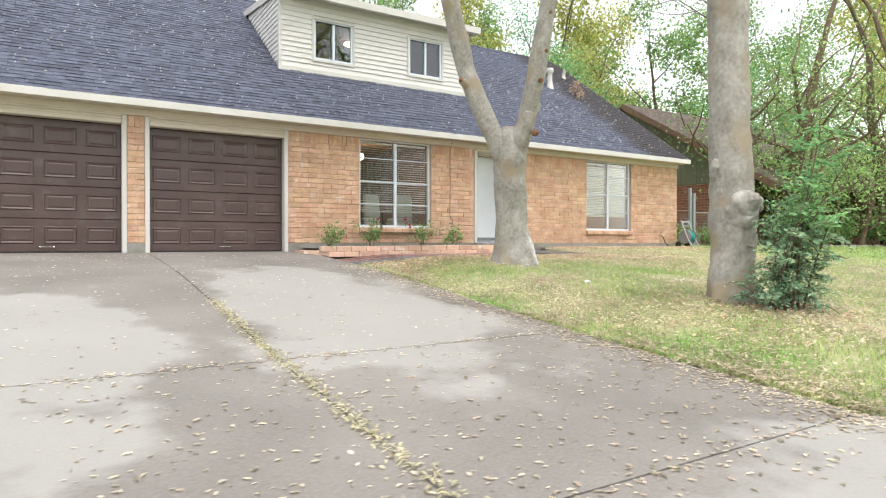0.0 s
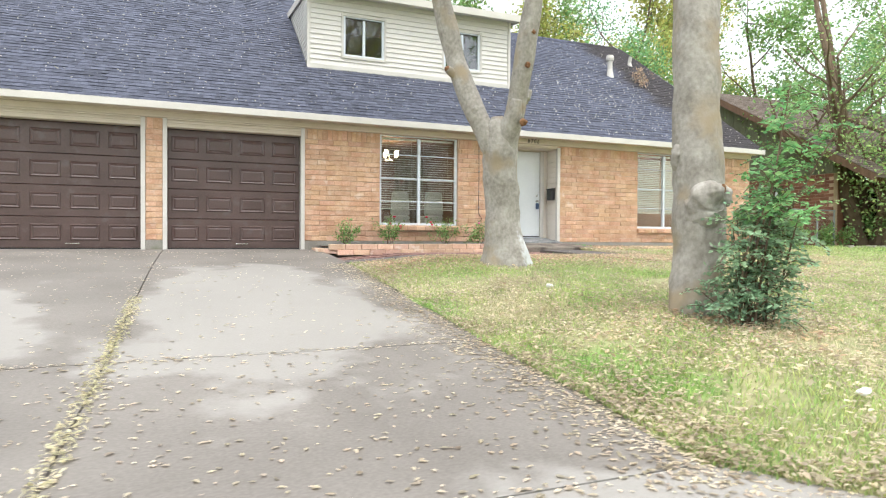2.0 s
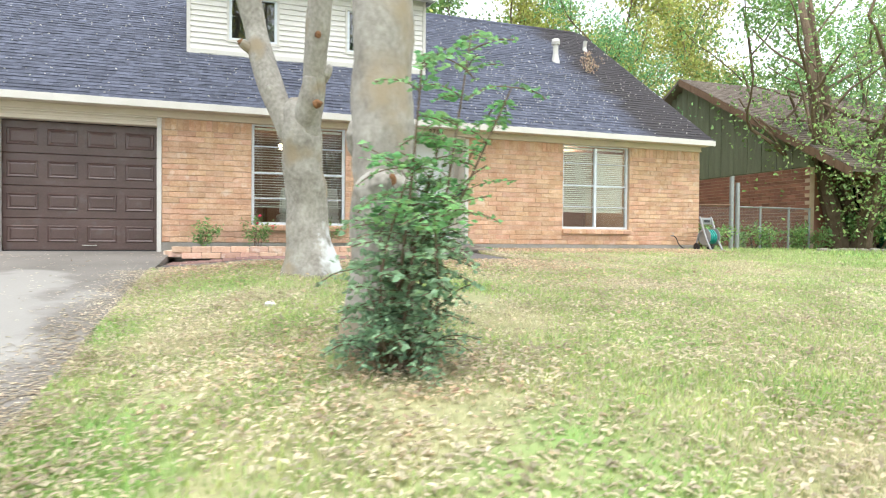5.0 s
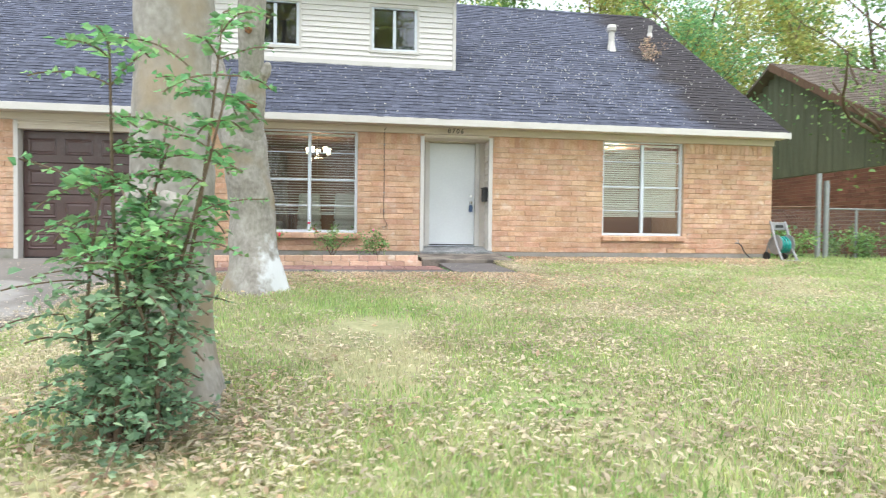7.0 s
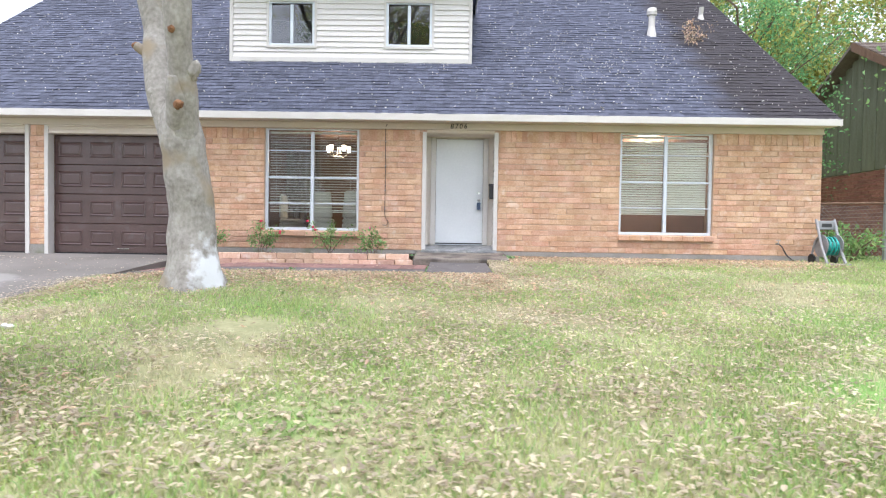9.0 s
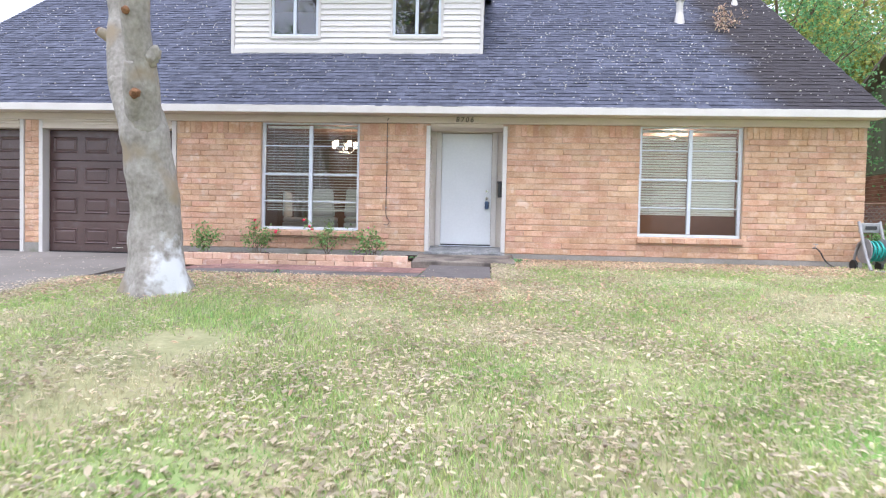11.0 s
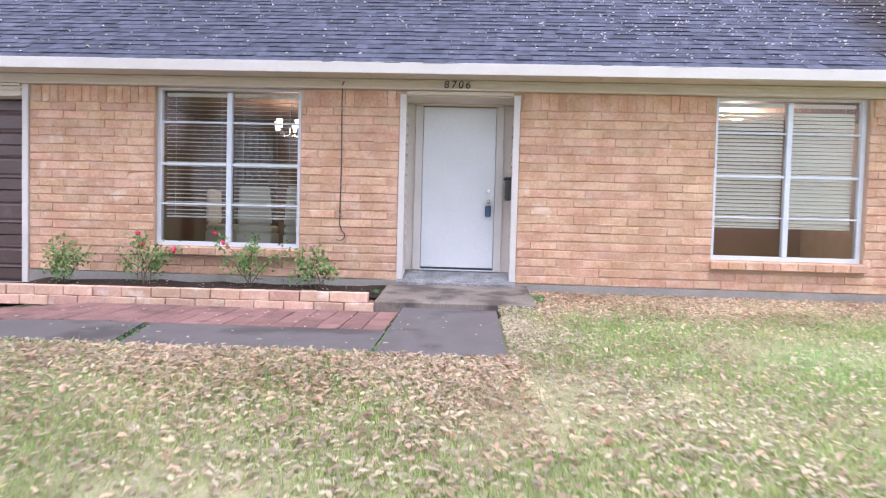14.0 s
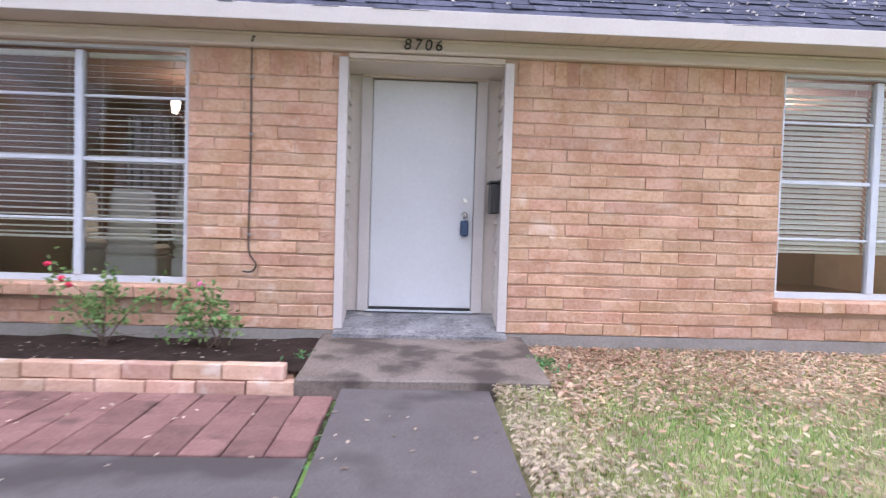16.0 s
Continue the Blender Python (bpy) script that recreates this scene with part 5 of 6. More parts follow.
def blades(name, count, low, high, y_range, x_range, length, material, seed, patch):
    rng = np.random.default_rng(seed)
    x, y = rng.uniform(*x_range, count), rng.uniform(*y_range, count)
    thick = np.array([noise.noise(Vector((a * 0.9, b * 0.9, seed))) for a, b in zip(x, y)])
    keep = on_lawn(x, y) & (thick > patch - rng.uniform(0, 0.7, count))
    x, y = x[keep], y[keep]
    n = len(x)
    z = rise(x, y) - 0.004
    a = rng.uniform(0, 2 * np.pi, n)
    h = rng.uniform(*length, n)
    lean = rng.uniform(0.1, 0.9, n) * h
    w = rng.uniform(low, high, n)
    ux, uy = np.cos(a), np.sin(a)
    b = rng.uniform(0, 2 * np.pi, n)
    base = np.stack([x, y, z], 1)
    side = np.stack([ux, uy, np.zeros(n)], 1) * w[:, None] * 0.5
    tip = base + np.stack([np.cos(b) * lean, np.sin(b) * lean, h], 1)
    midp = base + np.stack([np.cos(b) * lean * 0.35, np.sin(b) * lean * 0.35, h * 0.6], 1)
    v = np.stack([base - side, base + side, midp + side * 0.8, midp - side * 0.8, tip], 1).reshape(-1, 3)
    i = np.arange(n)[:, None] * 5
    f = np.concatenate([i + np.array([0, 1, 2]), i + np.array([0, 2, 3]), i + np.array([3, 2, 4])])
    return sheet_mesh(name, v, f, material)


def build_lawn():
    stuff("grass", blades("grass", 430000, 0.005, 0.010, (1.2, 12.3), (4.0, 17.5), (0.022, 0.062), M["grass"], 41, 0.28), None, "patchy light green lawn grass", "grass")
    stuff("dry_grass", blades("dry_grass", 190000, 0.003, 0.007, (1.2, 12.3), (4.0, 17.5), (0.02, 0.07), M["grass_dry"], 42, 0.2), None, "straw-coloured dry lawn grass", "grass")
    stuff("far_grass", blades("far_grass", 30000, 0.012, 0.025, (4.0, 16.0), (15.0, 32.0), (0.04, 0.10), M["grass"], 43, 0.0), None, "light green lawn grass beyond the house", "grass")


def build_litter():
    rng = np.random.default_rng(51)
    xs, ys = [], []

    def add(n, x, y):
        xs.append(x), ys.append(y)

    n = 66000
    add(n, rng.uniform(4.0, 15.5, n), rng.uniform(1.2, 12.0, n))
    n = 32000
    add(n, rng.uniform(4.0, 13.0, n), rng.uniform(1.2, 6.5, n))
    n = 6500
    y = rng.uniform(0.8, 9.0, n)
    add(n, drive_edge(y) + np.abs(rng.normal(0, 0.28, n)) - 0.06, y)
    n = 1800
    a, r = rng.uniform(0, 6.28, n), np.abs(rng.normal(0.55, 0.45, n))
    add(n, 6.1 + r * np.cos(a), 3.8 + r * np.sin(a))
    n = 4200
    add(n, rng.uniform(4.2, 10.5, n), 9.0 - np.abs(rng.normal(0, 0.75, n)))
    n = 2600
    add(n, rng.uniform(9.9, 15.6, n), 12.08 - np.abs(rng.normal(0, 0.5, n)))
    n = 2600
    add(n, 9.52 + np.abs(rng.normal(0, 0.25, n)), rng.uniform(8.8, 11.6, n))
    n = 7000
    add(n, rng.normal(10.0, 1.6, n), rng.normal(7.8, 1.3, n))
    x, y = np.concatenate(xs), np.concatenate(ys)
    clump = np.array([noise.noise(Vector((p * 1.3, q * 1.3, 4.0))) + 0.6 * noise.noise(Vector((p * 3.5, q * 3.5, 9.0))) for p, q in zip(x, y)])
    bare = 0.6 * np.exp(-((x - 6.9) / 1.5) ** 2 - ((y - 6.2) / 1.7) ** 2) + 0.55 * np.exp(-((x - 14.0) / 2.4) ** 2 - ((y - 9.0) / 2.0) ** 2)
    keep = on_lawn(x, y) & (clump - 1.1 * bare > rng.uniform(-0.85, 0.5, len(x)))
    x, y = x[keep], y[keep]
    n = len(x)
    c = np.stack([x, y, rise(x, y) + rng.uniform(0.012, 0.048, n)], 1)
    stuff("leaf_litter", leaf_mesh("leaf_litter", c, rng.uniform(0.02, 0.056, n), M["litter"], rng, 0.72, 0.52, curl=0.55), None, "dry tan fallen leaves scattered over the lawn", "leaves")
    # browner drifts along the wall, the walk and the tree's foot
    n = 12000
    x = np.concatenate([9.9 + 5.7 * rng.uniform(0, 1, n) ** 1.4, rng.uniform(4.2, 9.6, 6000), 6.0 + rng.normal(0, 0.6, 900), rng.normal(9.6, 1.6, 3000)])
    y = np.concatenate([12.09 - np.abs(rng.normal(0, 0.8, n)), 9.0 - np.abs(rng.normal(0, 0.7, 6000)), 3.5 + rng.normal(0, 0.5, 900), rng.normal(8.0, 1.2, 3000)])
    keep = on_lawn(x, y)
    x, y = x[keep], y[keep]
    n = len(x)
    c = np.stack([x, y, rise(x, y) + rng.uniform(0.012, 0.05, n)], 1)
    stuff("brown_leaf_litter", leaf_mesh("brown_leaf_litter", c, rng.uniform(0.026, 0.064, n), M["litter_brown"], rng, 0.7, 0.54, curl=0.6), None, "brown dead leaves drifted along wall and walk", "leaves")
    xs, ys = [], []
    # on the paving
    xs, ys = [], []
    n = 2400
    add(n, rng.uniform(-2.0, 4.5, n), rng.uniform(0.2, 11.5, n) ** 1.0)
    n = 900
    add(n, rng.uniform(-1.0, 4.3, n), rng.uniform(0.6, 4.2, n))
    n = 300
    y = rng.uniform(0.8, 9.0, 3600)
    add(n, drive_edge(y) - np.abs(rng.normal(0, 0.24, 3600)), y)
    add(n, 1.28 + rng.normal(0, 0.075, n), rng.uniform(0.8, 9.5, n))
    n = 300
    add(n, rng.uniform(-2, 4, n), 4.25 + rng.normal(0, 0.04, n))
    n = 130
    add(n, rng.uniform(1.5, 4.4, n), 1.8 + rng.normal(0, 0.05, n))
    n = 110
    add(n, rng.uniform(4.2, 9.5, n), rng.uniform(9.05, 11.1, n))
    x, y = np.concatenate(xs), np.concatenate(ys)
    keep = ~on_lawn(x, y) & ~((x > 8.2) & (y > 10.75)) & ~((x > 4.0) & (y > 10.92))
    x, y = x[keep], y[keep]
    n = len(x)
    onpath = (x > EDGE + 0.02) & (y > 8.9)
    c = np.stack([x, y, np.where(onpath, np.where(x > 8.56, walk_level(x, y), path_rise(x, y)) + 0.028, rise(x, y) + 0.007)], 1)
    stuff("driveway_leaves", leaf_mesh("driveway_leaves", c, rng.uniform(0.02, 0.054, n), M["litter_gold"], rng, 0.95, 0.5, curl=0.25), None, "pale fallen leaves on the damp concrete", "leaves")
    # a few on the mulch bed
    n = 90
    x, y = rng.uniform(4.2, 8.2, n), rng.uniform(11.12, 12.05, n)
    c = np.stack([x, y, 1.135 - (8 - x) * 0.006], 1)
    stuff("bed_leaves", leaf_mesh("bed_leaves", c, rng.uniform(0.02, 0.045, n), M["litter_gold"], rng, 0.9, 0.5, curl=0.4), None, "scattered pale leaves on the dark mulch", "leaves")
    # on the roof
    n = 2300
    x, s = rng.uniform(LEFT, RIGHT, n), rng.uniform(0.1, 5.8, n)
    x[:600], s[:600] = rng.normal(12.0, 1.6, 600), rng.uniform(0.1, 3.6, 600)
    x = np.clip(x, LEFT, RIGHT)
    keep = ~((x > 4.0) & (x < 9.4) & (s > 1.9))
    x, s = x[keep], s[keep]
    y = EAVE_Y + s
    c = np.stack([x, y, roof_z(y) + 0.024], 1)
    stuff("roof_leaves", leaf_mesh("roof_leaves", c, rng.uniform(0.018, 0.052, len(x)), M["roof_leaf"], rng, 0.8, 0.55), None, "small pale leaves caught on the roof shingles", "leaves")
    # tufts in the joints
    n = 1300
    c = np.stack([1.28 + rng.normal(0, 0.035, n), rng.uniform(0.8, 6.5, n), np.zeros(n)], 1)
    c[:, 2] = rise(c[:, 0], c[:, 1]) + 0.015
    stuff("joint_grass", leaf_mesh("joint_grass", c, rng.uniform(0.018, 0.045, n), M["grass_dry"], rng, 0.7, 0.4, curl=0.5), None, "dry grass and leaf scraps in the driveway joint", "grass")
    n = 45
    x = np.concatenate([rng.uniform(6.56, 6.66, n), 8.555 + rng.normal(0, 0.012, n)])
    y = np.concatenate([rng.uniform(9.1, 9.95, n), rng.uniform(9.0, 10.7, n)])
    x[:n] += (9.5 - y[:n]) * 0.22
    c = np.stack([x, y, path_rise(x, y) + 0.015], 1)
    stuff("joint_weeds", leaf_mesh("joint_weeds", c, rng.uniform(0.02, 0.05, 2 * n), M["leaf_fresh"], rng, 0.2, 0.25), None, "small green weeds between the walk slabs", "weeds")
    for x, y in ((5.39, 5.41), (5.29, 1.95)):
        bm = bmesh.new()
        z = float(rise(x, y)) + 0.045
        bmesh.ops.create_icosphere(bm, subdivisions=2, radius=0.031, matrix=Matrix.Translation((x, y, z)) @ Matrix.Diagonal((1.2, 0.9, 0.6, 1)))
        for v in bm.verts:
            v.co += (v.co - Vector((x, y, z))) * 0.9 * noise.noise(v.co * 25)
        tagged(part("crumpled_paper", bm, M["paper"]), "crumpled white paper scrap lying on the lawn", "litter", "paper scraps")


build_lawn()
build_litter()


# ---- things on the house ----
def vent_pipes():
    y = 15.35
    t = thing("roof_vent", (13.57, y, roof_z(y)), "white painted metal roof vent pipe with cap", "vent pipe")
    z = roof_z(y)
    bm = rod(bmesh.new(), (13.57, y, z - 0.1), (13.57, y, z + 0.2), 0.13, 0.075, 18)
    part("flashing", bm, M["white_paint"], t)
    part("pipe", rod(bmesh.new(), (13.57, y, z + 0.2), (13.57, y, z + 0.52), 0.075, 0.075, 18), M["white_paint"], t)
    part("cap", rod(rod(bmesh.new(), (13.57, y, z + 0.46), (13.57, y, z + 0.52), 0.11, 0.12, 18), (13.57, y, z + 0.53), (13.57, y, z + 0.62), 0.12, 0.10, 18), M["white_paint"], t)
    y = 16.4
    z = roof_z(y)
    t = thing("roof_vent", (15.13, y, z), "short white plumbing vent on the roof", "vent pipe")
    part("flashing", rod(bmesh.new(), (15.13, y, z - 0.08), (15.13, y, z + 0.1), 0.10, 0.05, 14), M["white_paint"], t)
    part("pipe", rod(bmesh.new(), (15.13, y, z + 0.1), (15.13, y - 0.05, z + 0.28), 0.055, 0.055, 14), M["white_paint"], t)


def wall_cable():
    t = thing("wall_cable", (7.67, WALL - 0.015, 1.72), "thin dark cable clipped down the brick wall", "cable")
    p, r = smooth_path([(7.70, WALL - 0.06, EAVE_Z - 0.15), (7.685, WALL - 0.065, 3.5), (7.665, WALL - 0.02, 3.38), (7.67, WALL - 0.014, 2.6), (7.665, WALL - 0.014, 1.95), (7.68, WALL - 0.018, 1.8), (7.73, WALL - 0.022, 1.72), (7.70, WALL - 0.03, 1.66), (7.63, WALL - 0.03, 1.66)], [0.006] * 9, 6)
    part("cord", tube(bmesh.new(), p, r, 6), M["black"], t)
    for z in (3.2, 2.75, 2.3, 1.95):
        part("clip", boxed(7.655, 7.685, WALL - 0.024, WALL - 0.006, z, z + 0.014), M["galvanised"], t)


def hose_bib():
    t = thing("hose_tap", (14.95, WALL - 0.06, 1.4), "wall tap with a short black hose to the ground", "tap")
    bm = rod(bmesh.new(), (14.95, WALL + 0.02, 1.42), (14.95, WALL - 0.09, 1.42), 0.014, sides=8)
    rod(bm, (14.95, WALL - 0.07, 1.42), (14.95, WALL - 0.07, 1.48), 0.008, sides=6)
    box(bm, 14.91, 14.99, WALL - 0.078, WALL - 0.062, 1.48, 1.492)
    part("tap", bm, M["galvanised"], t)
    p, r = smooth_path([(14.95, WALL - 0.09, 1.42), (15.0, WALL - 0.12, 1.36), (15.1, WALL - 0.12, 1.2), (15.25, WALL - 0.2, 1.08), (15.42, WALL - 0.25, 1.07)], [0.012] * 5, 6)
    part("hose_length", tube(bmesh.new(), p, r, 8), M["black"], t)


def hose_reel():
    x, y = 15.62, 11.62
    z = float(rise(x, y)) + 0.015
    t = thing("hose_reel", (x, y, z), "taupe plastic hose reel cart with coiled teal hose", "hose reel")
    for dx in (-0.16, 0.16):
        p, r = smooth_path([(x + dx - 0.03, y - 0.28, z + 0.03), (x + dx - 0.02, y - 0.1, z + 0.3), (x + dx, y + 0.1, z + 0.72), (x + dx, y + 0.14, z + 0.8)], [0.024] * 4, 5)
        part("side_frame", tube(bmesh.new(), p, r, 8), M["plastic_grey"], t)
        q, r = smooth_path([(x + dx, y + 0.02, z + 0.48), (x + dx, y + 0.15, z + 0.4), (x + dx, y + 0.25, z + 0.1)], [0.02] * 3, 5)
        part("brace", tube(bmesh.new(), q, r, 8), M["plastic_grey"], t)
        w = rod(bmesh.new(), (x + dx * 1.25, y + 0.2, z + 0.09), (x + dx * 1.25 + 0.04, y + 0.2, z + 0.09), 0.09, sides=18)
        part("wheel", w, M["black"], t, "black plastic wheel")
    part("handle_panel", boxed(x - 0.17, x + 0.17, y + 0.1, y + 0.135, z + 0.62, z + 0.78, bevel=0.01), M["plastic_grey"], t)
    part("grip_slot", boxed(x - 0.08, x + 0.1, y + 0.09, y + 0.098, z + 0.67, z + 0.73, bevel=0.003), M["black"], t)
    part("foot_bar", boxed(x - 0.2, x + 0.2, y - 0.33, y - 0.26, z, z + 0.03, bevel=0.006), M["plastic_grey"], t)
    bm = rod(bmesh.new(), (x - 0.13, y, z + 0.33), (x + 0.13, y, z + 0.33), 0.07, sides=16)
    for dx in (-0.14, 0.13):
        rod(bm, (x + dx, y, z + 0.33), (x + dx + 0.012, y, z + 0.33), 0.2, sides=24)
    part("drum", bm, M["plastic_grey"], t)
    pts = []
    for k in range(150):
        a = k * 0.42
        r = 0.115 + 0.022 * int(k / 50) + 0.004 * math.sin(k * 1.3)
        pts.append((x - 0.11 + 0.22 * abs(((k / 50) % 2) - 1), y + r * math.cos(a), z + 0.33 + r * math.sin(a)))
    part("hose", tube(bmesh.new(), pts, [0.0115] * len(pts), 6), M["hose"], t, "teal garden hose", smooth=True)


def fallen_branch(x, y, seed):
    """A dead leafy branch caught on the roof."""
    rng = np.random.default_rng(seed)
    t = thing("fallen_branch", (x, y, roof_z(y)), "dead branch with yellow-brown leaves lying on the roof", "branch", "branches on the roof")
    bm, tips = bmesh.new(), []
    for w in ((1, -0.3, 0.1), (-0.8, 0.1, 0.5), (0.3, 0.3, 0.8), (-0.3, -0.5, 0.1)):
        limb(bm, (x, y, roof_z(y) + 0.03), w, 0.35, 0.012, 1, tips, rng, 5)
    tagged(part("twig", bm, M["twig_bark"], t), kind="stuff")
    stuff("foliage", leaf_mesh("foliage", around(tips, 260, 0.06, rng), rng.uniform(0.03, 0.07, 260), M["litter_brown"], rng), t, "curled yellow-brown leaves")


vent_pipes()
fallen_branch(14.4, 14.95, 95)
wall_cable()
hose_bib()
hose_reel()


# ---- furniture behind the glass ----
def chandelier():
    c = Vector((6.33, 14.6, 3.3))
    t = thing("chandelier", c, "lit brass chandelier with frosted glass shades", "chandelier")
    part("stem", rod(bmesh.new(), c, (c.x, c.y, 3.72), 0.012), M["chrome"], t)
    part("hub", rod(bmesh.new(), (c.x, c.y, c.z - 0.08), (c.x, c.y, c.z + 0.06), 0.04, 0.025, 12), M["chrome"], t)
    for k in range(5):
        a = k * 2 * math.pi / 5 + 0.4
        e = c + Vector((0.24 * math.cos(a), 0.24 * math.sin(a), 0.02))
        p, r = smooth_path([c, (c + e) / 2 + Vector((0, 0, -0.1)), e], [0.008] * 3, 5)
        arm = part("arm", tube(bmesh.new(), p, r, 6), M["chrome"], t)
        part("shade", rod(bmesh.new(), e + Vector((0, 0, 0.0)), e + Vector((0, 0, 0.13)), 0.035, 0.05, 14), M["bulb"], arm, "glowing frosted glass shade")
    lamp = bpy.data.lights.new("chandelier_light", "POINT")
    lamp.energy, lamp.color, lamp.shadow_soft_size = 22, (1.0, 0.78, 0.5), 0.15
    new("chandelier_light", lamp).location = c + Vector((0, 0, -0.15))


def slip_chair(x, y, turn):
    t = thing("dining_chair", (0, 0, 0), "dining chair under a white fabric slipcover", "chair", "dining chairs")
    part("seat", boxed(-0.24, 0.24, -0.24, 0.24, 0.4, 0.5, bevel=0.03), M["cloth"], t)
    part("skirt", boxed(-0.245, 0.245, -0.245, 0.245, 0.02, 0.398, bevel=0.02), M["cloth"], t)
    bm = boxed(-0.24, 0.24, 0.16, 0.25, 0.5, 1.05, bevel=0.04)
    for v in bm.verts:
        if v.co.z > 0.9:
            v.co.x *= 0.86
    part("backrest", bm, M["cloth"], t)
    t.matrix_world = pose(x, y, 1.29, 0, 0, turn)
    return t


def dining_room():
    chandelier()
    first = slip_chair(6.95, 13.25, 180)
    copy_thing(first, pose(6.2, 13.5, 1.29, 0, 0, 185))
    copy_thing(first, pose(5.3, 14.6, 1.29, 0, 0, 90))
    t = thing("dining_table", (6.3, 14.6, 1.29), "dark wooden dining table", "table")
    part("tabletop", boxed(5.65, 7.05, 14.1, 15.1, 1.99, 2.03, bevel=0.01), M["wood_floor"], t)
    for dx in (-0.6, 0.6):
        for dy in (-0.4, 0.4):
            part("leg", boxed(6.35 + dx - 0.03, 6.35 + dx + 0.03, 14.6 + dy - 0.03, 14.6 + dy + 0.03, 1.29, 1.988), M["wood_floor"], t)
    for x in (5.0, 7.6):
        c = thing("curtain", (x, 16.75, 1.3), "beige gathered curtain on the far wall", "curtain", "dining room curtains")
        bm = bmesh.new()
        pts = np.linspace(-0.45, 0.45, 60)
        lo = [bm.verts.new((x + p, 16.8 + 0.05 * math.sin(p * 42), 1.32)) for p in pts]
        hi = [bm.verts.new((x + p * 0.95, 16.8 + 0.04 * math.sin(p * 42), 3.6)) for p in pts]
        for k in range(59):
            bm.faces.new((lo[k], lo[k + 1], hi[k + 1], hi[k]))
        bmesh.ops.solidify(bm, geom=bm.faces[:], thickness=0.006)
        part("cloth", bm, M["curtain"], c)
    # bedroom ceiling lamp
    t = thing("ceiling_lamp", (13.35, 14.76, 3.66), "lit flush round ceiling lamp", "ceiling lamp")
    bm = bmesh.new()
    bmesh.ops.create_uvsphere(bm, u_segments=20, v_segments=10, radius=0.09, matrix=Matrix.Translation((13.35, 14.76, 3.66)) @ Matrix.Diagonal((1, 1, 0.35, 1)))
    part("shade", bm, M["bulb"], t)
    part("base", rod(bmesh.new(), (13.35, 14.76, 3.66), (13.35, 14.76, 3.72), 0.10, sides=20), M["chrome"], t)
    lamp = bpy.data.lights.new("bedroom_light", "POINT")
    lamp.energy, lamp.color, lamp.shadow_soft_size = 70, (1.0, 0.85, 0.62), 0.15
    new("bedroom_light", lamp).location = (13.35, 14.76, 3.5)
    t = thing("ceiling_lamp", (6.7, 15.8, 6.6), "lit round ceiling lamp in the dormer room", "ceiling lamp")
    bm = bmesh.new()
    bmesh.ops.create_uvsphere(bm, u_segments=16, v_segments=8, radius=0.13, matrix=Matrix.Translation((6.7, 15.8, 6.6)))
    part("shade", bm, M["bulb"], t)
    part("base", rod(bmesh.new(), (6.7, 15.8, 6.66), (6.7, 15.8, 6.72), 0.09, sides=16), M["chrome"], t)


dining_room()


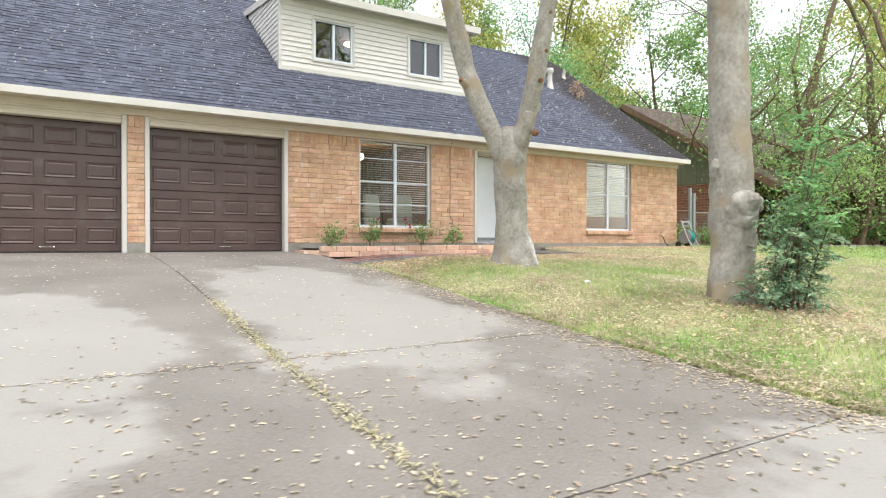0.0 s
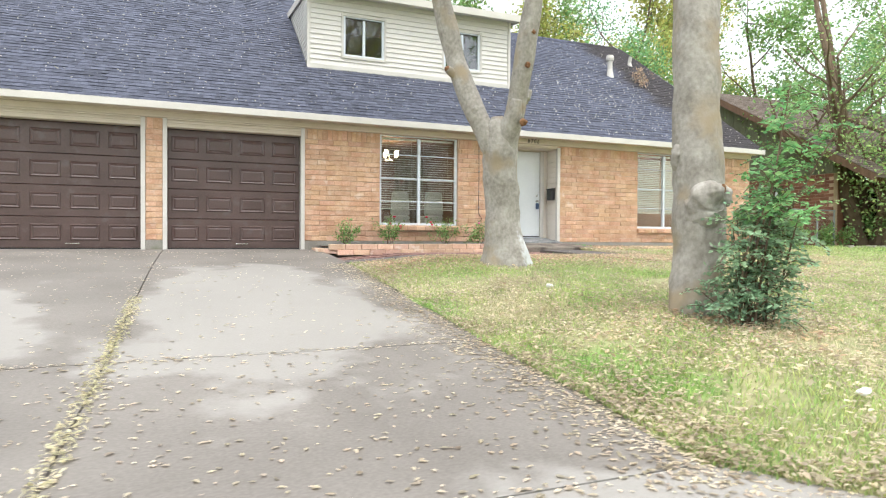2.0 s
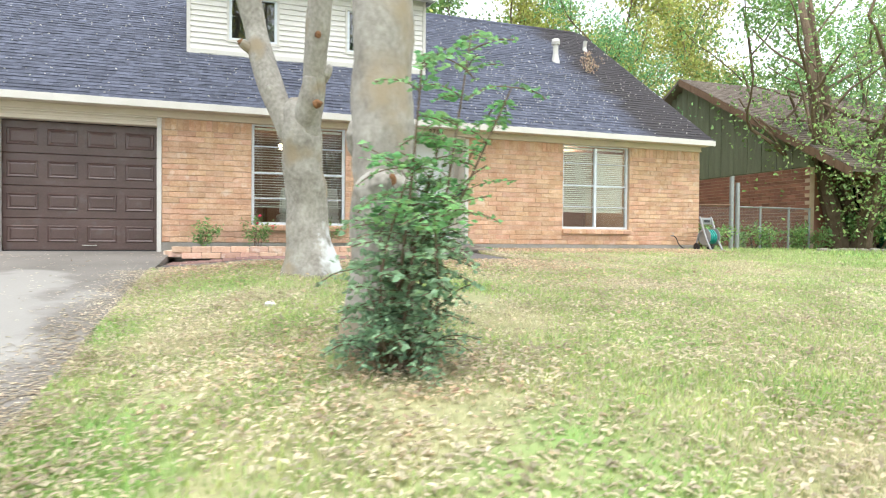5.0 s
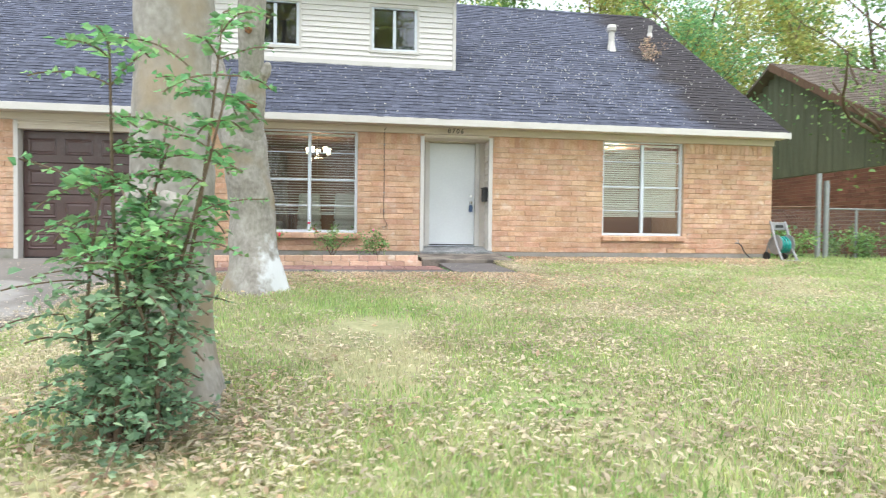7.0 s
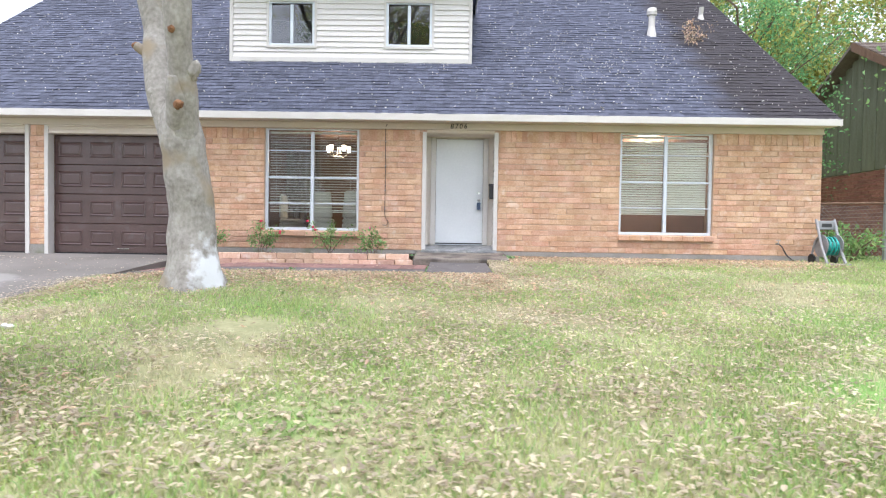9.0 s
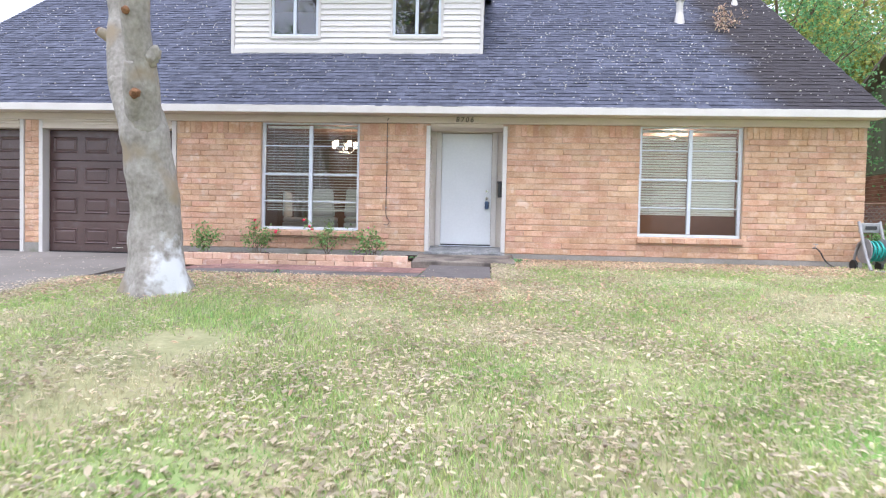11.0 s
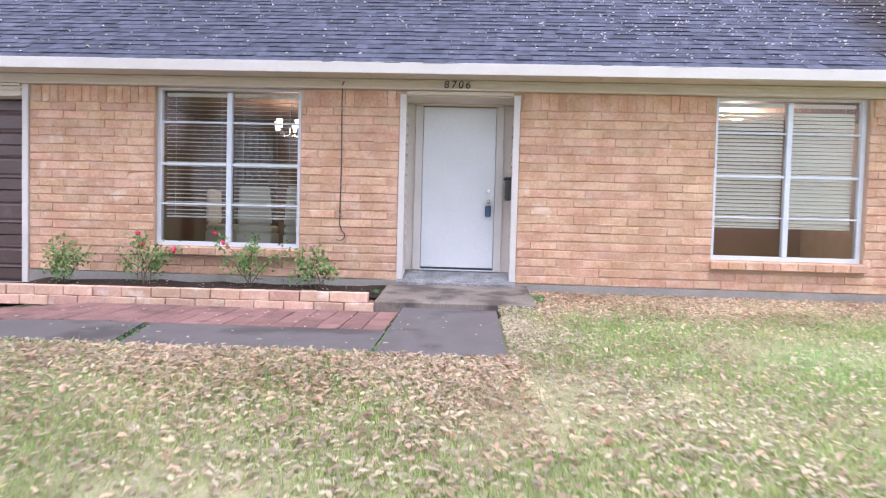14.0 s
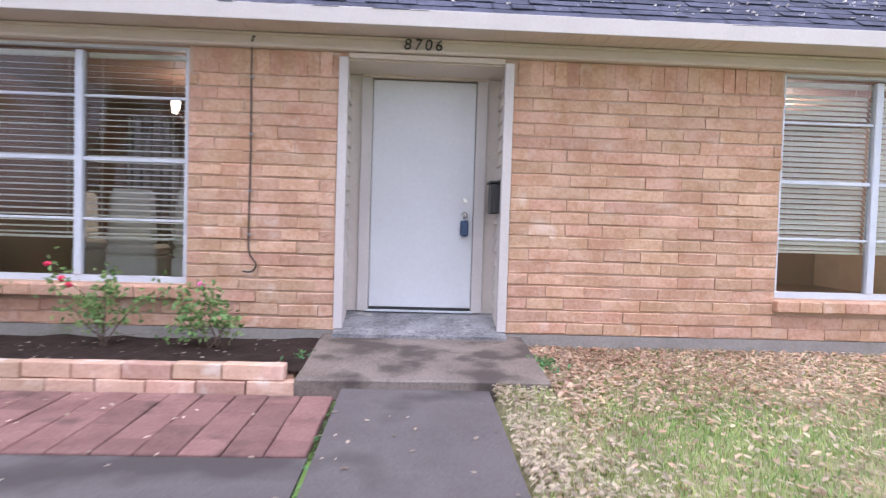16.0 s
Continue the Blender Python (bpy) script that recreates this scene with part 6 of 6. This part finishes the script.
# ---- the neighbour's lot ----
def neighbour():
    X, Y0, Y1 = 20.5, 13.2, 24.5
    g = 1.0
    h = thing("neighbour_house", (X + 5, 18, g), "neighbouring house of brown brick and green boards", "house")
    part("wall", boxed(X + 0.012, X + 0.2, Y0, Y1, g - 0.2, 3.42), M["mortar"], h, "side wall behind its brick skin")
    bricks, faces = [], []
    rng = np.random.default_rng(61)
    for r in range(23):
        z = 1.0 + r * 0.105
        y = Y0 + (0.15 if r % 2 else 0)
        while y < Y1 - 0.3:
            b = len(bricks)
            o = rng.uniform(-0.003, 0.003)
            bricks += [(X + o, y, z), (X + o, y + 0.29, z), (X + o, y + 0.29, z + 0.094), (X + o, y, z + 0.094), (X + 0.02, y, z), (X + 0.02, y + 0.29, z), (X + 0.02, y + 0.29, z + 0.094), (X + 0.02, y, z + 0.094)]
            faces += [(b + 3, b + 2, b + 1, b), (b, b + 1, b + 5, b + 4), (b + 3, b + 7, b + 6, b + 2), (b, b + 4, b + 7, b + 3), (b + 1, b + 2, b + 6, b + 5)]
            y += 0.305
    tagged(stuff("brick_skin", sheet_mesh("brick_skin", bricks, faces, M["nb_brick"]), h, "brown brick courses"))
    ridge_y, ridge_z, slope = 18.2, 6.95, 0.58
    gable = part("gable_wall", boxed(X + 0.06, X + 0.18, Y0, Y1, 3.424, 3.6), M["nb_board"], h)
    for k in range(int((Y1 - Y0) / 0.28)):
        y = Y0 + 0.01 + k * 0.28
        top = min(ridge_z - slope * abs(y + 0.13 - ridge_y) - 0.02, ridge_z)
        part("board", boxed(X - 0.02 + 0.012 * (k % 2), X + 0.055, y, y + 0.268, 3.43, top, bevel=0.004), M["nb_board"], gable)
    for s in (-1, 1):
        bm = bmesh.new()
        ye = ridge_y + s * 6.6
        ze = ridge_z - slope * 6.6
        vs = [(X - 0.4, ridge_y, ridge_z), (X + 14, ridge_y, ridge_z), (X + 14, ye, ze), (X - 0.4, ye, ze)]
        a, b = [bm.verts.new((p[0], p[1], p[2] + 0.1)) for p in vs], [bm.verts.new((p[0], p[1], p[2])) for p in vs]
        bm.faces.new(a), bm.faces.new(b[::-1])
        for k in range(4):
            bm.faces.new((a[k], b[k], b[(k + 1) % 4], a[(k + 1) % 4]))
        bmesh.ops.recalc_face_normals(bm, faces=bm.faces)
        roof = part("roof", bm, M["nb_roof"], h, "brown weathered roof slope")
        if s < 0:
            vv, ff = [], []
            for r in range(44):
                d0, d1 = 6.62 - r * 0.15, 6.62 - (r + 1.15) * 0.15
                x = X - 0.42
                while x < X + 13.9:
                    w = rng.uniform(0.22, 0.4)
                    b = len(vv)
                    vv += [(x, ridge_y - d0, ridge_z - slope * d0 + 0.135), (x + w, ridge_y - d0, ridge_z - slope * d0 + 0.135), (x + w, ridge_y - d1, ridge_z - slope * d1 + 0.105), (x, ridge_y - d1, ridge_z - slope * d1 + 0.105), (x, ridge_y - d0, ridge_z - slope * d0 + 0.105), (x + w, ridge_y - d0, ridge_z - slope * d0 + 0.105)]
                    ff += [(b, b + 1, b + 2, b + 3), (b + 4, b + 5, b + 1, b)]
                    x += w + 0.004
            stuff("roof_shingles", sheet_mesh("roof_shingles", vv, ff, M["nb_roof"]), roof, "weathered brown shingles")
    bm = bmesh.new()
    p = [(ridge_y - 6.6, ridge_z - slope * 6.6 - 0.14), (ridge_y, ridge_z - 0.14), (ridge_y, ridge_z + 0.1), (ridge_y - 6.6, ridge_z - slope * 6.6 + 0.1)]
    a, b = [bm.verts.new((X - 0.44, y, z)) for y, z in p], [bm.verts.new((X - 0.402, y, z)) for y, z in p]
    bm.faces.new(a), bm.faces.new(b[::-1])
    for k in range(4):
        bm.faces.new((a[k], b[k], b[(k + 1) % 4], a[(k + 1) % 4]))
    bmesh.ops.recalc_face_normals(bm, faces=bm.faces)
    part("barge_board", bm, M["fence_wood"], h, "brown barge board on the gable")
    # front with a deep porch
    part("front_wall", holed_wall(bmesh.new(), X + 0.21, X + 13.5, g - 0.2, 3.3, Y0 + 0.3, Y0 + 0.5, [(22.5, 23.9, 1.9, 3.0), (25.2, 26.2, 1.1, 3.1), (28, 30, 1.9, 3.0)]), M["nb_brick"], h)
    part("back_wall", boxed(X + 0.21, X + 13.5, Y1 - 0.2, Y1, g - 0.2, 3.3), M["nb_brick"], h)
    part("end_wall", boxed(X + 13.3, X + 13.5, Y0 + 0.5, Y1 - 0.21, g - 0.2, 3.3), M["nb_brick"], h)
    part("porch_beam", boxed(X + 0.3, X + 13.5, Y0 - 1.3, Y0 - 1.12, 3.0, 3.25), M["fence_wood"], h, "dark porch beam")
    for x in (23.0, 26.0, 29.5):
        part("porch_post", boxed(x, x + 0.12, Y0 - 1.27, Y0 - 1.15, g - 0.1, 2.998, bevel=0.01), M["fence_wood"], h, "dark timber porch post")
    part("door_leaf", boxed(25.22, 26.18, Y0 + 0.38, Y0 + 0.42, 1.1, 3.08, bevel=0.005), M["fence_wood"], h, "dark wooden door")
    for a, b in ((22.5, 23.9), (28, 30)):
        w = part("window", boxed(a + 0.05, b - 0.05, Y0 + 0.4, Y0 + 0.405, 1.95, 2.95), M["glass_dark"], h, "dark porch window")
        fb = bmesh.new()
        box(fb, a, a + 0.05, Y0 + 0.36, Y0 + 0.44, 1.9, 3.0), box(fb, b - 0.05, b, Y0 + 0.36, Y0 + 0.44, 1.9, 3.0), box(fb, a + 0.05, b - 0.05, Y0 + 0.36, Y0 + 0.44, 1.9, 1.95), box(fb, a + 0.05, b - 0.05, Y0 + 0.36, Y0 + 0.44, 2.95, 3.0)
        box(fb, (a + b) / 2 - 0.025, (a + b) / 2 + 0.025, Y0 + 0.36, Y0 + 0.398, 1.95, 2.95)
        part("frame", fb, M["white_paint"], w)
    # one near-black sheet behind the openings, its colour standing in for indoor shade
    part("porch_room", boxed(X + 0.3, X + 13, Y0 + 3.0, Y0 + 3.1, g, 3.3), M["dark"], h, "near-black sheet standing for the unlit interior")


def side_fence():
    y = 13.05
    t = thing("chain_link_fence", (18.5, y, 1.0), "grey chain-link side fence with steel posts", "fence")
    for x, top in ((17.62, 3.02), (17.82, 2.86), (18.6, 2.25), (19.6, 2.25), (20.35, 2.25)):
        part("post", rod(bmesh.new(), (x, y, 0.9), (x, y, top), 0.06 if x < 18 else 0.03, sides=12), M["galvanised"], t)
    part("top_rail", rod(bmesh.new(), (17.82, y, 2.22), (20.4, y, 2.22), 0.02, sides=8), M["galvanised"], t)
    part("top_rail", rod(bmesh.new(), (RIGHT + 0.03, y, 2.22), (17.62, y, 2.26), 0.02, sides=8), M["fence_wood"], t)
    mesh = bmesh.new()
    for x0, x1 in ((17.85, 20.4), (RIGHT + 0.03, 17.58)):
        n = int((x1 - x0) / 0.09)
        for k in range(-12, n):
            for s in (1, -1):
                a, b = x0 + k * 0.09, x0 + k * 0.09 + 1.1
                za, zb = (1.1, 2.2) if s > 0 else (2.2, 1.1)
                if b > x1:
                    zb = za + (zb - za) * (x1 - a) / (b - a)
                    b = x1
                if a < x0:
                    za = za + (zb - za) * (x0 - a) / (b - a)
                    a = x0
                if b - a > 0.02:
                    d = 0.0028
                    vs = [mesh.verts.new(p) for p in ((a, y - 0.002 * s, za - d), (b, y - 0.002 * s, zb - d), (b, y - 0.002 * s, zb + d), (a, y - 0.002 * s, za + d))]
                    mesh.faces.new(vs)
    part("wire_mesh", mesh, M["galvanised"], t, "diamond wire mesh")


def edging():
    rng = np.random.default_rng(71)
    t = thing("bed_edging", (22, 11.9, 1.05), "low border of pale stones round a bed", "edging")
    for k in range(26):
        x = 19.6 + k * 0.3
        y = 12.1 - 0.05 * k + rng.normal(0, 0.03)
        bm = boxed(x, x + 0.28, y - 0.07, y + 0.07, 0.95, 1.12 + rng.uniform(0, 0.03), bevel=0.025)
        for v in bm.verts:
            v.co += Vector(rng.normal(0, 0.008, 3))
        part("stone", bm, M["stone"], t)


def wheelie_bin():
    x, y, z = 22.9, 12.55, float(rise(22.9, 12.5))
    t = thing("rubbish_bin", (x, y, z), "dark green wheeled rubbish bin under the tree", "bin")
    bm = boxed(x - 0.25, x + 0.25, y - 0.28, y + 0.28, z + 0.06, z + 0.95, bevel=0.03)
    for v in bm.verts:
        if v.co.z < z + 0.4:
            v.co.x, v.co.y = x + (v.co.x - x) * 0.82, y + (v.co.y - y) * 0.82
    part("body", bm, M["bin"], t)
    part("lid", boxed(x - 0.28, x + 0.28, y - 0.32, y + 0.3, z + 0.955, z + 1.03, bevel=0.02), M["bin"], t)
    for s in (-1, 1):
        part("wheel", rod(bmesh.new(), (x + s * 0.2, y + 0.26, z + 0.09), (x + s * 0.25, y + 0.26, z + 0.09), 0.09, sides=16), M["black"], t)


neighbour()
side_fence()
edging()
wheelie_bin()


# ---- trees and bushes round the lot ----
def yard_tree(name, height, trunk_r, stems, leaf, count, size, seed, label, spread=0.45, depth=3, first=0.35, group="background trees"):
    rng = np.random.default_rng(seed)
    t = thing(name, (0, 0, 0), label, "tree", group)
    bm, tips = bmesh.new(), []
    for k in range(stems):
        a = k * 6.283 / stems + rng.uniform(0, 1)
        lean = 0.0 if stems == 1 else 0.22
        s = Vector((0.3 * lean * math.cos(a) * 4, 0.3 * lean * math.sin(a) * 4, -0.15))
        h = height * rng.uniform(0.6, 0.7)
        pts = [s]
        d = Vector((lean * math.cos(a), lean * math.sin(a), 1)).normalized()
        for q in range(7):
            d = (d + Vector((rng.normal(0, 0.05), rng.normal(0, 0.05), 0))).normalized()
            pts.append(pts[-1] + d * h / 7)
        p, r = smooth_path(pts, [trunk_r * (1 - 0.09 * i) * (1.25 if i == 0 else 1) for i in range(8)], 3)
        tube(bm, p, r, 10, 0.1, seed)
        for q in range(9 if stems == 1 else 6):
            i = int(len(p) * (first + (1 - first) * q / 9))
            a2 = q * 2.4 + rng.uniform(0, 1)
            limb(bm, p[min(i, len(p) - 1)], (math.cos(a2), math.sin(a2), rng.uniform(0.25, 0.9)), height * rng.uniform(0.2, 0.32), r[min(i, len(p) - 1)] * 0.45, depth - 2, tips, rng, 6, 0.35)
        limb(bm, p[-1], d, height * 0.3, r[-1], depth - 1, tips, rng, 6, 0.3)
    part("trunk", bm, M["twig_bark"], t, "brown trunk and limbs")
    stuff("crown", leaf_mesh("crown", around(tips, count, spread, rng), rng.uniform(size * 0.6, size * 1.3, count), M[leaf], rng, aspect=0.6), t, "open leafy crown with gaps")
    return t


def bush(name, radius, height, leaf, count, size, seed, label):
    rng = np.random.default_rng(seed)
    t = thing(name, (0, 0, 0), label, "bush", "garden bushes")
    bm, tips = bmesh.new(), []
    for k in range(8):
        a = rng.uniform(0, 6.28)
        limb(bm, (0.15 * math.cos(a), 0.15 * math.sin(a), -0.05), (radius * math.cos(a), radius * math.sin(a), height * rng.uniform(0.7, 1.4)), height * 0.65, 0.025, 1, tips, rng, 5, 0.3)
    tagged(part("stem", bm, M["twig_bark"], t), kind="stuff")
    stuff("foliage", leaf_mesh("foliage", around(tips, count, 0.16 * radius, rng), rng.uniform(size * 0.6, size * 1.3, count), M[leaf], rng, aspect=0.55), t, "dense small leaves")
    return t


def at(x, y, turn=0.0, s=None):
    return pose(x, y, float(rise(x, y)), 0, 0, turn)


def plant(maker, places):
    """Puts the first of a kind at its place and copies it to the others."""
    first = maker
    first.matrix_basis = at(*places[0])
    for p in places[1:]:
        copy_thing(first, at(*p))


plant(yard_tree("tree", 13.0, 0.26, 1, "leaf_mid", 9000, 0.19, 81, "tall green tree behind the house"), [(22.0, 29.0, 0), (15.5, 27.5, 30), (30.5, 24.0, 120), (13.5, 34.0, 200), (37.0, 20.0, 60), (27.5, 34.0, 300), (41.0, 10.0, 20)])
plant(yard_tree("tree", 12.0, 0.24, 1, "leaf_yellow", 10500, 0.19, 82, "tall tree with yellowing autumn leaves"), [(18.0, 30.5, 0), (12.5, 30.0, 250), (21.0, 25.5, 15), (26.0, 27.0, 90), (33.0, 29.0, 210), (20.0, 38.0, 40), (36.0, 13.0, 160)])
plant(yard_tree("tree", 9.0, 0.2, 1, "leaf_fresh", 11500, 0.1, 83, "fresh green tree beside the gable"), [(18.8, 21.0, 0), (29.0, 17.8, 140)])
plant(yard_tree("tree", 11.0, 0.27, 3, "leaf_mid", 4400, 0.11, 84, "multi-stemmed brown-barked tree with sparse leaves", 0.45, 3, 0.22), [(21.9, 12.9, 0), (27.5, 11.0, 75), (33.0, 8.0, 150)])
plant(yard_tree("tree", 20.0, 0.42, 1, "leaf_mid", 6500, 0.28, 85, "street tree across the road", 0.55, 3, 0.4, "street trees"), [(0.0, -24.0, 0), (11.0, -27.0, 80), (21.0, -23.0, 150), (-12.0, -26.0, 210)])
plant(yard_tree("tree", 6.2, 0.1, 2, "leaf_bright", 3300, 0.11, 86, "small low-branched leafy tree by the porch", 0.5, 3, 0.2), [(22.9, 11.7, 0), (24.9, 11.5, 290), (21.7, 12.5, 200)])
plant(bush("bush", 0.8, 1.2, "leaf_mid", 1500, 0.10, 91, "green garden bush in a bed"), [(22.0, 12.45, 0), (24.6, 11.9, 80), (26.6, 11.3, 240), (30.0, 11.0, 10)])
plant(bush("bush", 1.5, 2.6, "leaf_bright", 3400, 0.12, 92, "tall loose green hedge bush"), [(28.5, 9.2, 0), (31.5, 7.0, 70), (33.5, 9.6, 150), (30.6, 5.0, 220), (34.5, 5.4, 300), (36.5, 7.5, 30), (34.0, 2.2, 100), (38.0, 3.5, 10), (35.0, -0.6, 50)])
plant(bush("bush", 0.6, 0.7, "leaf_mid", 800, 0.09, 93, "low dark bush by the fence"), [(18.7, 13.4, 0), (16.6, 12.9, 100), (20.2, 12.9, 200)])


# ---- brick skin ----
COURSE, LONG = 0.1016, 0.314


def brick_shape(w, h, rng):
    """A brick's rough face and its sides, as eight plus four corners."""
    e, d, u = 0.009, 0.034, 0.004
    f = [(u, 0, e), (w - u, 0, e), (w - u, 0, h - e), (u, 0, h - e)]
    m = [(0, u, 0), (w, u, 0), (w, u, h), (0, u, h)]
    b = [(x, d, z) for x, _, z in m]
    v = np.array(f + m + b)
    v[:8] += rng.normal(0, 0.0024, (8, 3)) * (0.6, 1, 1)
    q = [(0, 1, 2, 3)]
    for k in range(4):
        n = (k + 1) % 4
        q += [(4 + k, 4 + n, n, k), (8 + k, 8 + n, 4 + n, 4 + k)]
    return v, q


def build_bricks():
    rng = np.random.default_rng(101)
    wall = bpy.data.objects["wall_front"]
    holes = [(a - (0.05 if k.startswith("garage") else 0.006), b + (0.05 if k.startswith("garage") else 0.006), c - (0.12 if k.startswith("window") else 0), d + (0.07 if k.startswith("garage") else 0.0)) for k, (a, b, c, d) in OPENINGS.items()]
    kinds = {}
    V, F = [], []
    singles = 0

    def lay(x, z, w, h):
        nonlocal singles
        y = WALL + rng.uniform(-0.003, 0.003)
        if 7.15 < x < 12.05 and singles < 300:
            key = (round(w / 0.02), round(h, 2), int(rng.integers(0, 8)))
            if key not in kinds:
                v, q = brick_shape(round(w / 0.02) * 0.02 if w < LONG - 0.02 else w, h, rng)
                me = bpy.data.meshes.new("brick")
                me.from_pydata([tuple(p) for p in v], [], q)
                me.materials.append(M["brick"])
                kinds[key] = me
            ob = new("brick", kinds[key])
            ob.parent = wall
            ob.location = (x, y, z)
            singles += 1
        else:
            v, q = brick_shape(w, h, rng)
            k = len(V) * 12
            V.append(v + np.array([x, y, z]))
            F.extend([tuple(i + k for i in t) for t in q])

    rows = 20
    for r in range(rows):
        z = BASE + r * COURSE + 0.004
        h = COURSE - 0.010
        off = (0.0, 0.5)[r % 2] * LONG + rng.uniform(-0.03, 0.03)
        cuts = [LEFT]
        for a, b, c, d in sorted(holes):
            if z + h > c and z < d:
                cuts += [max(a, LEFT), b]
        cuts.append(RIGHT)
        for a, b in zip(cuts[::2], cuts[1::2]):
            x = a
            k = math.ceil((a - LEFT - off) / LONG)
            while x < b - 0.03:
                nx = min(LEFT + off + k * LONG + rng.uniform(-0.012, 0.012), b)
                k += 1
                if b - nx < 0.06:
                    nx = b
                if nx - x > 0.05:
                    lay(x + 0.001, z + rng.uniform(-0.003, 0.003), nx - x - 0.002, h + rng.uniform(-0.003, 0.003))
                    x = nx
    z = BASE + rows * COURSE + 0.004
    h = TOP - z - 0.004
    x = LEFT
    while x < RIGHT - 0.09:
        if not any(a - 0.05 < x < b - 0.04 and d > z for a, b, c, d in holes):
            lay(x + 0.002, z, 0.096, h)
        x += 0.1
    stuff("brickwork", sheet_mesh("brickwork", np.concatenate(V), F, M["brick_rest"]), wall, "rough orange brick courses")


def build_shingles():
    rng = np.random.default_rng(111)
    n = math.hypot(1, SLOPE)
    along, up = np.array([0, 1 / n, SLOPE / n]), np.array([0, -SLOPE / n, 1 / n])
    length = (RIDGE_Y - EAVE_Y) * n
    step = 0.145
    V, F = [], []
    singles = 0
    widths = (0.12, 0.15, 0.18, 0.2, 0.24, 0.28)
    kinds = {}
    for r in range(int(length / step)):
        s0 = r * step - 0.02
        x = LEFT - 0.1 - rng.uniform(0, 0.3)
        while x < RIGHT + 0.09:
            w = widths[int(rng.integers(0, 6))]
            a, b = max(x, LEFT - 0.1), min(x + w, RIGHT + 0.1)
            x += w
            ym = EAVE_Y + s0 / n
            if b - a < 0.03 or (a > 4.3 and b < 9.15 and ym > 13.9 and ym < 16.9):
                continue
            t = rng.uniform(0.017, 0.022) if rng.random() < 0.5 else rng.uniform(0.010, 0.014)
            drop = rng.uniform(0, 0.008)
            p = lambda u, s, e: np.array([u, EAVE_Y, EAVE_Z]) + along * s + up * e
            if 6.6 < a < 11.2 and r < 12 and singles < 300 and abs((b - a) - w) < 1e-6:
                key = (w, int(rng.integers(0, 3)))
                if key not in kinds:
                    c = [np.array([u, 0, 0]) + along * s + up * e for u, s, e in ((0.003, 0, t), (w - 0.003, 0, t), (w - 0.003, step + 0.02, 0.006), (0.003, step + 0.02, 0.006), (0.003, 0.002, t - 0.007), (w - 0.003, 0.002, t - 0.007))]
                    me = bpy.data.meshes.new("shingle")
                    me.from_pydata([tuple(k) for k in c], [], [(0, 1, 2, 3), (4, 5, 1, 0)])
                    me.materials.append(M["shingle"])
                    kinds[key] = me
                ob = new("shingle", kinds[key])
                ob.parent = ROOF
                ob.location = tuple(p(a, s0 - drop, 0))
                singles += 1
                continue
            k = len(V)
            V += [p(a + 0.003, s0 - drop, t), p(b - 0.003, s0 - drop, t), p(b - 0.003, s0 + step + 0.02, 0.006), p(a + 0.003, s0 + step + 0.02, 0.006), p(a + 0.003, s0 - drop + 0.002, t - 0.007), p(b - 0.003, s0 - drop + 0.002, t - 0.007)]
            F += [(k, k + 1, k + 2, k + 3), (k + 4, k + 5, k + 1, k)]
    stuff("shingles", sheet_mesh("shingles", V, F, M["shingle_rest"]), ROOF, "dark weathered shingle tabs")


build_bricks()
build_shingles()
